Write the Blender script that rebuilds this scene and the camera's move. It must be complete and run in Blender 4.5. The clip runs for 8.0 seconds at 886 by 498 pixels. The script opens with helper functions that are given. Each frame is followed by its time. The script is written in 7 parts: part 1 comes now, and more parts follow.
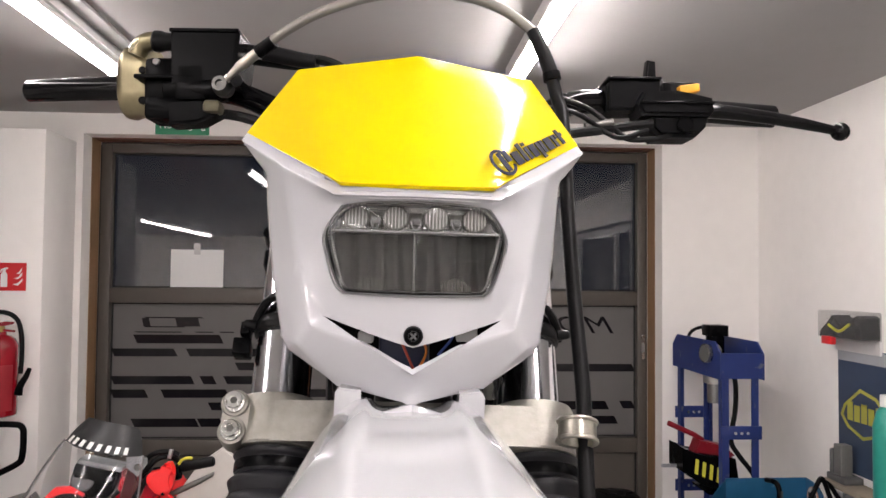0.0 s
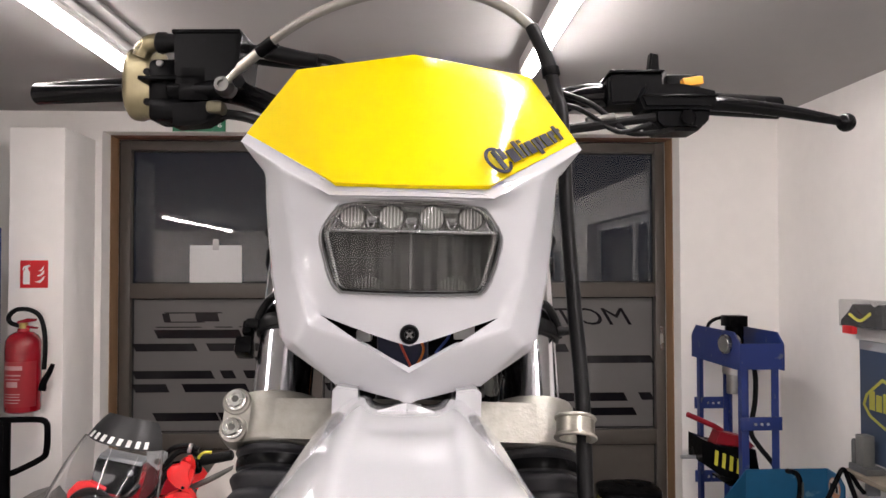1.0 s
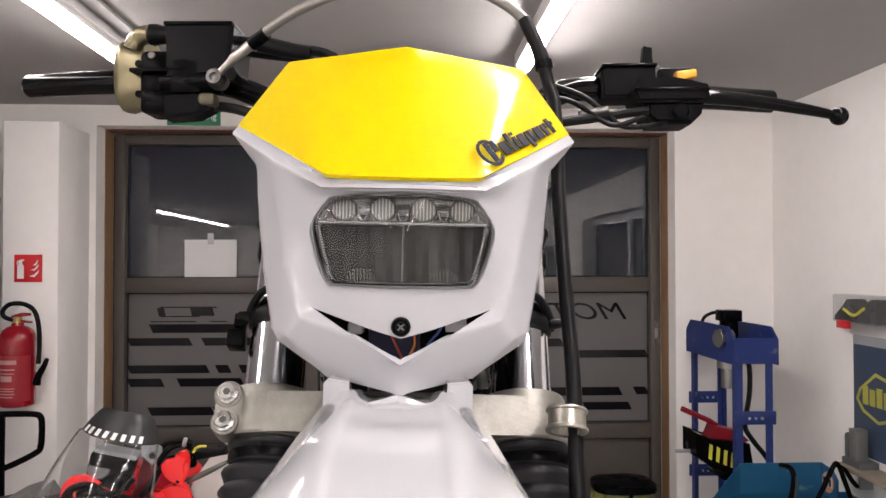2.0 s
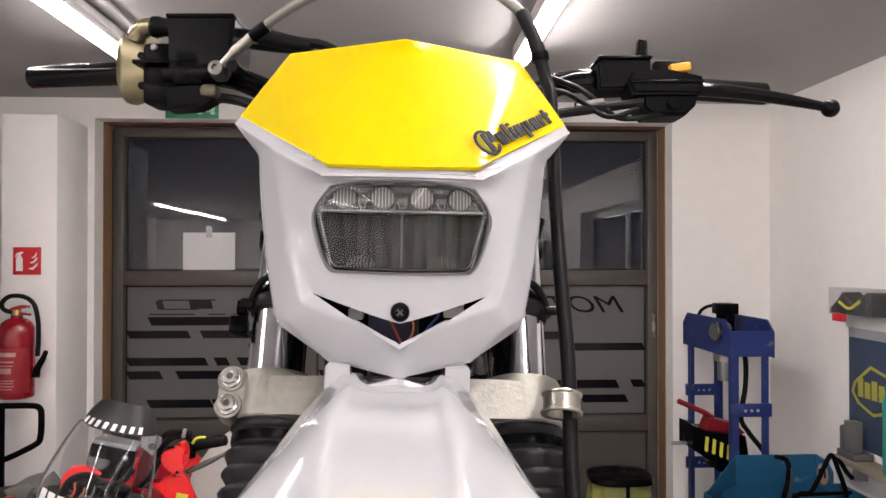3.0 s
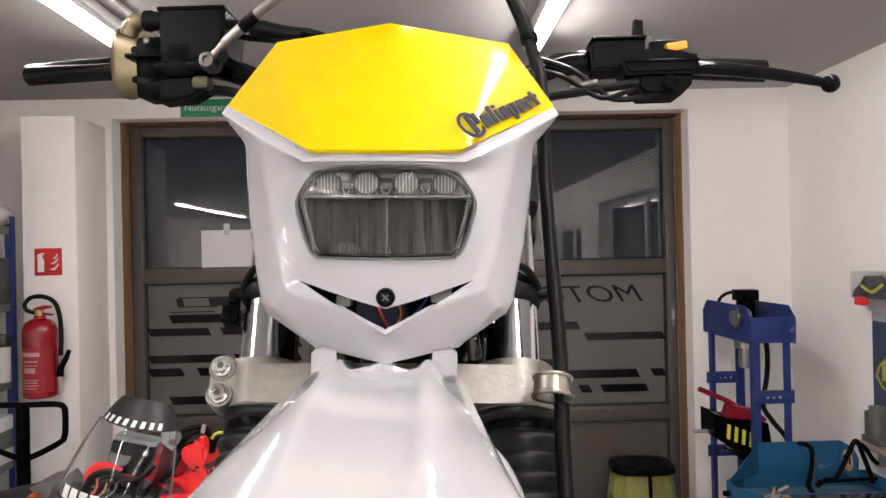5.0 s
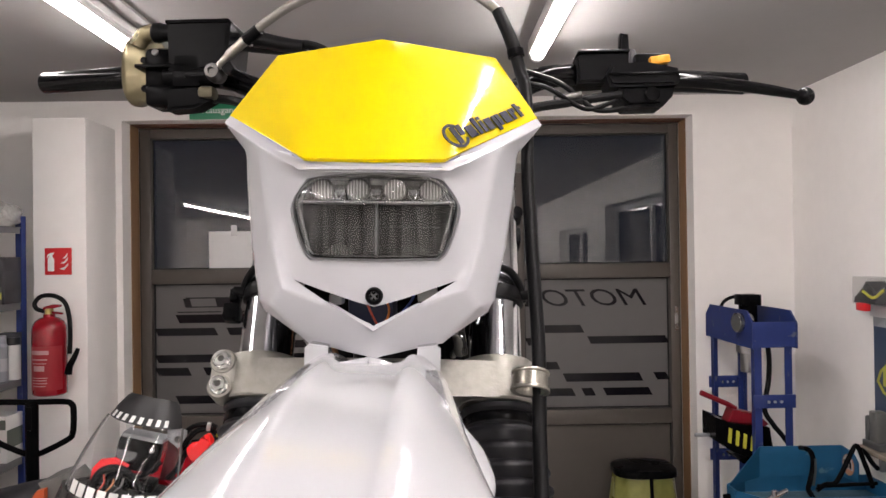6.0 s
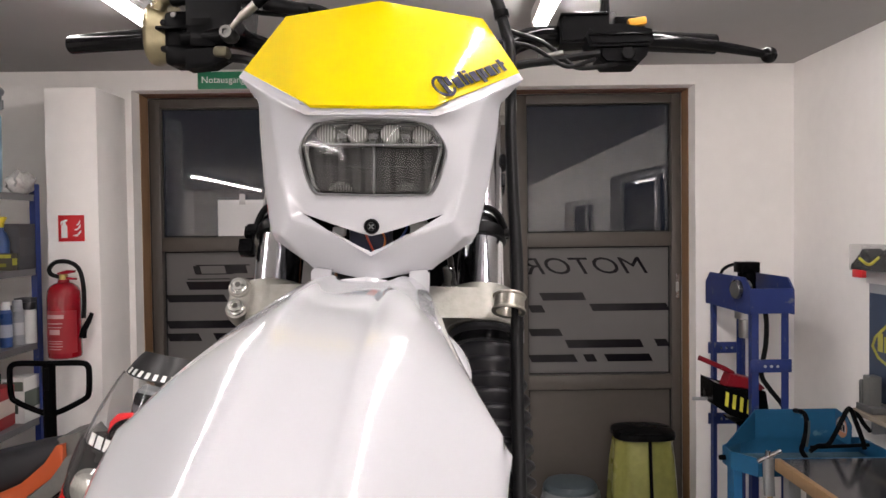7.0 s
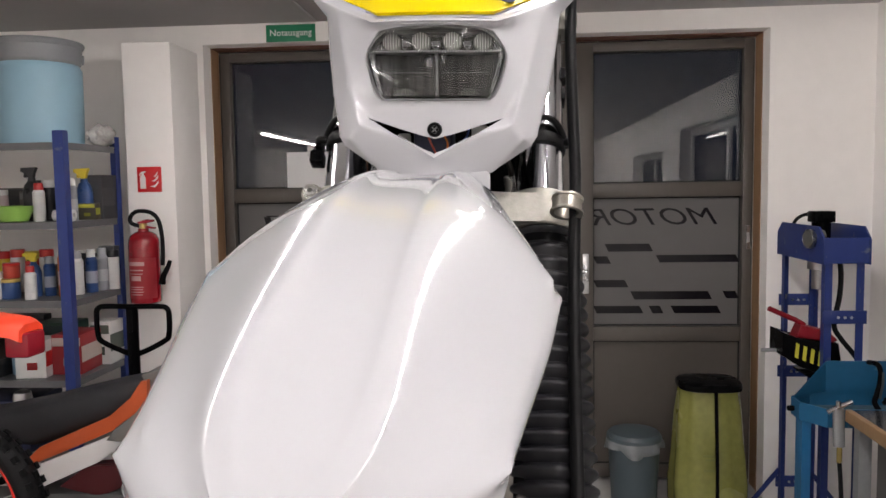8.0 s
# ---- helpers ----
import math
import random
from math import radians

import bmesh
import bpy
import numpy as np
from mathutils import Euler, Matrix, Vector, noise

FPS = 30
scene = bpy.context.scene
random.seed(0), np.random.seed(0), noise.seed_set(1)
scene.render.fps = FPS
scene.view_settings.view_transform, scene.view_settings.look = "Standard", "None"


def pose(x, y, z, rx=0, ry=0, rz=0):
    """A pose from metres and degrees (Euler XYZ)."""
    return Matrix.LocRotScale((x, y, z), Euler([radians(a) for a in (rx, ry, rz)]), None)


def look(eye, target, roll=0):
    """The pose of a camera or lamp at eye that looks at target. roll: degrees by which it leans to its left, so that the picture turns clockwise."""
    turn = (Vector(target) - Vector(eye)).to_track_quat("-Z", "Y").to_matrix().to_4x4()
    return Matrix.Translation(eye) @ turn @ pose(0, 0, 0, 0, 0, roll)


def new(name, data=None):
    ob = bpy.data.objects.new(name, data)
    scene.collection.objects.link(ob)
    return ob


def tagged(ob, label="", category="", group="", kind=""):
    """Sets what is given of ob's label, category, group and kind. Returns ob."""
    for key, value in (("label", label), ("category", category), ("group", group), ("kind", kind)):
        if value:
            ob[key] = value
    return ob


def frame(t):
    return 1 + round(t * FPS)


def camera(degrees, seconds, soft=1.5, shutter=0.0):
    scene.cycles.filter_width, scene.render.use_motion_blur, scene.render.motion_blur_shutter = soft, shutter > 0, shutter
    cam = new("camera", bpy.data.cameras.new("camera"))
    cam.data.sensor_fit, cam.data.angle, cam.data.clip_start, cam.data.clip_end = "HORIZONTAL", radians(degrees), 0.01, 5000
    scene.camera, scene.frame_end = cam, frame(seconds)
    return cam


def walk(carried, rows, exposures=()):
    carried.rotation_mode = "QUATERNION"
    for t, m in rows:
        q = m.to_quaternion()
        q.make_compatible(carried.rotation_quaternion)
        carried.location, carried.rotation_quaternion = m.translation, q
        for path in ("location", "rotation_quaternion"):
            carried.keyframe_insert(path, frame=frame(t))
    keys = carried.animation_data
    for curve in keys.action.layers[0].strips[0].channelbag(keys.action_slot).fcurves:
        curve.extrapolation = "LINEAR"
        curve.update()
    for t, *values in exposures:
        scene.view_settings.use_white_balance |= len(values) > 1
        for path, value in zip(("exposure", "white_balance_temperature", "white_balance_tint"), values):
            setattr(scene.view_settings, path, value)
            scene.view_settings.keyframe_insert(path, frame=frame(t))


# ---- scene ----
cam = camera(59.4, 8.0)
PATH = [
    (0, (0.309, 0.146, 1.897), (0.441, 2.14, 1.969), 0.5),
    (0.5, (0.317, 0.142, 1.903), (0.393, 2.139, 1.977), -0.0),
    (1, (0.324, 0.143, 1.901), (0.407, 2.141, 1.953), -0.1),
    (1.5, (0.327, 0.148, 1.901), (0.416, 2.146, 1.944), -0.1),
    (3, (0.326, 0.131, 1.895), (0.425, 2.129, 1.918), -0.0),
    (3.5, (0.336, 0.134, 1.895), (0.413, 2.133, 1.906), -0.5),
    (4, (0.336, 0.133, 1.893), (0.397, 2.132, 1.893), -0.9),
    (4.5, (0.343, 0.138, 1.889), (0.397, 2.137, 1.891), -1.2),
    (6, (0.364, 0.097, 1.888), (0.391, 2.097, 1.902), -0.8),
    (6.5, (0.376, 0.06, 1.879), (0.395, 2.06, 1.869), -0.6),
    (7, (0.377, 0.02, 1.858), (0.385, 2.019, 1.804), -0.7),
    (7.5, (0.36, 0.001, 1.843), (0.321, 1.998, 1.739), -0.8),
    (8, (0.381, -0.013, 1.812), (0.22, 1.974, 1.654), -0.9),
]
# the phone meters the white bike: a little darker and more neutral at the end
METER = [(0, 0.29, 6540, 11.5), (1.5, 0.23, 6540, 11.5), (4.5, 0.20, 6550, 11.5), (6.5, 0.18, 6540, 11.5), (7.5, 0.16, 6500, 10), (8, 0.09, 6470, 9)]
walk(cam, [(t, look(eye, target, roll)) for t, eye, target, roll in PATH], METER)

# ---- light ----
world = bpy.data.worlds.new("night")
scene.world = world
world.use_nodes = True
world.node_tree.nodes["Background"].inputs[0].default_value = (0.012, 0.016, 0.03, 1)
world.node_tree.nodes["Background"].inputs[1].default_value = 0.3
TUBE_POWER = 40.0

# ---- materials ----
MATS = {}


def mat(name, color, rough=0.5, metal=0.0, vary=0.06, scale=8.0, bump=0.0, bump_scale=60.0, coat=0.0, spec=0.5,
        trans=0.0, ior=1.45, wear=0.0, wear_color=(0.5, 0.5, 0.5), emit=0.0, alpha=1.0, rough_vary=0.08):
    """A surface with colour variation at two scales, uneven gloss, fine relief and optional wear."""
    if name in MATS:
        return MATS[name]
    m = bpy.data.materials.new(name)
    m.use_nodes = True
    nt = m.node_tree
    n, l = nt.nodes, nt.links
    b = n["Principled BSDF"]
    b.inputs["Roughness"].default_value = rough
    b.inputs["Metallic"].default_value = metal
    b.inputs["IOR"].default_value = ior
    b.inputs["Specular IOR Level"].default_value = spec
    b.inputs["Coat Weight"].default_value = coat
    b.inputs["Coat Roughness"].default_value = 0.06
    b.inputs["Transmission Weight"].default_value = trans
    b.inputs["Alpha"].default_value = alpha
    c = (*color, 1)
    b.inputs["Base Color"].default_value = c
    tc = n.new("ShaderNodeTexCoord")
    if vary > 0 or wear > 0:
        big, small = n.new("ShaderNodeTexNoise"), n.new("ShaderNodeTexNoise")
        big.inputs["Scale"].default_value, small.inputs["Scale"].default_value = scale * 0.35, scale * 5
        big.inputs["Detail"].default_value, small.inputs["Detail"].default_value = 4, 3
        l.new(tc.outputs["Object"], big.inputs["Vector"])
        l.new(tc.outputs["Object"], small.inputs["Vector"])
        mix = n.new("ShaderNodeMix")
        mix.data_type = "FLOAT"
        mix.inputs[0].default_value = 0.4
        l.new(big.outputs["Fac"], mix.inputs[2])
        l.new(small.outputs["Fac"], mix.inputs[3])
        ramp = n.new("ShaderNodeMapRange")
        ramp.inputs[1].default_value, ramp.inputs[2].default_value = 0.3, 0.7
        ramp.inputs[3].default_value, ramp.inputs[4].default_value = 1 - vary, 1 + vary
        l.new(mix.outputs[0], ramp.inputs[0])
        tint = n.new("ShaderNodeVectorMath")
        tint.operation = "SCALE"
        tint.inputs[0].default_value = color
        l.new(ramp.outputs[0], tint.inputs["Scale"])
        last = tint.outputs[0]
        if wear > 0:
            scr = n.new("ShaderNodeTexNoise")
            scr.inputs["Scale"].default_value, scr.inputs["Detail"].default_value = scale * 3, 8
            l.new(tc.outputs["Object"], scr.inputs["Vector"])
            th = n.new("ShaderNodeMapRange")
            th.inputs[1].default_value, th.inputs[2].default_value = 0.68 - wear * 0.25, 0.74 - wear * 0.25
            l.new(scr.outputs["Fac"], th.inputs[0])
            mx = n.new("ShaderNodeMix")
            mx.data_type = "RGBA"
            l.new(th.outputs[0], mx.inputs[0])
            l.new(last, mx.inputs[6])
            mx.inputs[7].default_value = (*wear_color, 1)
            last = mx.outputs[2]
        l.new(last, b.inputs["Base Color"])
        rr = n.new("ShaderNodeMapRange")
        rr.inputs[1].default_value, rr.inputs[2].default_value = 0.3, 0.7
        rr.inputs[3].default_value, rr.inputs[4].default_value = max(0.02, rough - rough_vary), min(1, rough + rough_vary)
        l.new(big.outputs["Fac"], rr.inputs[0])
        l.new(rr.outputs[0], b.inputs["Roughness"])
    if bump > 0:
        bn, bp = n.new("ShaderNodeTexNoise"), n.new("ShaderNodeBump")
        bn.inputs["Scale"].default_value, bn.inputs["Detail"].default_value = bump_scale, 5
        l.new(tc.outputs["Object"], bn.inputs["Vector"])
        l.new(bn.outputs["Fac"], bp.inputs["Height"])
        bp.inputs["Strength"].default_value, bp.inputs["Distance"].default_value = bump, 0.002
        l.new(bp.outputs[0], b.inputs["Normal"])
    if emit > 0:
        b.inputs["Emission Color"].default_value = c
        b.inputs["Emission Strength"].default_value = emit
    MATS[name] = m
    return m


def wood(name, color, dark, scale=1.0, rough=0.55):
    """Timber with grain drawn out along z."""
    m = bpy.data.materials.new(name)
    m.use_nodes = True
    n, l = m.node_tree.nodes, m.node_tree.links
    b = n["Principled BSDF"]
    tc, mp, ns, rp, bp = (n.new(k) for k in ("ShaderNodeTexCoord", "ShaderNodeMapping", "ShaderNodeTexNoise", "ShaderNodeMix", "ShaderNodeBump"))
    mp.inputs["Scale"].default_value = (40 * scale, 40 * scale, 2.0 * scale)
    ns.inputs["Scale"].default_value, ns.inputs["Detail"].default_value = 1.6, 6
    l.new(tc.outputs["Object"], mp.inputs[0])
    l.new(mp.outputs[0], ns.inputs["Vector"])
    rp.data_type = "RGBA"
    rp.inputs[6].default_value, rp.inputs[7].default_value = (*dark, 1), (*color, 1)
    l.new(ns.outputs["Fac"], rp.inputs[0])
    l.new(rp.outputs[2], b.inputs["Base Color"])
    l.new(ns.outputs["Fac"], bp.inputs["Height"])
    bp.inputs["Strength"].default_value, bp.inputs["Distance"].default_value = 0.3, 0.001
    l.new(bp.outputs[0], b.inputs["Normal"])
    b.inputs["Roughness"].default_value = rough
    return m


PLASTER = mat("white_plaster", (0.895, 0.867, 0.838), 0.9, vary=0.035, scale=2.5, bump=0.35, bump_scale=140)
# white ceiling greyed, in place of weaker lamplight falling on it
CEILING = mat("dimmed_ceiling_plaster", (0.42, 0.408, 0.399), 0.92, vary=0.03, scale=1.5, bump=0.2, bump_scale=90)
CONCRETE = mat("floor_screed", (0.46, 0.455, 0.44), 0.5, vary=0.18, scale=3, bump=0.2, bump_scale=40)
ASPHALT = mat("asphalt", (0.05, 0.05, 0.05), 0.9, vary=0.2, scale=8, bump=0.5, bump_scale=200)
PINE = wood("pine_lining", (0.34, 0.20, 0.105), (0.21, 0.11, 0.05))
BENCH_WOOD = wood("bench_edge_wood", (0.36, 0.225, 0.115), (0.24, 0.135, 0.06))
DOOR_METAL = mat("bronze_grey_coated_metal", (0.088, 0.076, 0.066), 0.42, vary=0.06, scale=5, bump=0.05, bump_scale=500)
DOOR_LINE = mat("black_rubber_seal", (0.012, 0.012, 0.012), 0.7, vary=0.05)
FILM = mat("frosted_film", (0.128, 0.122, 0.119), 0.5, vary=0.04, scale=3, spec=0.4)
STEEL = mat("brushed_steel", (0.55, 0.55, 0.56), 0.3, 1.0, vary=0.08, scale=20)
STRIPE_GLASS = mat("film_gap_over_night", (0.008, 0.007, 0.009), 0.12, vary=0.0, spec=0.28)
CHROME = mat("hard_chrome", (0.60, 0.60, 0.63), 0.15, 1.0, vary=0.02, scale=10, rough_vary=0.03)
GUIDE_ZINC = mat("cast_zinc", (0.40, 0.38, 0.33), 0.34, 0.9, vary=0.25, scale=90)
ZINC = mat("zinc_bolt", (0.62, 0.62, 0.60), 0.30, 1.0, vary=0.08, scale=60)
CAST = mat("cast_aluminium", (0.30, 0.288, 0.262), 0.55, 1.0, vary=0.2, scale=26, bump=0.22, bump_scale=300)
BLACK_PLASTIC = mat("black_plastic", (0.003, 0.003, 0.0034), 0.30, spec=0.05, vary=0.12, scale=20, bump=0.08, bump_scale=700)
BLACK_GLOSS = mat("gloss_black", (0.003, 0.003, 0.0034), 0.11, spec=0.16, vary=0.1, scale=15)
BLACK_PAINT = mat("black_paint", (0.003, 0.003, 0.0034), 0.24, spec=0.06, vary=0.12, scale=12)
RUBBER = mat("black_rubber", (0.006, 0.006, 0.0065), 0.40, spec=0.14, vary=0.15, scale=30, bump=0.1, bump_scale=300)
GAITER = mat("gaiter_rubber", (0.008, 0.008, 0.010), 0.46, spec=0.28, vary=0.2, scale=30, bump=0.1, bump_scale=300)
WHITE_GLOSS = mat("gloss_white_plastic", (0.412, 0.414, 0.432), 0.115, vary=0.012, scale=4, coat=0.5, rough_vary=0.02)
YELLOW = mat("yellow_decal", (0.59, 0.435, 0.0), 0.20, vary=0.015, scale=4, spec=0.25, coat=0.0, rough_vary=0.03)
INK = mat("black_print", (0.012, 0.012, 0.015), 0.7, vary=0.0, spec=0.2)
DULL = mat("dull_steel", (0.15, 0.147, 0.14), 0.40, 1.0, vary=0.15, scale=60)
GOLD = mat("gold_anodised_magnesium", (0.22, 0.19, 0.115), 0.33, 0.85, vary=0.12, scale=25, bump=0.1, bump_scale=150)
GREY_CABLE = mat("grey_braided_hose", (0.22, 0.21, 0.19), 0.38, 0.4, vary=0.1, scale=60)
AMBER = mat("orange_button", (0.75, 0.34, 0.02), 0.35, vary=0.03)
PRESS_BLUE = mat("blue_press_paint", (0.018, 0.034, 0.155), 0.4, vary=0.1, scale=6, wear=0.15, wear_color=(0.12, 0.13, 0.17))
RACK_BLUE = mat("blue_rack_paint", (0.02, 0.04, 0.19), 0.4, vary=0.08, scale=6, wear=0.1, wear_color=(0.1, 0.12, 0.2))
WASH_BLUE = mat("blue_washer_paint", (0.013, 0.095, 0.20), 0.42, vary=0.12, scale=4, wear=0.12, wear_color=(0.10, 0.2, 0.27))
SHELF_STEEL = mat("grey_shelf_paint", (0.125, 0.125, 0.13), 0.4, vary=0.1, scale=10)
GREY_STEEL = mat("galvanised_sheet", (0.36, 0.37, 0.38), 0.45, 0.7, vary=0.1, scale=10)
RED_PAINT = mat("red_paint", (0.27, 0.006, 0.014), 0.25, vary=0.06, scale=6, coat=0.3)
RED_PLASTIC = mat("red_plastic", (0.62, 0.02, 0.025), 0.4, vary=0.05)
NEON_RED = mat("fluorescent_red_paint", (0.86, 0.022, 0.025), 0.25, vary=0.02, coat=0.3)
NEON_ORANGE = mat("fluorescent_orange_plastic", (0.95, 0.075, 0.03), 0.35, vary=0.03)
ORANGE = mat("orange_plastic", (0.5, 0.085, 0.02), 0.35, vary=0.05)
WHITE_PLASTIC = mat("white_plastic", (0.72, 0.71, 0.70), 0.35, vary=0.03)
WHITE_PRINT = mat("white_print", (0.82, 0.82, 0.8), 0.5, vary=0.0)
GREEN_SIGN = mat("green_sign", (0.02, 0.22, 0.11), 0.4, vary=0.03)
RED_SIGN = mat("red_sign", (0.58, 0.015, 0.02), 0.4, vary=0.03)
PAPER = mat("paper", (0.74, 0.74, 0.74), 0.8, vary=0.03, scale=10)
DRUM_BLUE = mat("pale_blue_drum", (0.28, 0.45, 0.55), 0.45, vary=0.05, scale=3)
GREY_PLASTIC = mat("grey_plastic", (0.24, 0.25, 0.26), 0.45, vary=0.06, scale=8)
BIN_GREY = mat("slate_bin_plastic", (0.06, 0.080, 0.092), 0.42, vary=0.07, scale=5)
SACK = mat("yellow_sack_film", (0.215, 0.215, 0.06), 0.26, vary=0.22, scale=5, bump=0.6, bump_scale=14)
SEAT = mat("seat_vinyl", (0.019, 0.019, 0.022), 0.6, vary=0.12, scale=20, bump=0.25, bump_scale=500)
DARK_GREY = mat("dark_grey_plastic", (0.09, 0.09, 0.09), 0.5, vary=0.1, scale=10)
CARD = mat("cardboard_print", (0.62, 0.60, 0.56), 0.7, vary=0.06, scale=6)
POSTER_BLUE = mat("blue_poster", (0.040, 0.060, 0.105), 0.4, vary=0.1, scale=4)
POSTER_YELLOW = mat("yellow_print", (0.42, 0.40, 0.07), 0.45, vary=0.05)
BENCH_TOP = mat("dark_bench_sheet", (0.035, 0.035, 0.039), 0.16, vary=0.3, scale=5)
GLASS = mat("window_glass", (0.9, 0.92, 0.92), 0.0, trans=1.0, vary=0, ior=1.6)
CLEAR = mat("clear_plastic", (0.9, 0.9, 0.9), 0.03, trans=1.0, vary=0, ior=1.25)
SCREEN = mat("screen_plastic", (0.93, 0.93, 0.94), 0.02, trans=1.0, vary=0, ior=1.4)
TUBE = mat("tube_diffuser", (1.0, 0.935, 0.92), 0.4, vary=0, emit=TUBE_POWER * 0.76)
# far row turned up to throw more light on the bike's left side
FAR_TUBE = mat("far_tube_diffuser", (1.0, 0.935, 0.92), 0.4, vary=0, emit=TUBE_POWER * 2.7)
# right row turned up to brighten the right-hand wall
RIGHT_TUBE = mat("right_tube_diffuser", (1.0, 0.935, 0.92), 0.4, vary=0, emit=TUBE_POWER * 1.55)
NIGHT_PANE = mat("night_window_pane", (0.006, 0.006, 0.008), 0.04, vary=0, spec=0.7)


WIRE_RED, WIRE_YEL, WIRE_BLUE = (mat(k, c, 0.4, vary=0.03) for k, c in (("red_wire", (0.4, 0.05, 0.03)), ("yellow_wire", (0.5, 0.35, 0.03)), ("blue_wire", (0.03, 0.06, 0.25))))


# ---- mesh helpers ----
def part(name, bm, material, parent=None, label="", smooth=32.0, at=None):
    """Links a bmesh as one mesh object under a thing or a part."""
    me = bpy.data.meshes.new(name)
    bmesh.ops.recalc_face_normals(bm, faces=bm.faces)
    bm.to_mesh(me)
    bm.free()
    me.materials.append(material)
    if smooth:
        me.shade_smooth()
        me.set_sharp_from_angle(angle=radians(smooth))
    ob = new(name, me)
    if parent is not None:
        ob.parent = parent
    if at is not None:
        ob.matrix_basis = at
    if label:
        tagged(ob, label)
    return ob


def thing(name, label, category, m=None, group="", kind=""):
    """An Empty at the base of a thing, which parents its parts."""
    ob = new(name)
    ob.empty_display_size = 0.05
    if m is not None:
        ob.matrix_basis = m
    return tagged(ob, label, category, group, kind)


def box(bm, x0, x1, y0, y1, z0, z1, bevel=0.0, m=None, seg=2):
    vs = [bm.verts.new((x, y, z)) for z in (z0, z1) for y in (y0, y1) for x in (x0, x1)]
    fs = [bm.faces.new([vs[i] for i in q]) for q in ((0, 2, 3, 1), (4, 5, 7, 6), (0, 1, 5, 4), (2, 6, 7, 3), (0, 4, 6, 2), (1, 3, 7, 5))]
    if bevel > 0:
        es = list({e for f in fs for e in f.edges})
        r = bmesh.ops.bevel(bm, geom=es, offset=bevel, segments=seg, affect="EDGES", profile=0.5)
        vs = list({v for f in r["faces"] for v in f.verts} | {v for v in vs if v.is_valid})
    if m is not None:
        bmesh.ops.transform(bm, matrix=m, verts=[v for v in vs if v.is_valid])
    return bm


def boxm(*a, **k):
    return box(bmesh.new(), *a, **k)


def lathe(bm, profile, seg=24, m=None, arc=360.0):
    """Turns (radius, height) pairs round z."""
    m = m or Matrix()
    full = arc >= 359.9
    cols = seg if full else seg + 1
    rings = []
    for r, z in profile:
        if r < 1e-6:
            rings.append([bm.verts.new(m @ Vector((0, 0, z)))])
        else:
            rings.append([bm.verts.new(m @ Vector((r * math.cos(radians(arc) * i / seg), r * math.sin(radians(arc) * i / seg), z))) for i in range(cols)])
    for a, b in zip(rings, rings[1:]):
        for i in range(seg):
            j = (i + 1) % cols
            if len(a) == 1 and len(b) == 1:
                continue
            if len(a) == 1:
                bm.faces.new((a[0], b[i], b[j]))
            elif len(b) == 1:
                bm.faces.new((a[i], b[0], a[j]))
            else:
                bm.faces.new((a[i], a[j], b[j], b[i]))
    return bm


def axis(a, b):
    """The pose whose z runs from a to b."""
    a, b = Vector(a), Vector(b)
    return Matrix.Translation(a) @ (b - a).to_track_quat("Z", "Y").to_matrix().to_4x4()


def rod(bm, a, b, r0, r1=None, seg=16, chamfer=0.0):
    """A solid round bar from a to b."""
    d = (Vector(b) - Vector(a)).length
    r1 = r0 if r1 is None else r1
    c = min(chamfer, d * 0.4, r0 * 0.9)
    prof = [(0, 0), (r0 - c, 0), (r0, c), (r1, d - c), (r1 - c, d), (0, d)] if c > 0 else [(0, 0), (r0, 0), (r1, d), (0, d)]
    return lathe(bm, prof, seg, axis(a, b))


def smooth_path(pts, n=6):
    """Catmull-Rom through the points."""
    p = [Vector(q) for q in pts]
    p = [2 * p[0] - p[1]] + p + [2 * p[-1] - p[-2]]
    out = []
    for i in range(1, len(p) - 2):
        for k in range(n):
            t = k / n
            out.append(0.5 * ((2 * p[i]) + (p[i + 1] - p[i - 1]) * t + (2 * p[i - 1] - 5 * p[i] + 4 * p[i + 1] - p[i + 2]) * t * t
                              + (3 * p[i] - p[i - 1] - 3 * p[i + 1] + p[i + 2]) * t ** 3))
    return out + [p[-2]]


def tube(bm, pts, r, seg=10, n=6, smooth=True, ends=True):
    """Sweeps a circle of radius r (a number, or a function of 0..1) along a path."""
    ps = smooth_path(pts, n) if smooth else [Vector(q) for q in pts]
    rings, side = [], None
    for i, q in enumerate(ps):
        d = (ps[min(i + 1, len(ps) - 1)] - ps[max(i - 1, 0)]).normalized()
        side = d.orthogonal().normalized() if side is None else (side - d * side.dot(d)).normalized()
        up = d.cross(side)
        rr = r(i / (len(ps) - 1)) if callable(r) else r
        rings.append([bm.verts.new(q + rr * (side * math.cos(math.tau * k / seg) + up * math.sin(math.tau * k / seg))) for k in range(seg)])
    for a, b in zip(rings, rings[1:]):
        for k in range(seg):
            bm.faces.new((a[k], a[(k + 1) % seg], b[(k + 1) % seg], b[k]))
    if ends:
        bm.faces.new(rings[0][::-1])
        bm.faces.new(rings[-1])
    return bm


def loft(bm, rings, closed=True, caps=True):
    """Skins rings of points, all of one length."""
    vs = [[bm.verts.new(p) for p in r] for r in rings]
    k = len(vs[0])
    for a, b in zip(vs, vs[1:]):
        for i in range(k if closed else k - 1):
            j = (i + 1) % k
            bm.faces.new((a[i], a[j], b[j], b[i]))
    if caps and closed:
        bm.faces.new(vs[0][::-1])
        bm.faces.new(vs[-1])
    return bm


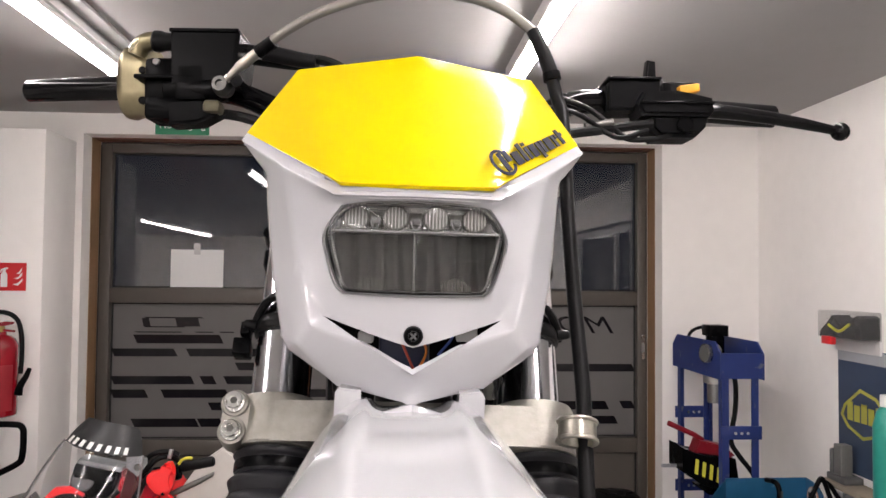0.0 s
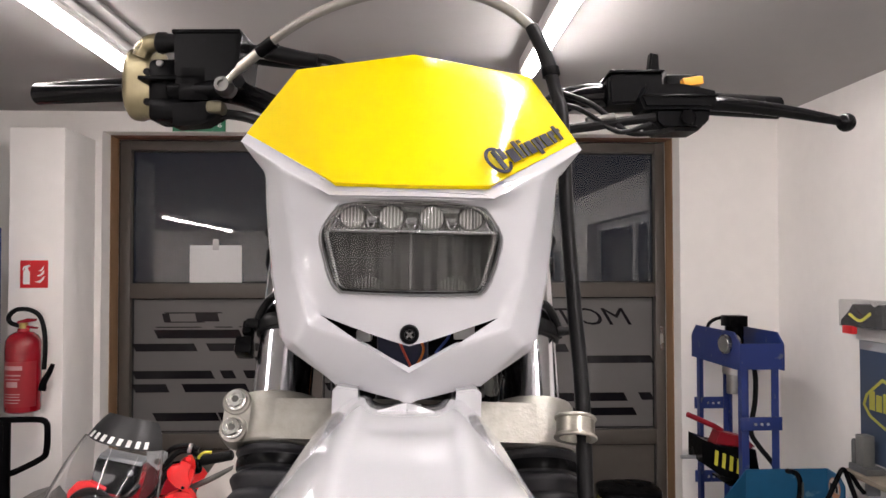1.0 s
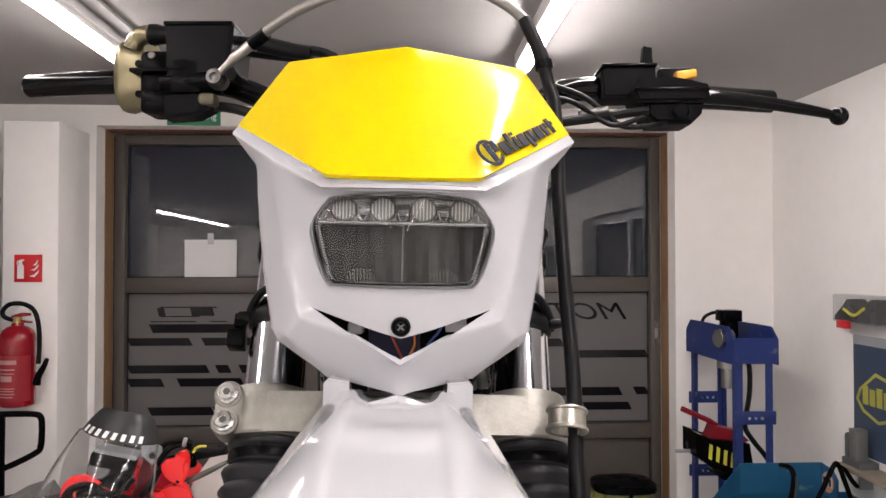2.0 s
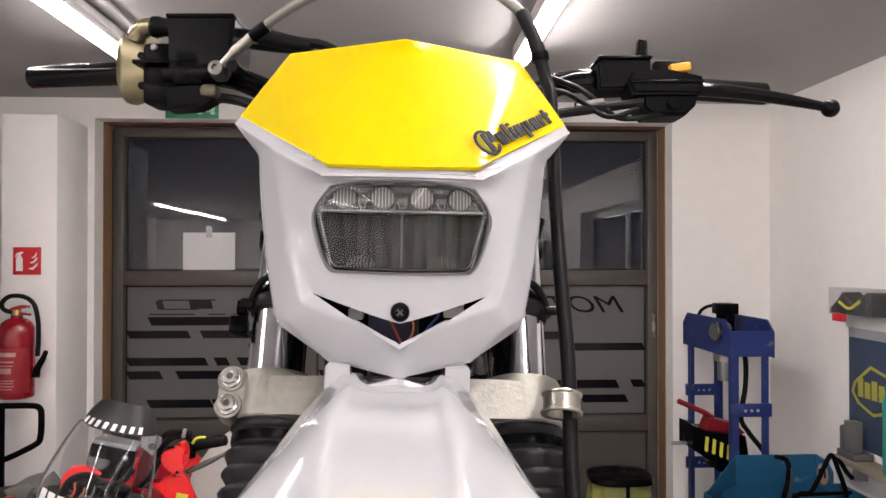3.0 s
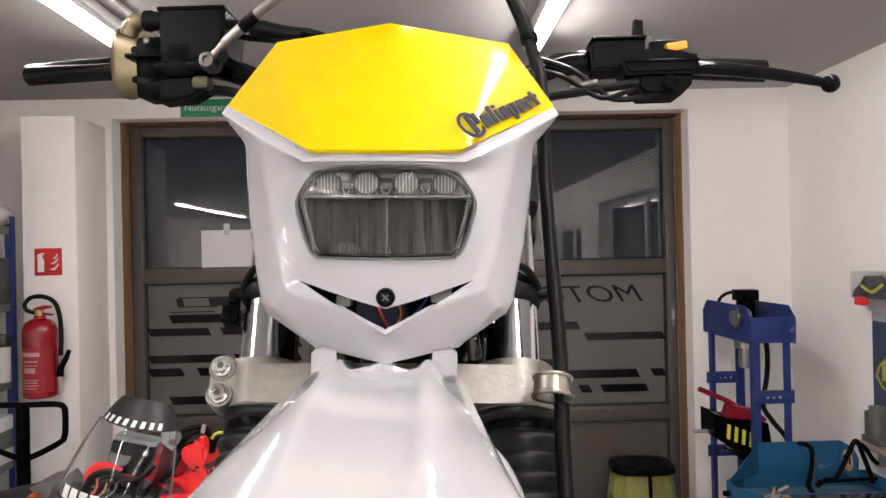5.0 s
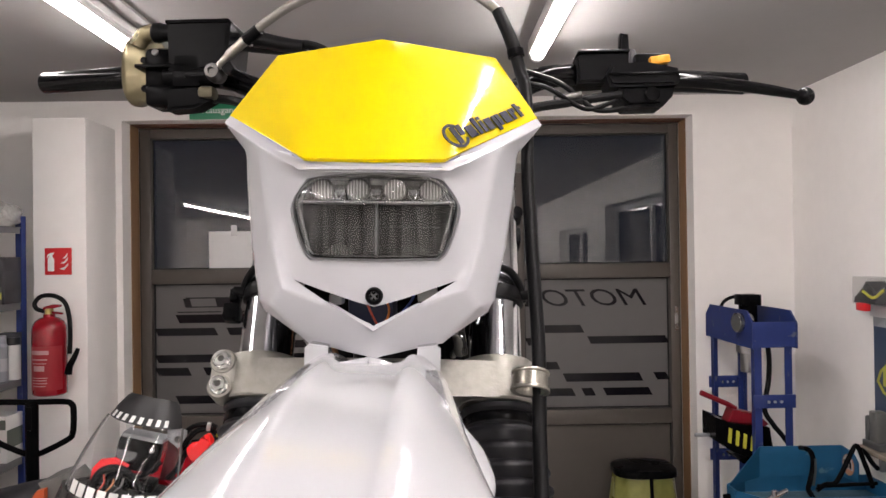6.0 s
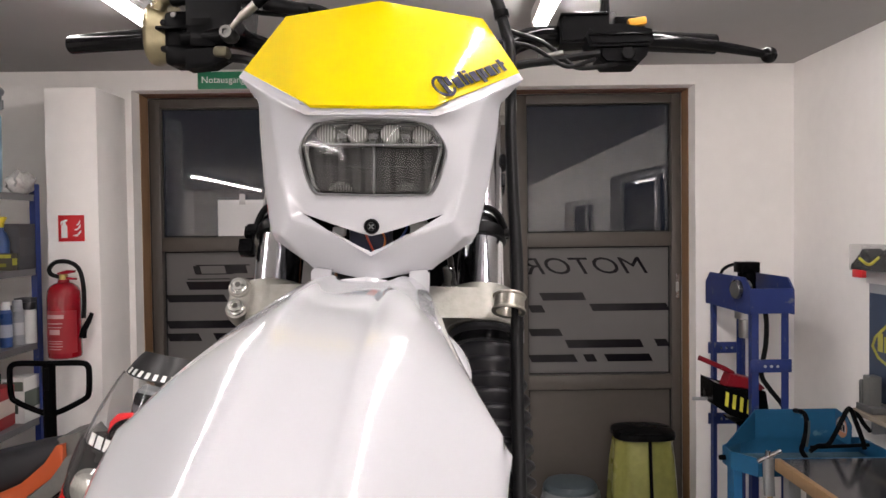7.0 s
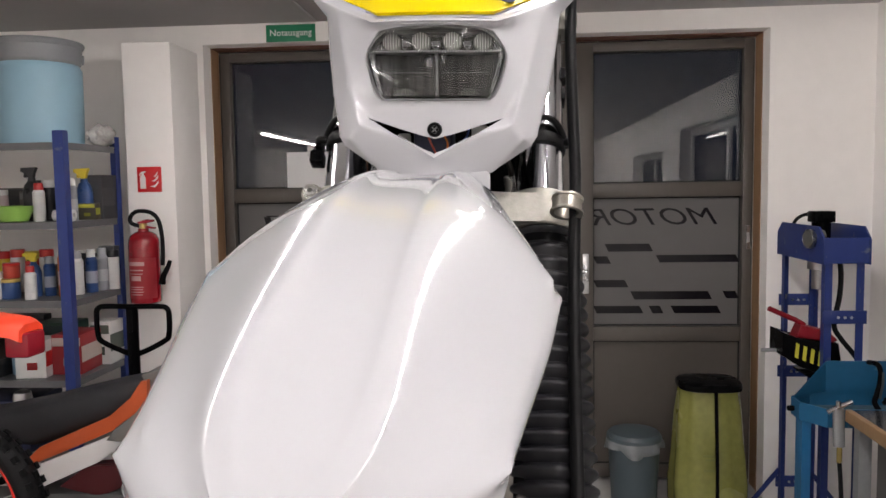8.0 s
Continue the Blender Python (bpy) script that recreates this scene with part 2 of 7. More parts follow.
def prism(bm, outline, y0, y1, m=None, bevel=0.0):
    """An outline in x and z, drawn out from y0 to y1."""
    a = [bm.verts.new((x, y0, z)) for x, z in outline]
    b = [bm.verts.new((x, y1, z)) for x, z in outline]
    fs = [bm.faces.new(a), bm.faces.new(b[::-1])]
    for i in range(len(a)):
        j = (i + 1) % len(a)
        fs.append(bm.faces.new((a[i], b[i], b[j], a[j])))
    vs = a + b
    if bevel > 0:
        es = [e for e in fs[0].edges] + [e for e in fs[1].edges]
        r = bmesh.ops.bevel(bm, geom=es, offset=bevel, segments=2, affect="EDGES")
        vs = list({v for v in vs if v.is_valid} | {v for f in r["faces"] for v in f.verts})
    if m is not None:
        bmesh.ops.transform(bm, matrix=m, verts=vs)
    return bm


def oval(w, h, n=24, p=2.0):
    """A rounded outline of half-sizes w and h; p above 2 squares it up."""
    out = []
    for i in range(n):
        a = math.tau * i / n
        c, s = math.cos(a), math.sin(a)
        out.append((math.copysign(abs(c) ** (2 / p), c) * w, math.copysign(abs(s) ** (2 / p), s) * h))
    return out


def subdiv(ob, levels=2):
    md = ob.modifiers.new("subdivision", "SUBSURF")
    md.levels = md.render_levels = levels
    return ob


def thicken(ob, t, offset=-1.0):
    md = ob.modifiers.new("thickness", "SOLIDIFY")
    md.thickness, md.offset = t, offset
    rim = ob.modifiers.new("sharp_rim", "EDGE_SPLIT")
    rim.split_angle = radians(50)
    return ob


def lettering(name, words, size, m, material, parent, wide=1.0, label="", mirrored=False, depth=0.0006, shear=0.0):
    """Words in the built-in font, as a mesh in the plane x, z of the pose m."""
    cu = bpy.data.curves.new(name, "FONT")
    cu.body, cu.size, cu.align_x, cu.align_y, cu.extrude = words, size, "CENTER", "CENTER", depth
    cu.resolution_u = 3
    cu.shear = shear
    tmp = new(name + "_curve", cu)
    bpy.context.view_layer.update()
    me = bpy.data.meshes.new_from_object(tmp.evaluated_get(bpy.context.evaluated_depsgraph_get()))
    bpy.data.objects.remove(tmp)
    bpy.data.curves.remove(cu)
    bm = bmesh.new()
    bm.from_mesh(me)
    bpy.data.meshes.remove(me)
    bmesh.ops.transform(bm, matrix=m @ pose(0, 0, 0, 90) @ Matrix.Diagonal((-wide if mirrored else wide, 1, 1, 1)), verts=bm.verts)
    return part(name, bm, material, parent, label, smooth=0)

# ---- room ----
X_L, X_R, Y_B, Y_F, Z_C = -5.2, 2.40, -8.2, 4.45, 2.77
DX0, DX1, DZ = -1.362, 1.838, 2.658
ground = tagged(part("ground", boxm(-60, 60, -60, 90, -0.35, -0.06), ASPHALT), "dark asphalt ground outside in the night", "ground", kind="structure")
floor = tagged(part("floor", boxm(X_L - 0.3, X_R + 0.3, Y_B - 0.3, Y_F + 0.36, -0.2, 0.0), CONCRETE), "grey screed workshop floor", "floor", kind="structure")
ceiling = tagged(part("ceiling", boxm(X_L - 0.3, X_R + 0.3, Y_B - 0.3, Y_F + 0.36, Z_C, Z_C + 0.2), CEILING), "flat white plastered ceiling, greyed to dim the lamplight on it", "ceiling", kind="structure")


def wall(name, label, boxes):
    bm = bmesh.new()
    for b in boxes:
        box(bm, *b)
    return tagged(part(name, bm, PLASTER, smooth=0), label, "wall", kind="structure")


wall("wall_north", "white plastered wall round a wide door opening", [
    (X_L - 0.3, DX0, Y_F, Y_F + 0.36, 0, Z_C), (DX1, X_R + 0.3, Y_F, Y_F + 0.36, 0, Z_C), (DX0, DX1, Y_F, Y_F + 0.36, DZ, Z_C)])
WIN = [(0.28, 3.30, 1.02, 2.42), (-3.05, -0.75, 1.02, 2.24)]
wall("wall_east", "white plastered wall with two wide windows", [
    (X_R, X_R + 0.3, WIN[0][1], Y_F, 0, Z_C), (X_R, X_R + 0.3, WIN[1][1], WIN[0][0], 0, Z_C), (X_R, X_R + 0.3, Y_B - 0.3, WIN[1][0], 0, Z_C),
    *[(X_R, X_R + 0.3, w[0], w[1], 0, w[2]) for w in WIN], *[(X_R, X_R + 0.3, w[0], w[1], w[3], Z_C) for w in WIN]])
wall("wall_west", "plain white plastered wall", [(X_L - 0.3, X_L, Y_B - 0.3, Y_F, 0, Z_C)])
wall("wall_south", "plain white plastered wall", [(X_L, X_R, Y_B - 0.3, Y_B, 0, Z_C)])
tagged(part("wall_pier", boxm(-1.665, -1.395, 4.07, Y_F - 0.002, 0.0, 2.61, bevel=0.006), PLASTER), "white plastered pier in front of the wall", "pier", kind="structure")

for k, (y0, y1, z0, z1) in enumerate(WIN):
    w = thing("window_%d" % (k + 1), "white framed window with dark night panes", "window", pose(X_R + 0.12, (y0 + y1) / 2, z0), kind="structure")
    hw, h = (y1 - y0) / 2, z1 - z0
    bm = bmesh.new()
    for a in ((0, 0.07, -hw, hw, 0, 0.07), (0, 0.07, -hw, hw, h - 0.07, h), (0, 0.07, -hw, -hw + 0.07, 0.07, h - 0.07), (0, 0.07, hw - 0.07, hw, 0.07, h - 0.07), (0, 0.07, -0.05, 0.05, 0.07, h - 0.07)):
        box(bm, *a, bevel=0.006)
    part("window_frame", bm, WHITE_PLASTIC, w)
    for s in (-1, 1):
        c = s * (hw / 2 - 0.01)
        part("pane", boxm(0.03, 0.04, c - hw / 2 + 0.055, c + hw / 2 - 0.055, 0.065, h - 0.065), NIGHT_PANE, w)
    part("window_sill", boxm(-0.16, 0.0, -hw, hw, 0.001, 0.03, bevel=0.006), WHITE_PLASTIC, w)

# ---- the wide entrance door ----
lining = thing("door_lining", "raw pine lining of the door reveal", "door lining", pose(0, 0, 0), kind="structure")
part("jamb", boxm(DX0 - 0.02, DX0 + 0.004, 4.57, 4.69, 0, DZ - 0.004), PINE, lining)
part("jamb", boxm(DX1 - 0.004, DX1 + 0.02, 4.57, 4.69, 0, DZ - 0.004), PINE, lining)
# the head has a darker, redder colour than the jambs
part("head", boxm(DX0, DX1, 4.57, 4.69, DZ - 0.004, DZ + 0.02), wood("dark_pine_head", (0.23, 0.10, 0.06), (0.13, 0.05, 0.03)), lining)


def parallelogram(bm, x0, x1, z0, z1, y, skew=0.012):
    a = [bm.verts.new(p) for p in ((x0 + skew, y, z0), (x1 + skew, y, z0), (x1 - skew, y, z1), (x0 - skew, y, z1))]
    b = [bm.verts.new((v.co.x, y + 0.001, v.co.z)) for v in a]
    bm.faces.new(a)
    bm.faces.new(b[::-1])
    for i in range(4):
        bm.faces.new((a[i], b[i], b[(i + 1) % 4], a[(i + 1) % 4]))
    return bm


def door_leaf(name, x0, x1, label, gx0, gx1):
    """One glazed leaf: metal frame, top pane, frosted middle pane with a rubber line, solid bottom panel."""
    d = thing(name, label, "door", pose((x0 + x1) / 2, 4.70, 0), kind="structure")
    c = (x0 + x1) / 2
    a, b, g0, g1 = x0 - c, x1 - c, gx0 - c, gx1 - c
    bm = bmesh.new()
    for q in ((a, g0, 0.0, 0.07, 0.02, DZ - 0.008), (g1, b, 0.0, 0.07, 0.02, DZ - 0.008), (g0, g1, 0.0, 0.07, 2.594, DZ - 0.008),
              (g0, g1, 0.0, 0.07, 1.735, 1.82), (g0, g1, 0.0, 0.07, 0.868, 0.955), (g0, g1, 0.0, 0.07, 0.02, 0.10)):
        box(bm, *q, bevel=0.004)
    part("door_frame", bm, DOOR_METAL, d)
    part("seam", boxm(a - 0.002, a + 0.003, -0.002, 0.01, 0.03, DZ - 0.02), DOOR_LINE, d)
    glass = part("pane", boxm(g0 - 0.01, g1 + 0.01, 0.048, 0.058, 1.81, 2.604), GLASS, d, "clear pane with the night behind it")
    glass.visible_shadow = False
    part("frosted_pane", boxm(g0 - 0.01, g1 + 0.01, 0.050, 0.058, 0.945, 1.745), FILM, d, "grey frosted pane with clear stripes")
    part("bottom_panel", boxm(g0 - 0.01, g1 + 0.01, 0.03, 0.058, 0.09, 0.878), DOOR_METAL, d)
    for z0, z1, yy in ((1.82, 2.594, 0.044), (0.955, 1.735, 0.046), (0.10, 0.868, 0.026)):
        bm = bmesh.new()
        for q in ((g0, g1, yy, yy + 0.004, z0, z0 + 0.009), (g0, g1, yy, yy + 0.004, z1 - 0.009, z1), (g0, g0 + 0.009, yy, yy + 0.004, z0 + 0.009, z1 - 0.009), (g1 - 0.009, g1, yy, yy + 0.004, z0 + 0.009, z1 - 0.009)):
            box(bm, *q)
        part("seal", bm, DOOR_LINE, d)
    return d, c


door_r, c_r = door_leaf("door_1", 0.80, DX1 - 0.004, "bronze-grey metal door leaf with dark glass and frosted panel", 0.906, 1.776)
door_m, c_m = door_leaf("door_2", -0.262, 0.798, "bronze-grey metal door leaf with dark glass and frosted panel", -0.19, 0.727)
door_l, c_l = door_leaf("door_3", DX0 + 0.004, -0.264, "bronze-grey metal door leaf with a paper sheet behind", -1.296, -0.335)


def cutouts(d, c, rows):
    for x0, x1, z0, z1 in rows:
        part("clear_stripe", parallelogram(bmesh.new(), x0 - c, x1 - c, z0, z1, 0.0455), STRIPE_GLASS, d, smooth=0)


cutouts(door_r, c_r, [(0.99, 1.255, 1.408, 1.455), (1.295, 1.765, 1.340, 1.385), (0.92, 1.005, 1.335, 1.38), (0.92, 1.11, 1.190, 1.235), (1.145, 1.605, 1.115, 1.165),
                      (1.69, 1.765, 1.12, 1.165), (0.92, 1.20, 1.03, 1.076), (1.255, 1.32, 1.03, 1.076), (1.385, 1.66, 1.03, 1.076)])
cutouts(door_l, c_l, [(-1.16, -0.67, 1.50, 1.55), (-1.285, -0.93, 1.425, 1.47), (-0.86, -0.40, 1.425, 1.47), (-0.58, -0.40, 1.345, 1.39), (-1.285, -0.83, 1.265, 1.312),
                      (-0.78, -0.705, 1.265, 1.312), (-0.645, -0.40, 1.265, 1.312), (-1.285, -1.09, 1.187, 1.235), (-1.0, -0.63, 1.187, 1.235), (-0.73, -0.64, 1.115, 1.16),
                      (-1.165, -0.80, 1.02, 1.068), (-0.79, -0.66, 1.02, 1.068)])
cutouts(door_m, c_m, [(-0.17, 0.25, 1.42, 1.466), (0.31, 0.71, 1.335, 1.38), (-0.17, 0.12, 1.19, 1.236), (0.2, 0.71, 1.115, 1.162), (-0.1, 0.45, 1.03, 1.076)])
lettering("door_word", "MOTOR", 0.145, pose(1.285 - c_r, 0.0455, 1.612), STRIPE_GLASS, door_r, wide=1.42, mirrored=True, shear=0.42, label="clear letters in the frosted film, seen from behind")
bm = bmesh.new()
for x0, x1, z0, z1 in ((-1.11, -0.78, 1.645, 1.652), (-1.11, -0.88, 1.592, 1.598), (-1.12, -1.08, 1.598, 1.645), (-0.93, -0.80, 1.598, 1.645), (-1.16, -0.9, 1.562, 1.568), (-0.82, -0.72, 1.562, 1.568), (-0.68, -0.6, 1.562, 1.568)):
    parallelogram(bm, x0 - c_l, x1 - c_l, z0, z1, 0.0455, 0.006)
part("emblem", bm, STRIPE_GLASS, door_l, smooth=0)
part("strike_plate", boxm(1.80 - c_r, 1.818 - c_r, -0.006, 0.0, 1.42, 1.56), STEEL, door_r, "steel strike plate")
bm = boxm(0.842 - c_r, 0.878 - c_r, -0.012, 0.0, 1.16, 1.40, bevel=0.003)
part("handle_plate", bm, STEEL, door_r)
bm = tube(bmesh.new(), [(0.86 - c_r, -0.01, 1.30), (0.86 - c_r, -0.055, 1.30), (0.85 - c_r, -0.06, 1.30), (0.74 - c_r, -0.06, 1.30)], 0.009, n=3)
part("door_handle", bm, STEEL, door_r, "brushed steel lever handle")

paper = thing("paper_sheet", "white landscape paper sheet taped to the door glass", "paper", pose(-0.817, 4.742, 1.825))
part("sheet", boxm(-0.15, 0.15, 0.0, 0.003, 0, 0.218), PAPER, paper)
part("tape", boxm(-0.018, 0.018, -0.002, 0.0, 0.19, 0.255), mat("clear_tape", (0.5, 0.5, 0.5), 0.2, vary=0.03), paper)

# ---- lamps on the ceiling ----
def batten(x, y0, y1, tube_mat):
    t = thing("ceiling_light", "white ceiling batten with a lit tube diffuser", "ceiling light", pose(x, (y0 + y1) / 2, Z_C - 0.085), "ceiling lights")
    h = (y1 - y0) / 2
    part("housing", boxm(-0.036, 0.052, -h, h, 0.050, 0.085, bevel=0.003), WHITE_PLASTIC, t)
    part("diffuser", rod(bmesh.new(), (0, -h + 0.045, 0.026), (0, h - 0.045, 0.026), 0.0275, seg=20), tube_mat, t)
    for s in (-1, 1):
        # rails added to keep tube light off the ceiling, deeper on the left
        part("shade_rail", boxm(s * 0.0335 - 0.0025, s * 0.0335 + 0.0025, -h, h, 0.0285 if s < 0 else 0.033, 0.050), WHITE_PLASTIC, t)
        part("end_cap", rod(bmesh.new(), (0, s * (h - 0.045), 0.026), (0, s * h, 0.026), 0.0295, seg=20, chamfer=0.006), WHITE_PLASTIC, t)
    return t


for x, lit in ((-0.805, TUBE), (0.81, RIGHT_TUBE)):
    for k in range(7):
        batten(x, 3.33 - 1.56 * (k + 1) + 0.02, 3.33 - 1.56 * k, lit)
for k in range(3, 6):
    batten(-3.45, 2.2 - 1.56 * (k + 1) + 0.02, 2.2 - 1.56 * k, FAR_TUBE)
conduit = thing("ceiling_conduit", "thin grey cable conduit along the ceiling", "conduit", pose(-0.68, 0, Z_C))
part("pipe", rod(bmesh.new(), (0, -3, -0.008), (0, 4.4, -0.008), 0.0065), mat("conduit_plastic", (0.4, 0.39, 0.38), 0.7, vary=0.04), conduit)

# ---- the white trail motorcycle on the lift ----
LIFT_Z = 1.0
H = 0.80
bike = thing("trail_motorcycle", "white trail motorcycle front with yellow number plate, on a lift", "motorcycle", pose(0.3245, 0.70, LIFT_Z, 0, 0, -3.0))


# the mask, the fender and the fork stand straight ahead and lean a little; the bars are turned a touch
MASK_AT = bike.matrix_basis.inverted() @ pose(0.3218, 0.70, LIFT_Z + H, 0, 1.15, 0.12) @ pose(0, 0, -H)
FORK_AT = bike.matrix_basis.inverted() @ pose(0.3210, 0.70, LIFT_Z + H, 0, 1.7, 0) @ pose(0, 0, -H)


def bp(name, bm, material, parent=None, label="", smooth=32.0, at=None):
    """A part of the bike; heights count from the lower fork clamp."""
    bmesh.ops.translate(bm, vec=(0, 0, H), verts=bm.verts)
    return part(name, bm, material, parent or bike, label, smooth, at)


def mirrored_cage(verts, faces, creases=(), corners=""):
    """A half cage of named points (x to one side), mirrored to a whole, with creased edges."""
    bm = bmesh.new()
    pin = bm.verts.layers.float.new("crease_vert")
    right, left = {}, {}
    for k, (x, y, z) in verts.items():
        right[k] = bm.verts.new((x, y, z))
        left[k] = right[k] if abs(x) < 1e-6 else bm.verts.new((-x, y, z))
    for f in faces:
        ks = f.split()
        bm.faces.new([right[k] for k in ks])
        bm.faces.new([left[k] for k in reversed(ks)])
    layer = bm.edges.layers.float.get("crease_edge") or bm.edges.layers.float.new("crease_edge")
    for path, value in creases:
        ks = path.split()
        for a, b in zip(ks, ks[1:]):
            for side in (right, left):
                e = bm.edges.get((side[a], side[b]))
                if e:
                    e[layer] = value
    for k in corners.split():
        right[k][pin] = left[k][pin] = 1.0
    return bm


MASK = {
    "y0": (0, 0.0150, 0.2585), "y1": (0.0949, 0.0719, 0.2589), "y3": (0.0495, -0.0660, 0.1533), "y4": (0, -0.0785, 0.1507),
    "a0": (0.1293, 0.0302, 0.1950), "a1": (0.1077, 0.0125, 0.1697), "a2": (0.1043, 0.0031, 0.1351), "a3": (0.0954, -0.0199, 0.0948), "a4": (0.0862, -0.0370, 0.0558),
    "a5": (0.0812, -0.0410, 0.0478), "a6": (0.0478, -0.0450, 0.0250), "a7": (0, -0.0655, 0.0160),
    "b1": (0.0895, -0.0240, 0.1685), "b2": (0.0832, -0.0370, 0.1392), "b3": (0.0747, -0.0500, 0.1025), "b4": (0.0645, -0.0600, 0.0645), "f": (0.0733, -0.0560, 0.0528),
    "w3": (0.0515, -0.0730, 0.1462), "w4": (0, -0.0820, 0.1460),
    "r1": (0.1000, 0.0450, 0.1690), "r2": (0.0970, 0.0360, 0.1350), "r3": (0.0890, 0.0150, 0.0960), "r4": (0.0800, -0.0020, 0.0600),
    "r5": (0.0760, -0.0080, 0.0530), "r6": (0.0440, -0.0200, 0.0330), "r7": (0, -0.0400, 0.0260),
}
INNER = {
    "c0": (0, -0.0690, 0.1447), "c1": (0.0344, -0.0665, 0.1436), "c2": (0.0476, -0.0625, 0.1408), "c3": (0.0622, -0.0550, 0.1235), "c4": (0.0578, -0.0550, 0.1090),
    "c5": (0.0472, -0.0575, 0.0860), "c6": (0, -0.0670, 0.0842), "d0": (0.0574, -0.0530, 0.0705), "d1": (0.0200, -0.0615, 0.0575), "d2": (0, -0.0640, 0.0523),
    "e1": (0.0310, -0.0640, 0.0543), "e2": (0, -0.0715, 0.0364),
}
bm = mirrored_cage({**MASK, **INNER}, [
    "y4 y3 y1 y0", "y3 a0 y1", "w4 w3 y3 y4", "w3 b1 a0 y3", "b1 a1 a0",
    "b1 b2 a2 a1", "b2 b3 a3 a2", "b3 b4 f a4", "b3 a4 a3", "a4 f a5",
    "b4 e1 a6 f", "f a6 a5", "e1 e2 a7 a6", "b4 d0 e1",
    "c0 c1 w3 w4", "c1 c2 w3", "c2 b2 b1 w3", "c2 c3 b2", "c3 c4 b3 b2", "c4 c5 d0 b3", "b3 d0 b4", "c5 c6 d2 d1", "c5 d1 d0",
    "a1 a2 r2 r1", "a2 a3 r3 r2", "a3 a4 r4 r3", "a4 a5 r5 r4", "a5 a6 r6 r5", "a6 a7 r7 r6"],
    [("b1 b2 b3 b4", 0.82), ("b4 f a5", 0.75), ("f a4", 0.7), ("f a6", 0.72), ("b3 a4", 0.3), ("b4 d0", 0.85), ("w4 w3", 0.8), ("w3 b1 a0", 0.75), ("y4 y3 a0", 0.9), ("b4 e1 e2", 0.8), ("d0 d1 d2", 0.8), ("d0 b4", 0.8), ("d0 e1", 0.9),
     ("c0 c1 c2", 0.75), ("c2 c3 c4 c5", 0.3), ("c5 c6", 0.75), ("a7 a6 a5 a4 a3 a2 a1 a0", 0.85), ("a0 y1 y0", 0.9), ("y1 y3", 0.4), ("a0 a1", 0.9), ("a4 a3 a2 a1", 0.6)],
    "y0 y1 y3 a0 a1 a3 a4 a5 a7 b1 b2 b3 b4 f w3 d0 d2 e1 e2 c2 c5 a6")
mask = bp("headlight_mask", bm, WHITE_GLOSS, label="glossy white faceted headlight mask", smooth=0, at=MASK_AT)
mask.data.shade_smooth()
subdiv(mask, 3)
thicken(mask, 0.0035)

PLATE = {"p0": (0, 0.0095, 0.2587), "p1": (0.0938, 0.0660, 0.2592), "p2": (0.1262, 0.0350, 0.2018), "p3": (0.0489, -0.0690, 0.1548), "p4": (0, -0.0818, 0.1524),
         "q0": (0, -0.0358, 0.2055), "q1": (0.0716, -0.0030, 0.2070)}
bm = mirrored_cage(PLATE, ["p4 p3 q1 q0", "q0 q1 p1 p0", "p3 p2 q1", "q1 p2 p1"],
                   [("p4 p3 p2 p1 p0", 1.0), ("p3 q1 p1", 0.75), ("p0 q0 p4", 0.2)], "p0 p1 p2 p3 q1")
plate = bp("number_plate", bm, YELLOW, mask, "plain glossy yellow number plate", smooth=60)
subdiv(plate, 3)
thicken(plate, 0.003)

# maker's mark on the plate: an emblem ring and slanted dark bars
def plate_point(u, v):
    """A place on the side facet of the plate: u along its lower edge, v up."""
    a, b, c = (Vector(PLATE[k]) for k in ("p3", "p2", "q1"))
    e = (b - a).normalized()
    nrm = e.cross(c - a).normalized()
    up = nrm.cross(e)
    if up.z < 0:
        up = -up
    u, v = 0.001 + u * 1.02, 0.0015 + v * 0.86
    return a + e * u + up * v + nrm * (-0.0022 if nrm.y > 0 else 0.0022)


mark = bmesh.new()
ring = [[plate_point(0.0245 + r * math.cos(a), 0.0125 + r * math.sin(a)) for a in [0.9 + 4.9 * i / 24 for i in range(25)]] for r in (0.0125, 0.0098)]
loft(mark, ring, closed=False, caps=False)
mk = bp("maker_mark", mark, INK, mask, "black printed maker's mark", smooth=0)
thicken(mk, 0.0006, 0)
for u, w, h0, h1 in ((0.0215, 0.0055, 0.0035, 0.0215), (0.0285, 0.0060, 0.0110, 0.0215), (0.0375, 0.0100, 0.0050, 0.0170), (0.0500, 0.0048, 0.0050, 0.0225), (0.0572, 0.0046, 0.0050, 0.0170), (0.0572, 0.0046, 0.0185, 0.0215),
                     (0.0640, 0.0085, 0.0050, 0.0170), (0.0750, 0.0048, 0.0010, 0.0170), (0.0808, 0.0050, 0.0050, 0.0170), (0.0885, 0.0100, 0.0050, 0.0170), (0.1010, 0.0048, 0.0050, 0.0170), (0.1064, 0.0030, 0.0120, 0.0170), (0.1115, 0.0050, 0.0050, 0.0205), (0.1165, 0.0030, 0.0130, 0.0165)):
    bm = bmesh.new()
    bm.faces.new([bm.verts.new(plate_point(a + 0.10 * b, b)) for a, b in ((u, h0), (u + w, h0), (u + w, h1), (u, h1))])
    thicken(bp("print_bar", bm, INK, mk, smooth=0), 0.0006, 0)

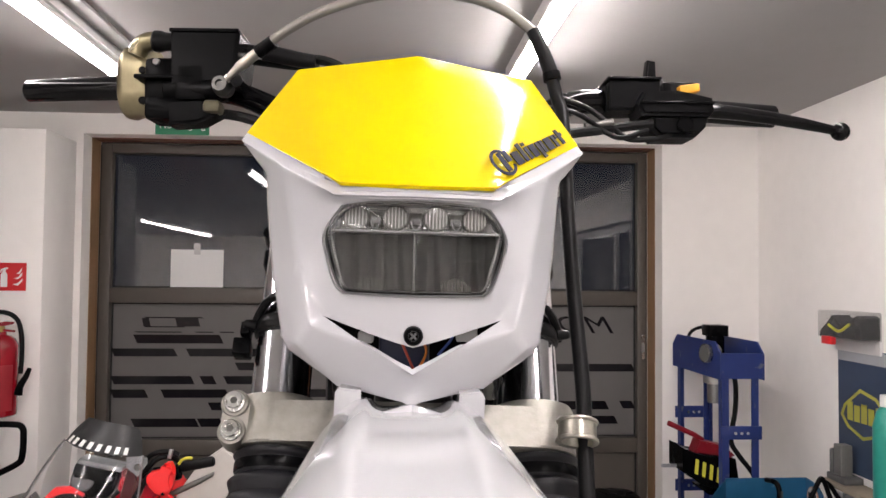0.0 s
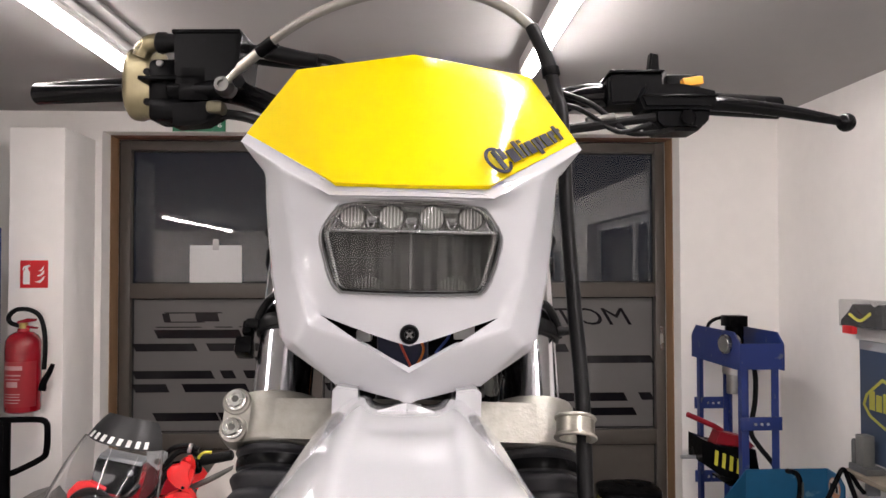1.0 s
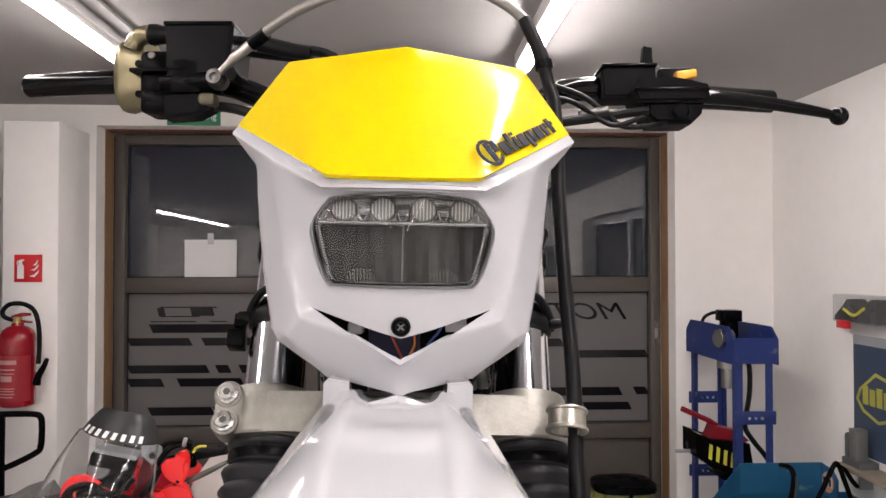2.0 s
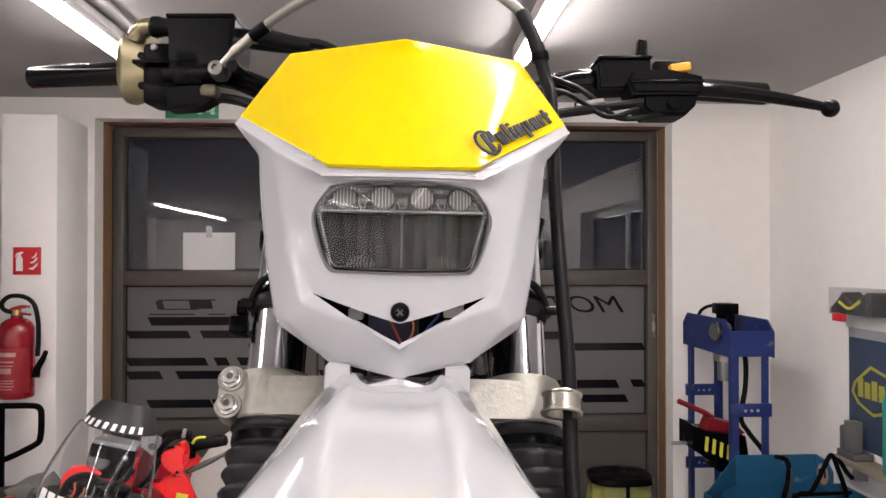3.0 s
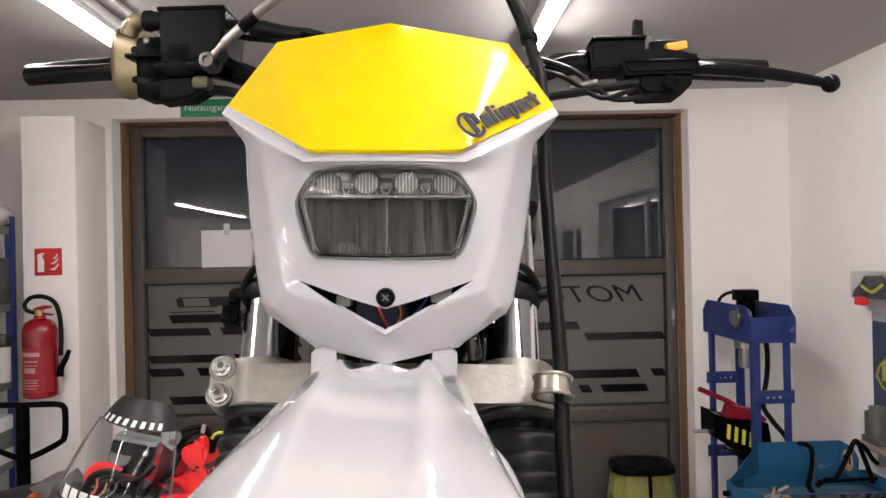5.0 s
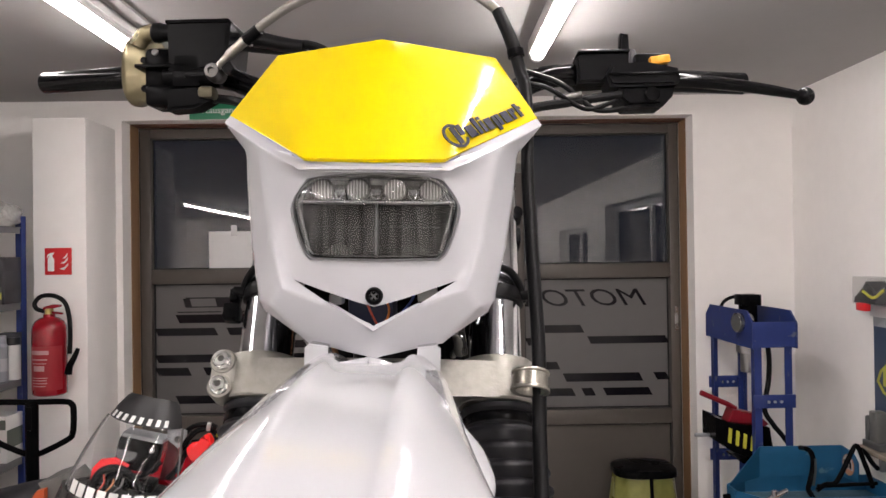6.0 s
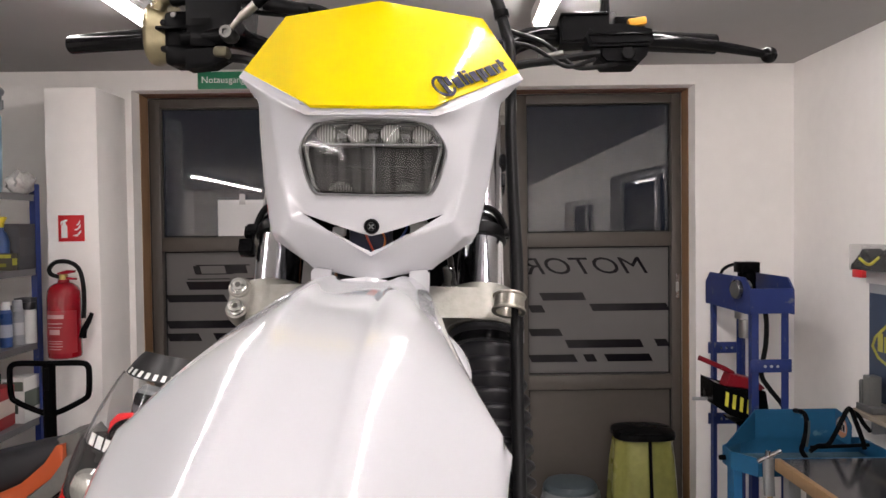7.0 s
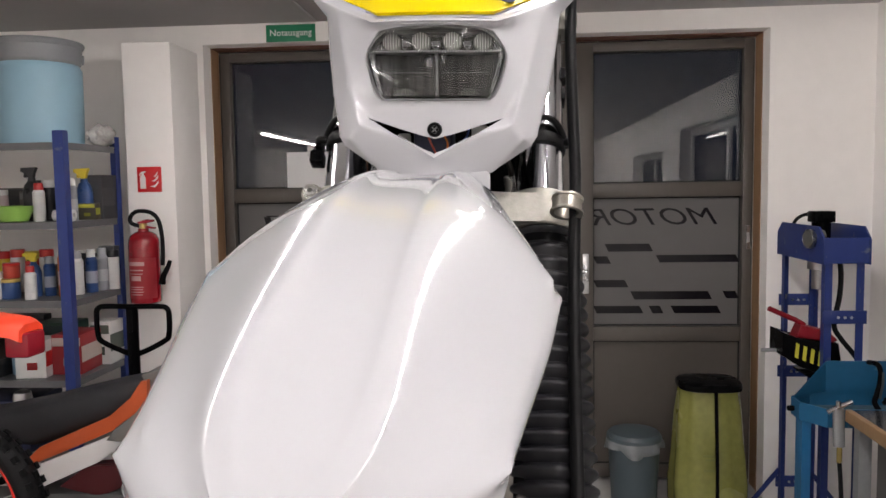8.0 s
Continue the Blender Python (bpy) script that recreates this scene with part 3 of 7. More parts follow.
# headlamp: bezel, reflectors, four round lenses, clear cover
lamp_half = [(0.0, 0.1443), (0.0340, 0.1434), (0.0440, 0.1418), (0.0506, 0.1370), (0.0560, 0.1298), (0.0584, 0.1225), (0.0578, 0.1150), (0.0545, 0.1020), (0.0498, 0.0908), (0.0455, 0.0864), (0.0400, 0.0852), (0.0, 0.0845)]
outline = lamp_half + [(-x, z) for x, z in lamp_half[-2:0:-1]]
outline = [(q.x, q.z) for q in smooth_path([(x, 0, z) for x, z in outline[-2:] + outline + outline[:3]], 4)[8:-9]]


def lamp_y(x, z):
    """Depth of the lamp's front over its width."""
    return -0.0672 + 3.1 * x * x


def lamp_ring(k, dy):
    return [(x * k, lamp_y(x * k, z) + dy, 0.115 + (z - 0.115) * k) for x, z in outline]


BEZEL = mat("satin_grey_bezel", (0.14, 0.14, 0.14), 0.34, 0.5, vary=0.06, scale=20)
LAMP_DARK = mat("dark_lamp_chamber", (0.010, 0.010, 0.009), 0.30, vary=0.3, scale=25, spec=0.5)
REFLECTOR = mat("smoked_reflector", (0.016, 0.0155, 0.014), 0.36, 0.6, vary=0.35, scale=45, rough_vary=0.06)
FIN = mat("grey_lamp_fin", (0.06, 0.06, 0.053), 0.4, 0.3, vary=0.1, scale=40)
headlamp = bp("headlamp", loft(bmesh.new(), [lamp_ring(1.03, 0.004), lamp_ring(1.005, -0.0005), lamp_ring(0.985, -0.0005), lamp_ring(0.965, 0.006), lamp_ring(0.955, 0.040)], caps=False), BEZEL, mask, "LED headlamp behind a clear cover")
bp("lamp_back", loft(bmesh.new(), [lamp_ring(0.96, 0.030), lamp_ring(0.2, 0.034)], caps=True), LAMP_DARK, headlamp)
bp("divider", boxm(-0.0540, 0.0540, -0.056, -0.030, 0.1246, 0.1262, bevel=0.0004), BEZEL, headlamp)
bp("centre_post", boxm(-0.0005, 0.0005, -0.050, -0.034, 0.086, 0.1246), BEZEL, headlamp)
# upper row: four LED lenses with chromed arcs, dark steps between
bp("upper_reflector", boxm(-0.0530, 0.0530, -0.040, -0.034, 0.1262, 0.1435), mat("smoked_chrome", (0.34, 0.34, 0.33), 0.2, 0.9, vary=0.15, scale=30), headlamp)
for x in (-0.0258, 0.0, 0.0258):
    bp("reflector_step", boxm(x - 0.0045, x + 0.0045, -0.048, -0.040, 0.1275, 0.1385, bevel=0.001), mat("step_grey", (0.10, 0.10, 0.085), 0.25, 0.5, vary=0.15, scale=40), headlamp)
    bp("reflector_step", boxm(x - 0.0032, x + 0.0032, -0.051, -0.048, 0.1310, 0.1345, bevel=0.0006), BEZEL, headlamp)
for s in (-1, 1):
    for x in (0.0132, 0.0388):
        y = lamp_y(x, 0) + 0.012
        m = axis((s * x, y + 0.012, 0.1346), (s * x, y - 0.01, 0.1346))
        led = bp("led_lens", lathe(bmesh.new(), [(0.0084, -0.008), (0.0088, 0.004), (0.0076, 0.0070), (0.0040, 0.0086), (0, 0.009)], 24, m), mat("led_lens", (0.23, 0.228, 0.21), 0.06, vary=0.08, scale=60, spec=0.9, coat=0.8), headlamp, "round clear LED lens")
        for k in range(-3, 4):
            bp("lens_rib", boxm(s * x + 0.0022 * k - 0.0004, s * x + 0.0022 * k + 0.0004, y - 0.0002 + 0.0005 * k * k, y + 0.004, 0.1346 - 0.0068 + 0.0004 * k * k, 0.1346 + 0.0068 - 0.0004 * k * k), mat("led_rib", (0.55, 0.55, 0.52), 0.1, vary=0), led)
        bp("lens_ring", lathe(bmesh.new(), [(0.0098, -0.002), (0.0108, -0.002), (0.0108, 0.002), (0.0102, 0.003), (0.0098, 0.002), (0.0098, -0.002)], 20, m @ pose(0, 0, 0, 0, 0, 200 if s > 0 else 10), arc=150), CHROME, headlamp)
        # two short bright arms reach down from each lens ring
        for a in (-1, 1):
            bp("lens_arm", tube(bmesh.new(), [(s * x + a * 0.0098, y - 0.001, 0.1325), (s * x + a * 0.0112, y - 0.001, 0.1285), (s * x + a * 0.0135, y - 0.001, 0.1268)], 0.0006, 6), CHROME, headlamp)
    # lower chamber: a rippled smoked reflector with short flutes
    cols = [0.0012 + 0.0506 * i / 46 for i in range(47)]
    rows = []
    for z in (0.0872, 0.092, 0.098, 0.105, 0.112, 0.119, 0.1246):
        v = (z - 0.107) / 0.02
        rows.append([(s * x, -0.0375 - 0.0085 * ((x - 0.0265) / 0.0255) ** 2 - 0.0040 * v * v - 0.0022 * abs(math.sin(x * 330 + 0.4 * s)) - 0.0003 * math.sin(x * 1100 + 1.2 * v * s), z) for x in cols])
    bp("reflector", loft(bmesh.new(), rows, closed=False, caps=False), REFLECTOR, headlamp, "smoked rippled reflector")
    for k in range(9):
        x = 0.0185 + 0.0022 * k
        bp("flute", boxm(s * x - 0.0005, s * x + 0.0005, -0.0475, -0.040, 0.0865, 0.0965 - 0.0003 * (k - 4) ** 2), FIN, headlamp)
    bp("edge_line", boxm(s * 0.026 - 0.020, s * 0.026 + 0.019, -0.0545, -0.0535, 0.1080, 0.1083), BEZEL, headlamp)
bm = bmesh.new()
for i in range(22):
    for s in (-1, 1):
        z = 0.0885 + 0.0017 * i
        x = s * (0.0452 + 0.0095 * i / 21)
        box(bm, x - 0.0007, x + 0.0007, lamp_y(x, z) + 0.003, lamp_y(x, z) + 0.005, z, z + 0.0008)
for i in range(48):
    x = -0.0525 + 0.105 * i / 47
    box(bm, x - 0.0005, x + 0.0005, -0.0568, -0.0560, 0.1250, 0.1258)
tagged(bp("serration", bm, mat("bead_grey", (0.38, 0.38, 0.37), 0.3, vary=0.05), headlamp), kind="stuff")
lens = bp("clear_cover", loft(bmesh.new(), [lamp_ring(0.965, 0.0005), lamp_ring(0.93, -0.0022), lamp_ring(0.45, -0.0042), lamp_ring(0.05, -0.0046)], caps=True), CLEAR, headlamp, "clear curved lamp cover")
thicken(lens, 0.0018)
lens.visible_shadow = False

m = axis((0, -0.0630, 0.0600), (0, -0.0745, 0.0595))
sc = bp("screw", lathe(bmesh.new(), [(0.0062, 0), (0.0062, 0.004), (0.0054, 0.0056), (0.0034, 0.0058), (0.0030, 0.0044), (0, 0.0044)], 24, m), BLACK_PLASTIC, mask, "black socket screw")
bm = bmesh.new()
for a in (45, 135):
    box(bm, -0.0026, 0.0026, -0.0006, 0.0006, 0.0046, 0.0056, m=m @ pose(0, 0, 0, 0, 0, a))
bp("socket", bm, DARK_GREY, sc)

# dark lamp bracket, plug and wires behind the slot
bm = boxm(-0.062, 0.062, 0.0, 0.03, 0.035, 0.15, bevel=0.004)
bp("lamp_bracket", bm, BLACK_PLASTIC)
bp("steering_head", rod(bmesh.new(), (0, 0.035, -0.02), (0, 0.115, 0.20), 0.03, chamfer=0.004), BLACK_PAINT)
bm = boxm(-0.022, 0.012, -0.03, 0.0, 0.035, 0.062, bevel=0.003)
bp("plug", bm, mat("navy_plug", (0.02, 0.025, 0.06), 0.4, vary=0.05))
for pts, w in (([(-0.012, -0.036, 0.068), (-0.004, -0.046, 0.050), (0.002, -0.042, 0.036)], WIRE_RED),
               ([(-0.002, -0.036, 0.066), (0.010, -0.044, 0.05), (0.004, -0.038, 0.034)], mat("orange_wire", (0.5, 0.14, 0.02), 0.4, vary=0.03)), ([(0.02, -0.03, 0.075), (0.028, -0.04, 0.06), (0.018, -0.035, 0.045)], WIRE_BLUE)):
    bp("wire", tube(bmesh.new(), pts, 0.0009, 6), w)
bp("connector", boxm(-0.036, -0.026, -0.03, -0.018, 0.052, 0.060, bevel=0.0015), WHITE_PLASTIC)
bp("connector", boxm(0.030, 0.044, -0.036, -0.026, 0.054, 0.064, bevel=0.001), WHITE_PLASTIC)

# fork
RAKE = 27.0
FK = Matrix.Translation((0, 0.015, -0.016)) @ pose(0, 0, 0, -RAKE)
LEG = 0.0925
for s in (-1, 1):
    bp("fork_tube", lathe(bmesh.new(), [(0, -0.46), (0.0215, -0.46), (0.0215, 0.235), (0.0195, 0.240), (0, 0.240)], 32, FK @ Matrix.Translation((s * LEG, 0, 0))), CHROME, label="hard chromed fork tube", at=FORK_AT)
    prof = [(0.0220, -0.0185), (0.0298, -0.0190), (0.0304, -0.0215), (0.0290, -0.0235), (0.0278, -0.0245), (0.0278, -0.0335), (0.0270, -0.0345)]
    z = -0.036
    for k in range(22):
        g = min(0.0, 0.0013 * (k - 3))
        prof += [(0.0355 + g, z - 0.0015), (0.0366 + g, z - 0.0035), (0.0364 + g, z - 0.0055), (0.0305, z - 0.0105), (0.0300, z - 0.0120)]
        z -= 0.0135
    prof += [(0.030, z), (0.0305, z - 0.02), (0.0225, z - 0.021)]
    bm = lathe(bmesh.new(), prof, 28, Matrix.Translation((s * LEG, 0, 0)))
    for q in bm.verts:  # the slack rubber leans a little to one side
        q.co.x += 0.0025 + 0.045 * max(0.0, -0.025 - q.co.z)
    bmesh.ops.transform(bm, matrix=FK, verts=bm.verts)
    bp("fork_gaiter", bm, GAITER, label="black ribbed rubber fork gaiter", smooth=50, at=FORK_AT)
    bp("gaiter_band", lathe(bmesh.new(), [(0.0280, -0.0325), (0.0290, -0.0325), (0.0293, -0.0315), (0.0293, -0.0265), (0.0290, -0.0255), (0.0280, -0.0255), (0.0280, -0.0325)], 32, FK @ Matrix.Translation((s * LEG + 0.0028, 0, 0))), BLACK_PAINT, label="glossy black clamp band", at=FORK_AT)
    bp("fork_slider", lathe(bmesh.new(), [(0.0295, -0.56), (0.0295, -0.345), (0.024, -0.34), (0.024, -0.56)], 20, FK @ Matrix.Translation((s * LEG, 0, 0))), CAST, at=FORK_AT)
    # rubber strap that holds the mask
    strap = bp("mask_strap", lathe(bmesh.new(), [(0.0217, 0.070), (0.0242, 0.0705), (0.0254, 0.0745), (0.0246, 0.0785), (0.0236, 0.0815), (0.0217, 0.082)], 28, FK @ Matrix.Translation((s * LEG, 0, 0))), RUBBER, label="black rubber strap round the fork tube", at=FORK_AT)
    bm = tube(bmesh.new(), [FK @ Vector(p) for p in ((s * 0.080, -0.023, 0.078), (s * 0.086, -0.0265, 0.087), (s * 0.094, -0.0275, 0.093), (s * 0.103, -0.0245, 0.092), (s * 0.110, -0.018, 0.087), (s * 0.1150, -0.010, 0.079), (s * 0.1160, -0.004, 0.074))], lambda u: 0.0026 + 0.0012 * u, 10)
    bp("strap_hook", bm, RUBBER, strap)
    bp("strap_button", rod(bmesh.new(), FK @ Vector((s * 0.114, -0.010, 0.076)), FK @ Vector((s * 0.124, -0.012, 0.076)), 0.0046, 0.0034, chamfer=0.001), RUBBER, strap)
    bm = bmesh.new()
    box(bm, s * 0.112 - 0.006, s * 0.112 + 0.006, 0.0, 0.02, 0.132, 0.147, bevel=0.002, m=FK)
    rod(bm, FK @ Vector((s * 0.114, -0.004, 0.160)), FK @ Vector((s * 0.114, 0.012, 0.160)), 0.006)
    bp("tube_clip", bm, BLACK_PLASTIC, at=FORK_AT)
plug = bp("cable_plug", boxm(-0.1310, -0.1180, -0.008, 0.008, 0.054, 0.067, bevel=0.0015, m=FK), BLACK_PLASTIC, label="black cable plug beside the fork", at=FORK_AT)
bp("plug_latch", boxm(-0.1260, -0.1190, -0.012, 0.004, 0.068, 0.078, bevel=0.001, m=FK), BLACK_PLASTIC, plug)

# lower clamp: two bosses and a deep cast bridge between them
bm = bmesh.new()
for s in (-1, 1):
    lathe(bm, [(0.0219, -0.017), (0.0300, -0.017), (0.0312, -0.0155), (0.0312, 0.0150), (0.0298, 0.0180), (0.0270, 0.0188), (0.0219, 0.0188)], 40, FK @ Matrix.Translation((s * LEG, 0, 0)))
prism(bm, [(-0.0925, -0.0165), (0.0925, -0.0165), (0.0925, 0.0115), (0.04, 0.0125), (-0.04, 0.0125), (-0.0925, 0.0115)], -0.0311, 0.012, FK)
for z in (0.0098, -0.0098):
    lathe(bm, [(0, 0), (0.0092, 0), (0.0098, 0.002), (0.0098, 0.020), (0.0090, 0.022), (0, 0.022)], 28, FK @ axis((-0.1190, -0.006, z), (-0.1190, -0.03, z)))
prism(bm, [(-0.1275, -0.0085), (-0.105, -0.0150), (-0.105, 0.0150), (-0.1275, 0.0085)], -0.0265, -0.006, FK, 0.002)
clamp = bp("lower_fork_clamp", bm, CAST, label="cast aluminium lower fork clamp", at=FORK_AT)
for z in (0.0098, -0.0098):
    m = FK @ axis((-0.1190, -0.028, z), (-0.1190, -0.044, z))
    bp("bolt_washer", lathe(bmesh.new(), [(0, 0), (0.0072, 0), (0.0074, 0.0012), (0.0070, 0.002), (0, 0.002)], 24, m), ZINC, clamp)
    bp("clamp_bolt", lathe(bmesh.new(), [(0.0060, 0.002), (0.0061, 0.0065), (0.0054, 0.0074), (0.0033, 0.0076), (0.0031, 0.0055), (0, 0.0055)], 24, m), ZINC, clamp, "zinc socket head bolt")
    bp("bolt_socket", rod(bmesh.new(), m @ Vector((0, 0, 0.0050)), m @ Vector((0, 0, 0.0060)), 0.0026, seg=6), DULL, clamp)
# hose guide on the other end of the clamp
HG = Matrix.Translation((0.1128, -0.040, -0.0010)) @ pose(0, 0, 0, -27, 5)
guide = bp("hose_guide", lathe(bmesh.new(), [(0.0104, -0.0080), (0.0140, -0.0084), (0.0144, -0.0076), (0.0142, -0.0064), (0.0128, -0.0054), (0.0126, 0.0040), (0.0138, 0.0046), (0.0141, 0.0056), (0.0136, 0.0064), (0.0106, 0.0066), (0.0104, -0.0080)], 40, HG), GUIDE_ZINC, clamp, "pale zinc hose guide ring")
for a in (-0.0075, 0.0085):
    bp("guide_tab", boxm(a - 0.0022, a + 0.0022, 0.0090, 0.0108, 0.004, 0.0120, bevel=0.0006, m=HG), GUIDE_ZINC, guide)

# front fender
FEN = [  # y, centre height, ridge x and z, flank x and z, edge x and z
    (-0.034, 0.0130, 0.0270, 0.0165, 0.0420, 0.0090, 0.0490, 0.0000), (-0.066, 0.0155, 0.0282, 0.0225, 0.0445, 0.0120, 0.0520, -0.0010),
    (-0.100, 0.0195, 0.0278, 0.0242, 0.0500, 0.0090, 0.0545, -0.0060), (-0.150, 0.0216, 0.0268, 0.0255, 0.0540, 0.0075, 0.0575, -0.0140),
    (-0.200, 0.0212, 0.0264, 0.0248, 0.0570, 0.0050, 0.0610, -0.0210), (-0.260, 0.0172, 0.0258, 0.0208, 0.0615, 0.0010, 0.0680, -0.0270),
    (-0.315, 0.0090, 0.0250, 0.0128, 0.0690, -0.0085, 0.0790, -0.0330), (-0.348, 0.0018, 0.0245, 0.0055, 0.0775, -0.0230, 0.0885, -0.0375),
    (-0.390, -0.0105, 0.0240, -0.0070, 0.0670, -0.0345, 0.0830, -0.0510), (-0.440, -0.0290, 0.0240, -0.0255, 0.0530, -0.0465, 0.0715, -0.0635),
    (-0.482, -0.0490, 0.0235, -0.0460, 0.0400, -0.0590, 0.0645, -0.0735), (-0.505, -0.0610, 0.0200, -0.0590, 0.0320, -0.0680, 0.0460, -0.0770),
    (-0.520, -0.0700, 0.0120, -0.0695, 0.0180, -0.0750, 0.0240, -0.0800)]
bm = bmesh.new()
pin = bm.verts.layers.float.new("crease_vert")
rings = []
for y, zc, rx, rz, fx, fz, ex, ez in FEN:
    half = [(ex - 0.004, ez - 0.010), (ex, ez), ((ex + fx) / 2 + 0.001, (ez + fz) / 2 + 0.001), (fx, fz), ((rx + fx) / 2, (rz + fz) / 2 + 0.0022), (rx + 0.005, rz - 0.0018), (rx - 0.003, rz), (rx - 0.0068, zc - 0.004 if y > -0.09 else zc + 0.0002)]
    row = [(-x, z) for x, z in half] + [(0, zc)] + half[::-1]
    rings.append([(x, y, z) for x, z in row])
loft(bm, rings, closed=False, caps=False)
bm.verts.ensure_lookup_table()
layer = bm.edges.layers.float.new("crease_edge")
for k in range(len(FEN)):
    ids = [k * 17 + i for i in range(17)]
    for i in (0, 1, 2, 14, 15, 16):
        bm.verts[ids[i]][pin] = 0.85 if k in (7, 10) else 0.0
for e in bm.edges:
    i, j = sorted(v.index for v in e.verts)
    if j - i == 17 and i % 17 in (1, 15):
        e[layer] = 0.65
    if j - i == 17 and i % 17 in (3, 13) and i // 17 > 5:
        e[layer] = 0.6
    if j - i == 17 and i % 17 in (6, 7, 9, 10) and i // 17 < 9:
        e[layer] = 0.9 if i // 17 < 6 else 0.6
    if j - i == 1 and i // 17 == 1 and 4 <= i % 17 <= 11:
        e[layer] = 0.7
fender = bp("front_fender", bm, WHITE_GLOSS, label="glossy white high front fender with two ridges", smooth=70, at=FORK_AT)
subdiv(fender, 3)
thicken(fender, 0.003)
# low raised panel between the prongs, with an M-shaped front edge
rows = []
for i in range(13):
    x = -0.0165 + 0.033 * i / 12
    front = -0.100 - 0.020 * abs(x) / 0.0165
    dip = 0.0042 * abs(x) / 0.0165
    rows.append([(x, -0.060, 0.0162 - dip), (x, -0.075, 0.0190 - dip * 0.8), (x, (front - 0.075) / 2, 0.0212 - dip * 0.5), (x, front + 0.003, 0.0222 - 0.25 * dip), (x, front, 0.0190)])
panel = bp("raised_panel", loft(bmesh.new(), rows, closed=False, caps=False), WHITE_GLOSS, fender, smooth=40)
thicken(panel, 0.002)
for s in (-1, 1):
    bm = prism(bmesh.new(), [(s * 0.030, 0.002), (s * 0.047, 0.002), (s * 0.047, 0.0235), (s * 0.044, 0.0265), (s * 0.031, 0.0250)], -0.066, -0.045, bevel=0.0012)
    bp("mounting_ear", bm, WHITE_GLOSS, fender)
    # scoop that fairs the flank into the fork
    rows = [[(s * x, y, z) for x, z in ((x0, z0), (x1, (z0 + z1) / 2 + 0.006), (x1 + 0.002, (z0 + z1) / 2 - 0.006), (x0 + 0.006, z1), (x0 - 0.012, z1 + 0.01))]
            for y, x0, x1, z0, z1 in ((-0.060, 0.046, 0.057, 0.002, -0.026), (-0.095, 0.051, 0.061, -0.006, -0.034), (-0.120, 0.052, 0.064, -0.009, -0.040), (-0.140, 0.054, 0.0740, -0.010, -0.046), (-0.180, 0.056, 0.0780, -0.018, -0.050), (-0.196, 0.058, 0.0740, -0.030, -0.050))]
    subdiv(bp("side_wing", loft(bmesh.new(), rows), WHITE_GLOSS, fender, smooth=50), 2)

# handlebar
bar = bp("handlebar", tube(bmesh.new(), [(-0.388, 0.232, 0.2815), (-0.26, 0.205, 0.279), (-0.185, 0.185, 0.272), (-0.135, 0.165, 0.252), (-0.085, 0.14, 0.222), (-0.04, 0.13, 0.215), (0.04, 0.13, 0.215),
                                         (0.085, 0.14, 0.225), (0.135, 0.165, 0.258), (0.185, 0.185, 0.266), (0.26, 0.195, 0.262), (0.352, 0.213, 0.260)], 0.0112, 16), BLACK_GLOSS, label="black handlebar")
bp("bar_clamp", boxm(-0.045, 0.045, 0.105, 0.155, 0.195, 0.235, bevel=0.006), BLACK_PAINT, bar)
bp("upper_fork_clamp", boxm(-0.125, 0.125, 0.085, 0.15, 0.165, 0.190, bevel=0.008), CAST)
bp("throttle_tube", lathe(bmesh.new(), [(0.0085, 0), (0.0104, 0), (0.0113, 0.0015), (0.0113, 0.112), (0.011, 0.114), (0, 0.114)], 28, axis((-0.3965, 0.2335, 0.2815), (-0.285, 0.2105, 0.2815))), BLACK_GLOSS, label="black throttle tube")
# gold throttle housing
T0, T1 = Vector((-0.2895, 0.213, 0.2835)), Vector((-0.2515, 0.205, 0.2835))
mt = axis(T0, T1)
rings = []
for dz, k in ((0.0, 0.86), (0.003, 0.97), (0.008, 1.0), (0.017, 0.93), (0.026, 0.98), (0.031, 0.9)):
    rings.append([mt @ Vector((px * k, pz * k + (0.004 if pz > 0 else 0), dz)) for px, pz in oval(0.021, 0.0345, 28, 2.5)])
th = bp("throttle_housing", loft(bmesh.new(), rings), GOLD, label="gold anodised throttle housing", smooth=40)
bp("housing_arm", tube(bmesh.new(), [(-0.273, 0.193, 0.308), (-0.269, 0.192, 0.317), (-0.260, 0.190, 0.3215), (-0.246, 0.190, 0.3220)], lambda u: 0.0095 - 0.001 * u, 14), GOLD, th)
for p in ((-0.2655, 0.187, 0.2925), (-0.2655, 0.188, 0.2635)):
    bp("housing_screw", rod(bmesh.new(), (p[0], p[1] + 0.004, p[2]), (p[0], p[1] - 0.0012, p[2]), 0.0036, chamfer=0.0004), BLACK_PAINT, th)
bp("cable_boot", lathe(bmesh.new(), [(0, 0), (0.0085, 0), (0.0102, 0.002), (0.0102, 0.009), (0.0090, 0.012), (0.0085, 0.026), (0.0078, 0.034), (0, 0.034)], 20, axis((-0.257, 0.190, 0.3215), (-0.226, 0.190, 0.3205))), RUBBER, label="black rubber cable boot")
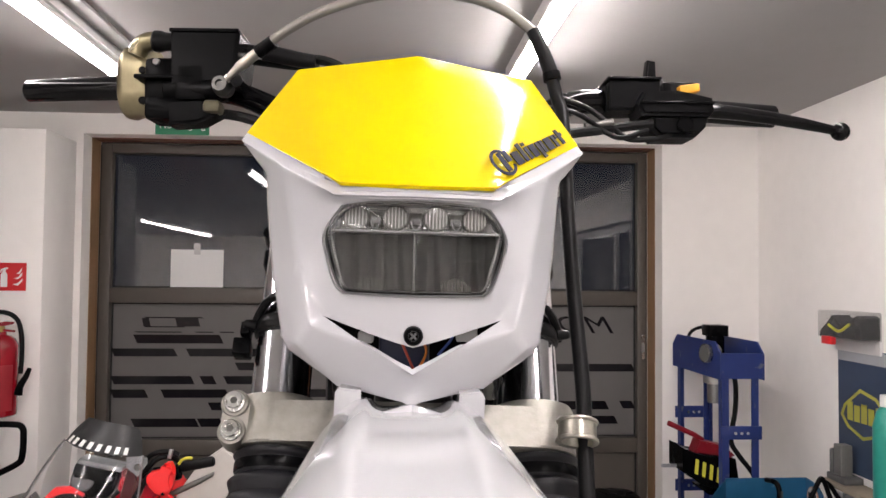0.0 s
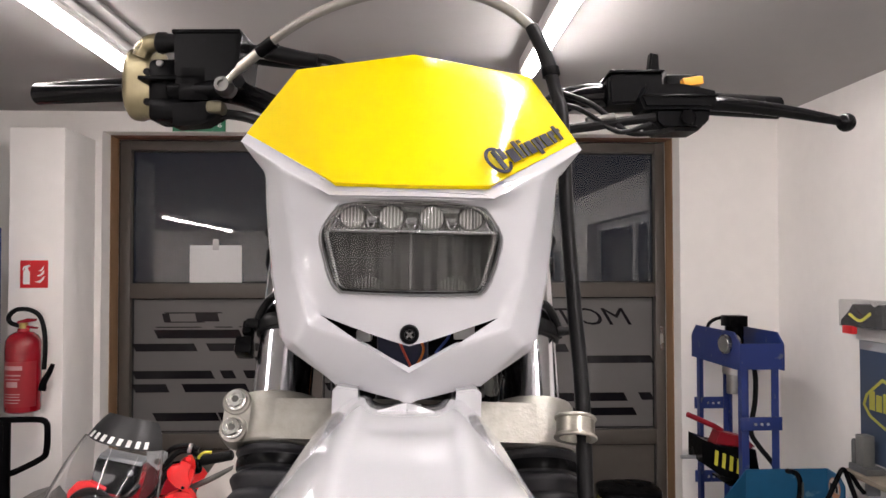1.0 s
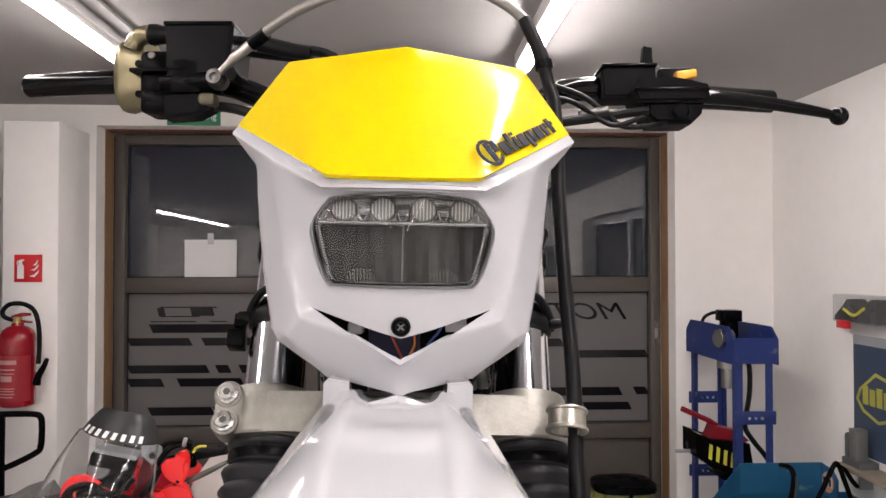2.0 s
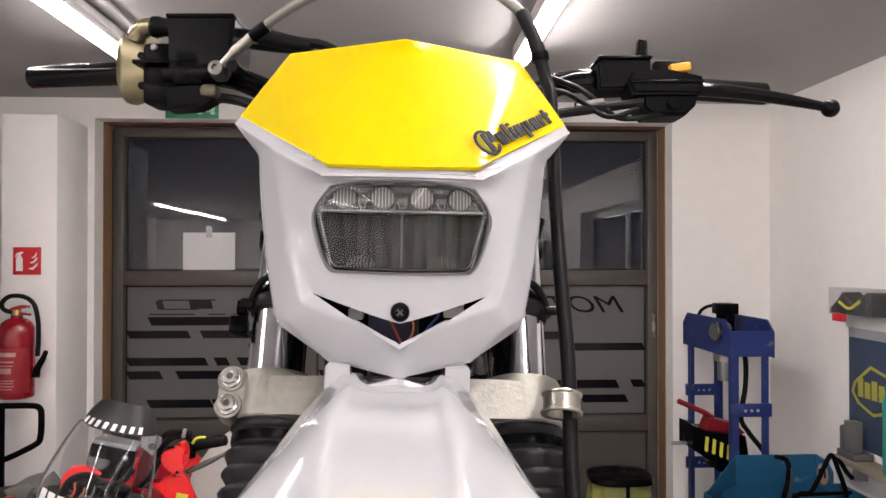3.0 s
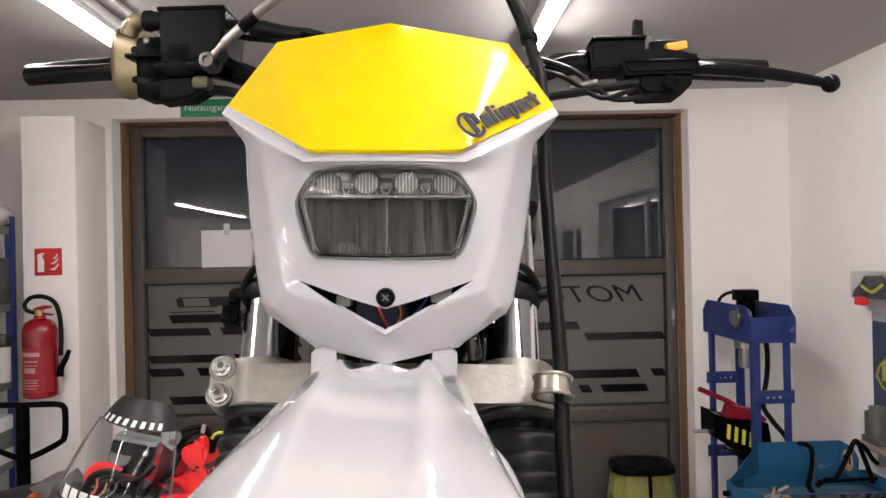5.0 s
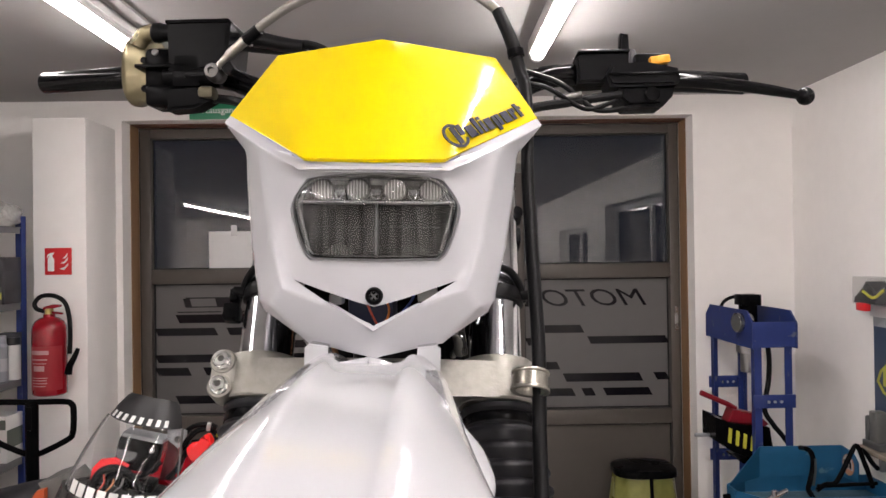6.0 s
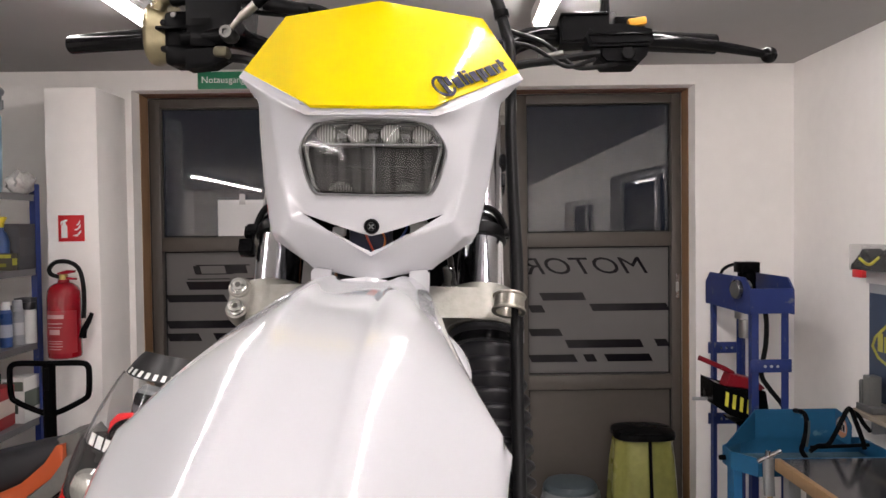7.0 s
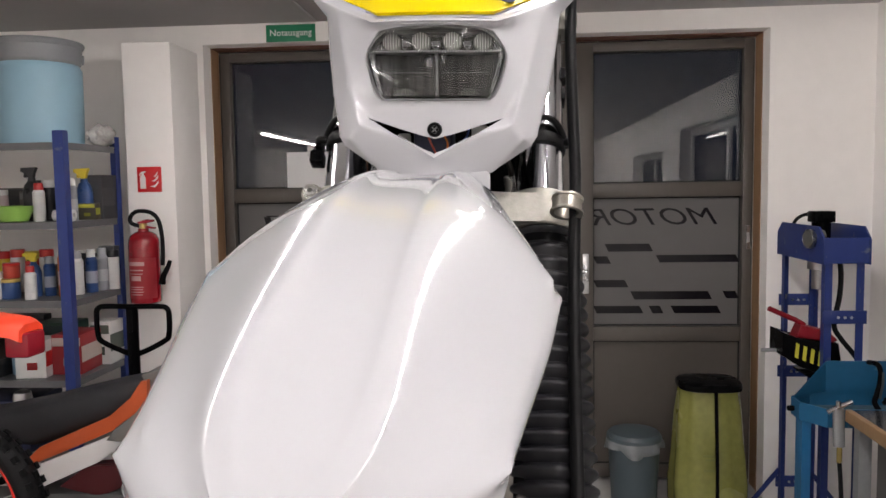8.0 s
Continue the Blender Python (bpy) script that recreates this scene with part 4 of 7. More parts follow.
# switch and brake master cylinder
mc = bp("brake_master_cylinder", prism(bmesh.new(), [(-0.2280, 0.2700), (-0.1890, 0.2705), (-0.1700, 0.2790), (-0.1655, 0.3190), (-0.1690, 0.3225), (-0.2290, 0.3225)], 0.155, 0.225, bevel=0.003), BLACK_PAINT, label="black brake reservoir")
bp("reservoir_cap", boxm(-0.2300, -0.1660, 0.1535, 0.227, 0.3200, 0.3236, bevel=0.0012), BLACK_PLASTIC, mc)
bp("cylinder_body", rod(bmesh.new(), (-0.236, 0.170, 0.270), (-0.176, 0.160, 0.268), 0.0110, chamfer=0.002), BLACK_PAINT, mc)
bp("bar_mount", boxm(-0.225, -0.195, 0.155, 0.205, 0.257, 0.292, bevel=0.004), BLACK_PAINT, mc)
sw = bp("kill_switch", boxm(-0.257, -0.222, 0.165, 0.222, 0.252, 0.300, bevel=0.006), BLACK_PLASTIC, label="black switch housing")
bp("switch_screw", rod(bmesh.new(), (-0.2445, 0.170, 0.2945), (-0.2445, 0.163, 0.2945), 0.0034, chamfer=0.0008), DULL, sw)
bp("switch_rib", boxm(-0.262, -0.206, 0.155, 0.20, 0.277, 0.281, bevel=0.001), BLACK_PLASTIC, sw)
bp("perch_under", boxm(-0.2545, -0.214, 0.160, 0.20, 0.2400, 0.262, bevel=0.005), BLACK_PLASTIC, sw)
bp("perch_arm", prism(bmesh.new(), [(-0.228, 0.2330), (-0.200, 0.2350), (-0.184, 0.2440), (-0.186, 0.2500), (-0.200, 0.2560), (-0.228, 0.2540)], 0.150, 0.180, bevel=0.003), BLACK_PLASTIC, sw)
bp("pivot_bracket", boxm(-0.196, -0.180, 0.145, 0.165, 0.244, 0.256, bevel=0.004), mat("dull_brass_bracket", (0.10, 0.09, 0.06), 0.45, 0.7, vary=0.2, scale=60), mc)
bp("hose_banjo", lathe(bmesh.new(), [(0, -0.008), (0.0085, -0.008), (0.0092, -0.004), (0.0092, 0.004), (0.0078, 0.006), (0.0072, 0.013), (0.0066, 0.015), (0.0035, 0.0153), (0.0032, 0.012), (0, 0.012)], 20, axis((-0.178, 0.150, 0.268), (-0.178, 0.135, 0.268))), DULL, mc, "zinc banjo bolt")
bp("hose_fitting", tube(bmesh.new(), [(-0.174, 0.140, 0.271), (-0.163, 0.137, 0.281), (-0.147, 0.133, 0.2925), (-0.141, 0.131, 0.297)], lambda u: 0.0034 if u < 0.35 else 0.0047, 12), GUIDE_ZINC, mc)
bp("lever_nut", rod(bmesh.new(), (-0.163, 0.150, 0.271), (-0.163, 0.138, 0.271), 0.0060, seg=6), BLACK_PAINT, mc)
hose = bp("brake_hose", tube(bmesh.new(), [(-0.142, 0.131, 0.296), (-0.120, 0.122, 0.309), (-0.088, 0.112, 0.3235), (-0.045, 0.102, 0.3345), (0.0, 0.095, 0.3375), (0.045, 0.094, 0.3325), (0.070, 0.091, 0.3225), (0.088, 0.087, 0.309), (0.0975, 0.083, 0.299)], 0.0044, 12), GREY_CABLE, label="grey braided brake hose arching over the plate")
bp("hose_ferrule", tube(bmesh.new(), [(-0.143, 0.132, 0.295), (-0.128, 0.126, 0.3035)], 0.0062, 12, smooth=False), BLACK_PLASTIC, hose)
bp("hose_sleeve", tube(bmesh.new(), [(0.0955, 0.0835, 0.302), (0.1034, 0.080, 0.283), (0.1075, 0.079, 0.272), (0.1105, 0.078, 0.262)], lambda u: 0.0056 + 0.0008 * u, 12), RUBBER, hose)
bp("shrink_sleeve", tube(bmesh.new(), [(0.1098, 0.078, 0.2655), (0.1110, 0.0775, 0.259)], 0.0074, 14, smooth=False), BLACK_PLASTIC, hose)
bp("lower_hose", tube(bmesh.new(), [(0.1090, 0.078, 0.267), (0.1146, 0.076, 0.244), (0.1178, 0.070, 0.2284), (0.1180, 0.056, 0.195), (0.1165, 0.037, 0.150), (0.1175, 0.014, 0.085), (0.1190, -0.008, 0.030), (0.1185, -0.022, -0.004), (0.1165, -0.045, -0.06), (0.1160, -0.085, -0.14), (0.1165, -0.125, -0.22), (0.118, -0.17, -0.32)], 0.0054, 14), RUBBER, hose, "black hose sleeve down the fork")
for pts, r in (([(-0.168, 0.19, 0.315), (-0.145, 0.19, 0.312), (-0.12, 0.19, 0.306), (-0.085, 0.18, 0.300), (-0.04, 0.16, 0.27)], 0.0048), ([(-0.170, 0.20, 0.306), (-0.13, 0.195, 0.300), (-0.09, 0.19, 0.294), (-0.03, 0.16, 0.26)], 0.0032),
               ([(-0.200, 0.165, 0.247), (-0.178, 0.165, 0.246), (-0.155, 0.155, 0.240), (-0.11, 0.12, 0.220), (-0.05, 0.08, 0.19)], 0.0048), ([(0.24, 0.165, 0.232), (0.215, 0.15, 0.225), (0.19, 0.145, 0.224), (0.175, 0.145, 0.235), (0.155, 0.15, 0.252), (0.12, 0.14, 0.262)], 0.0027),
               ([(0.215, 0.155, 0.240), (0.19, 0.15, 0.236), (0.16, 0.14, 0.230), (0.12, 0.12, 0.220), (0.06, 0.08, 0.19)], 0.0046), ([(0.21, 0.15, 0.233), (0.185, 0.14, 0.224), (0.17, 0.14, 0.228), (0.14, 0.135, 0.245), (0.10, 0.13, 0.25)], 0.0024)):
    bp("control_cable", tube(bmesh.new(), pts, r, 10), RUBBER)
bp("boot_sleeve", tube(bmesh.new(), [(-0.150, 0.190, 0.3125), (-0.118, 0.188, 0.305), (-0.098, 0.184, 0.3015)], lambda u: 0.0085 - 0.002 * u, 12), RUBBER)
bp("cable_tip", rod(bmesh.new(), (0.150, 0.140, 0.2335), (0.176, 0.142, 0.2385), 0.0034), DULL)
# clutch side
cl = bp("clutch_perch", prism(bmesh.new(), [(0.205, 0.247), (0.268, 0.247), (0.272, 0.252), (0.270, 0.264), (0.240, 0.2705), (0.207, 0.2695), (0.201, 0.258)], 0.150, 0.195, bevel=0.003), BLACK_PLASTIC, label="black clutch perch with switch block")
bp("perch_rib", boxm(0.203, 0.271, 0.1475, 0.152, 0.2575, 0.2600, bevel=0.0008), BLACK_GLOSS, cl)
bp("switch_block", prism(bmesh.new(), [(0.222, 0.228), (0.256, 0.228), (0.266, 0.238), (0.268, 0.249), (0.215, 0.249), (0.214, 0.236)], 0.155, 0.200, bevel=0.004), BLACK_PLASTIC, cl)
bp("switch_knob", rod(bmesh.new(), (0.245, 0.157, 0.239), (0.245, 0.150, 0.239), 0.0075, chamfer=0.0015), BLACK_GLOSS, cl)
rs = bp("clutch_reservoir", prism(bmesh.new(), [(0.176, 0.254), (0.226, 0.256), (0.226, 0.2835), (0.180, 0.2835), (0.175, 0.279)], 0.165, 0.208, bevel=0.0025), BLACK_PLASTIC, label="black box on the bar")
bp("lid", boxm(0.176, 0.227, 0.163, 0.210, 0.2835, 0.2862, bevel=0.001), BLACK_GLOSS, rs)
bp("mirror_post", prism(bmesh.new(), [(0.2245, 0.280), (0.2385, 0.280), (0.2365, 0.316), (0.2285, 0.3175)], 0.218, 0.232, bevel=0.002), BLACK_PLASTIC, label="black stub")
bp("post_brace", prism(bmesh.new(), [(0.236, 0.276), (0.246, 0.274), (0.243, 0.299), (0.237, 0.300)], 0.214, 0.228, bevel=0.002), DARK_GREY)
sb = bp("light_switch", boxm(0.240, 0.274, 0.205, 0.235, 0.262, 0.2925, bevel=0.003), BLACK_PLASTIC, label="black light switch")
bp("orange_button", boxm(-0.0100, 0.0100, -0.01, 0.01, -0.0042, 0.0042, bevel=0.0012, m=pose(0.2640, 0.206, 0.2835, 0, -8)), AMBER, sb, "orange push button")
lv = bp("clutch_lever", loft(bmesh.new(), [[Vector((x, y + a, z + b)) for a, b in oval(w, h, 14)] for x, y, z, w, h in ((0.262, 0.168, 0.2555, 0.008, 0.0070), (0.280, 0.166, 0.2545, 0.008, 0.0068), (0.305, 0.166, 0.2520, 0.0075, 0.0064), (0.335, 0.166, 0.2480, 0.007, 0.0060), (0.360, 0.165, 0.2435, 0.0065, 0.0054), (0.380, 0.163, 0.2390, 0.006, 0.0046), (0.389, 0.1622, 0.2368, 0.0055, 0.0042))]), BLACK_GLOSS, label="black ball-end clutch lever")
bp("lever_ball", lathe(bmesh.new(), [(0.0086 * math.sin(math.pi * i / 12), -0.0086 * math.cos(math.pi * i / 12)) for i in range(13)], 20, Matrix.Translation((0.3935, 0.162, 0.2358))), BLACK_GLOSS, lv)
# wheel, below the picture, on the lift
AX = FK @ Vector((0, -0.035, -0.515))
mw = Matrix.Translation((0, AX.y, -0.455)) @ pose(0, 0, 0, 0, 90)
wheel = bp("front_wheel", lathe(bmesh.new(), [(0.275, -0.022), (0.268, -0.02), (0.262, 0), (0.268, 0.02), (0.275, 0.022)], 48, mw), CAST)
tprof = [(0.275 + 0.035 + 0.035 * math.sin(a), 0.043 * math.cos(a)) for a in [math.pi * (-0.35 + 1.7 * i / 12) for i in range(13)]]
bp("tyre", lathe(bmesh.new(), tprof, 48, mw), RUBBER, wheel)
bp("hub", rod(bmesh.new(), (-0.07, AX.y, -0.455), (0.07, AX.y, -0.455), 0.04), CAST, wheel)
for i in range(16):
    a = math.tau * i / 16
    bp("spoke", rod(bmesh.new(), (0.02 * (-1) ** i, AX.y + 0.035 * math.cos(a), -0.455 + 0.035 * math.sin(a)), (0, AX.y + 0.27 * math.cos(a + 0.3), -0.455 + 0.27 * math.sin(a + 0.3)), 0.002, seg=6), STEEL, wheel)
# frame, engine and tank behind the steering head
bp("radiator_guard", boxm(-0.080, 0.080, 0.135, 0.175, -0.20, 0.075, bevel=0.008), BLACK_PLASTIC, label="black radiator guard behind the fork")
bp("frame_spine", tube(bmesh.new(), [(0, 0.10, 0.14), (0, 0.30, 0.10), (0, 0.62, 0.02), (0, 0.80, -0.16), (0, 0.78, -0.42), (0, 0.40, -0.50), (0, 0.14, -0.30), (0, 0.08, 0.02)], 0.021, 12), BLACK_PAINT)
bp("fuel_tank", loft(bmesh.new(), [[(a * k, y, zc + b * k) for a, b in oval(0.105, 0.085, 24, 2.6)] for y, zc, k in ((0.16, 0.09, 0.45), (0.21, 0.10, 0.9), (0.34, 0.10, 1.0), (0.47, 0.07, 0.8), (0.52, 0.06, 0.5))]), WHITE_GLOSS, label="white fuel tank", smooth=60)
bp("saddle", loft(bmesh.new(), [[(a * k, y, zc + b * 0.6) for a, b in oval(0.085, 0.06, 20, 3.0)] for y, zc, k in ((0.46, 0.10, 0.6), (0.56, 0.09, 0.9), (0.85, 0.09, 1.0), (1.10, 0.12, 0.95), (1.16, 0.13, 0.6))]), SEAT, label="black saddle", smooth=60)
bp("rear_fender", loft(bmesh.new(), [[(a * k, y, zc + b) for a, b in ((-0.08, -0.03), (-0.07, 0.0), (0, 0.012), (0.07, 0.0), (0.08, -0.03), (0.06, -0.032), (0, -0.004), (-0.06, -0.032))] for y, zc, k in ((1.00, 0.05, 1.0), (1.20, 0.09, 1.0), (1.40, 0.11, 0.8), (1.46, 0.11, 0.5))]), WHITE_GLOSS, label="white rear fender", smooth=50)
bp("engine_block", boxm(-0.10, 0.10, 0.28, 0.66, -0.50, -0.12, bevel=0.025), CAST, label="grey engine block")
for x in (-0.085, 0.085):
    bp("swing_arm", tube(bmesh.new(), [(x, 0.70, -0.42), (x, 0.95, -0.44), (x, 1.24, -0.46)], 0.020, 10), CAST)
mr = Matrix.Translation((0, 1.24, -0.465)) @ pose(0, 0, 0, 0, 90)
rear = bp("rear_wheel", lathe(bmesh.new(), [(0.245, -0.025), (0.238, -0.02), (0.232, 0), (0.238, 0.02), (0.245, 0.025)], 48, mr), CAST)
bp("tyre", lathe(bmesh.new(), [(0.245 + 0.040 + 0.040 * math.sin(a), 0.055 * math.cos(a)) for a in [math.pi * (-0.35 + 1.7 * i / 12) for i in range(13)]], 48, mr), RUBBER, rear)
bp("hub", rod(bmesh.new(), (-0.07, 1.24, -0.465), (0.07, 1.24, -0.465), 0.045), CAST, rear)
for i in range(16):
    a = math.tau * i / 16
    bp("spoke", rod(bmesh.new(), (0.02 * (-1) ** i, 1.24 + 0.04 * math.cos(a), -0.465 + 0.04 * math.sin(a)), (0, 1.24 + 0.24 * math.cos(a + 0.3), -0.465 + 0.24 * math.sin(a + 0.3)), 0.002, seg=6), STEEL, rear)
# cables and hoses beside the steering head
for pts, r, w in (([(-0.058, 0.06, 0.07), (-0.062, 0.07, 0.02), (-0.055, 0.09, -0.05)], 0.0045, RUBBER), ([(0.056, 0.05, 0.08), (0.064, 0.06, 0.03), (0.060, 0.08, -0.03)], 0.0045, RUBBER),
                  ([(0.066, 0.055, 0.075), (0.072, 0.065, 0.045), (0.062, 0.075, 0.02)], 0.0022, mat("green_yellow_wire", (0.30, 0.34, 0.03), 0.4, vary=0.05)), ([(0.050, 0.05, 0.05), (0.060, 0.055, 0.025), (0.052, 0.07, 0.0)], 0.0030, DULL),
                  ([(-0.050, 0.05, 0.06), (-0.056, 0.06, 0.03), (-0.048, 0.07, 0.0)], 0.0024, mat("copper_brown_wire", (0.3, 0.12, 0.05), 0.4))):
    bp("head_cable", tube(bmesh.new(), pts, r, 8), w)
bp("cable_joint", rod(bmesh.new(), (0.058, 0.045, 0.022), (0.060, 0.050, 0.004), 0.0055, chamfer=0.001), ZINC)
lift = thing("lift_table", "dark steel motorcycle lift table", "lift table", pose(0.30, 0.95, 0))
part("platform", boxm(-0.32, 0.32, -1.0, 1.1, 0.95, 0.995, bevel=0.006), DARK_GREY, lift)
part("base_frame", boxm(-0.30, 0.30, -0.8, 0.9, 0.0, 0.06, bevel=0.006), DARK_GREY, lift)
for x in (-0.25, 0.25):
    part("scissor_arm", boxm(-0.02, 0.02, -0.62, 0.62, -0.03, 0.03, m=Matrix.Translation((x, 0.0, 0.505)) @ pose(0, 0, 0, 45)), DARK_GREY, lift)
    part("scissor_arm", boxm(-0.02, 0.02, -0.62, 0.62, -0.03, 0.03, m=Matrix.Translation((x * 0.8, 0.0, 0.505)) @ pose(0, 0, 0, -45)), DARK_GREY, lift)

# ---- signs and fire extinguisher ----
sign = thing("exit_sign", "green sign with the white word Notausgang", "sign", pose(-0.838, Y_F - 0.006, 2.66))
part("board", boxm(-0.144, 0.144, 0, 0.006, 0, 0.097, bevel=0.001), GREEN_SIGN, sign)
lettering("word", "Notausgang", 0.052, pose(0, -0.001, 0.050), WHITE_PRINT, sign, wide=1.0)

fs = thing("fire_sign", "red square sign with white extinguisher and flame pictograms", "sign", pose(-1.5375, 4.066, 1.812))
part("board", boxm(-0.0675, 0.0675, 0, 0.004, 0, 0.136, bevel=0.001), RED_SIGN, fs)
bm = prism(bmesh.new(), [(-0.052, 0.018), (-0.020, 0.018), (-0.020, 0.078), (-0.028, 0.092), (-0.030, 0.100), (-0.018, 0.108), (-0.020, 0.114), (-0.034, 0.112), (-0.052, 0.104), (-0.056, 0.088), (-0.050, 0.086), (-0.048, 0.098), (-0.043, 0.098), (-0.045, 0.090), (-0.052, 0.078)], -0.001, 0.0)
part("extinguisher_pictogram", bm, WHITE_PRINT, fs, smooth=0)
for q in ([(0.006, 0.030), (0.030, 0.038), (0.052, 0.060), (0.050, 0.046), (0.030, 0.024)], [(0.012, 0.060), (0.030, 0.066), (0.050, 0.090), (0.048, 0.072), (0.030, 0.056)], [(0.022, 0.084), (0.034, 0.090), (0.048, 0.112), (0.046, 0.096), (0.036, 0.082)]):
    part("flame_pictogram", prism(bmesh.new(), q, -0.001, 0.0), WHITE_PRINT, fs, smooth=0)

ex = thing("fire_extinguisher", "red fire extinguisher hung on the white pier", "fire extinguisher", pose(-1.540, 3.975, 1.222))
part("cylinder", lathe(bmesh.new(), [(0, 0.0), (0.068, 0.0), (0.078, 0.006), (0.080, 0.02), (0.080, 0.318), (0.077, 0.340), (0.066, 0.362), (0.045, 0.378), (0.028, 0.384), (0.026, 0.398), (0, 0.398)], 36), RED_PAINT, ex)
lab = part("label", lathe(bmesh.new(), [(0.0806, 0.03), (0.0808, 0.03), (0.0808, 0.245), (0.0806, 0.245)], 20, pose(0, 0, 0, 0, 0, 200), arc=140), mat("pale_red_label", (0.30, 0.016, 0.024), 0.4, vary=0.05), ex, "label with pale print")
for z0, h, w in ((0.205, 0.020, 70), (0.178, 0.006, 60), (0.160, 0.004, 55), (0.125, 0.026, 42), (0.090, 0.004, 60), (0.078, 0.004, 56), (0.064, 0.004, 60), (0.050, 0.004, 50)):
    part("print_bar", lathe(bmesh.new(), [(0.0812, z0), (0.0814, z0), (0.0814, z0 + h), (0.0812, z0 + h)], 10, pose(0, 0, 0, 0, 0, 258 - w / 2), arc=w), mat("pale_print", (0.50, 0.30, 0.30), 0.5, vary=0.05), lab)
part("valve", rod(bmesh.new(), (0, 0, 0.39), (0, 0, 0.425), 0.020, chamfer=0.003), mat("brass", (0.5, 0.38, 0.14), 0.3, 1.0, vary=0.08, scale=30), ex)
part("lever", prism(bmesh.new(), [(-0.02, 0.418), (0.055, 0.432), (0.060, 0.444), (0.02, 0.446), (-0.028, 0.432)], -0.012, 0.012, bevel=0.002), RED_PAINT, ex)
part("carry_handle", prism(bmesh.new(), [(-0.01, 0.402), (0.064, 0.395), (0.066, 0.404), (-0.01, 0.416)], -0.010, 0.010, bevel=0.002), RED_PAINT, ex)
part("hose", tube(bmesh.new(), [(-0.02, 0, 0.41), (-0.062, 0.0, 0.425), (-0.070, 0.0, 0.455), (-0.035, 0.0, 0.487), (0.030, 0, 0.486), (0.078, 0, 0.452), (0.098, 0, 0.38), (0.102, 0, 0.29), (0.098, 0, 0.20)], 0.011, 12), RUBBER, ex)
part("nozzle", tube(bmesh.new(), [(0.092, -0.005, 0.10), (0.100, -0.005, 0.14), (0.125, -0.005, 0.185), (0.142, -0.005, 0.225)], lambda u: 0.019 - 0.009 * u, 12), BLACK_PLASTIC, ex)
part("wall_bracket", boxm(-0.03, 0.03, 0.06, 0.094, 0.24, 0.30), BLACK_PAINT, ex)

# ---- pallet truck handle ----
pt = thing("pallet_truck", "black pallet truck with a looped steering handle", "pallet truck", pose(-1.345, 3.42, 0))
part("handle_loop", tube(bmesh.new(), [(-0.02, 0, 1.285), (-0.13, 0, 1.287), (-0.165, 0, 1.275), (-0.172, 0, 1.24), (-0.168, 0, 1.15), (-0.145, 0, 1.118), (-0.05, 0, 1.075), (0, 0, 1.062), (0.05, 0, 1.075), (0.150, 0, 1.125), (0.172, 0, 1.155), (0.176, 0, 1.24), (0.168, 0, 1.275), (0.13, 0, 1.286), (-0.02, 0, 1.285)], 0.0125, 12), BLACK_PLASTIC, pt, "black plastic handle loop")
part("drawbar", tube(bmesh.new(), [(0, 0, 1.285), (0, 0.0, 0.9), (0, 0.03, 0.35)], 0.027, 14, n=2), BLACK_PAINT, pt)
part("trigger", boxm(-0.012, 0.012, -0.03, -0.02, 1.17, 1.27, bevel=0.003), BLACK_PLASTIC, pt)
part("pump", rod(bmesh.new(), (0, 0.06, 0.10), (0, 0.06, 0.42), 0.05, chamfer=0.008), RED_PAINT, pt)
for x in (-0.08, 0.08):
    part("steer_wheel", rod(bmesh.new(), (x - 0.025, 0.06, 0.085), (x + 0.025, 0.06, 0.085), 0.085, chamfer=0.01, seg=24), BLACK_PLASTIC, pt)
part("fork_frame", boxm(-0.27, 0.27, 0.14, 0.22, 0.08, 0.30, bevel=0.01), RED_PAINT, pt)
for x in (-0.19, 0.19):
    part("fork_blade", boxm(x - 0.08, x + 0.08, 0.22, 0.55, 0.03, 0.085, bevel=0.01), RED_PAINT, pt)

# ---- rack with drum, cans and boxes ----
RX0, RX1, RY0, RY1 = -2.72, -1.70, 3.53, 4.07
SHELF_Z = [0.16, 0.53, 0.905, 1.295, 1.675, 2.055]
rack = thing("storage_rack", "blue steel rack with grey shelves, full of cans", "shelf rack", pose(RX1, RY0, 0))
for x, y, sx, sy in ((0, 0, -1, 1), (0, RY1 - RY0, -1, -1), (RX0 - RX1, 0, 1, 1), (RX0 - RX1, RY1 - RY0, 1, -1)):
    bm = bmesh.new()
    box(bm, *sorted((x, x + sx * 0.052)), *sorted((y, y + sy * 0.003)), 0, 2.11)
    box(bm, *sorted((x, x + sx * 0.003)), *sorted((y + sy * 0.003, y + sy * 0.045)), 0, 2.11)
    part("post", bm, RACK_BLUE, rack, smooth=0)
for z in SHELF_Z:
    bm = bmesh.new()
    box(bm, RX0 - RX1 + 0.004, -0.004, 0.004, RY1 - RY0 - 0.004, z - 0.004, z)
    box(bm, RX0 - RX1 + 0.054, -0.054, 0.0045, 0.007, z - 0.034, z - 0.004)
    box(bm, -0.0075, -0.0045, 0.05, RY1 - RY0 - 0.05, z - 0.034, z - 0.004)
    part("shelf_board", bm, SHELF_STEEL, rack, smooth=0)


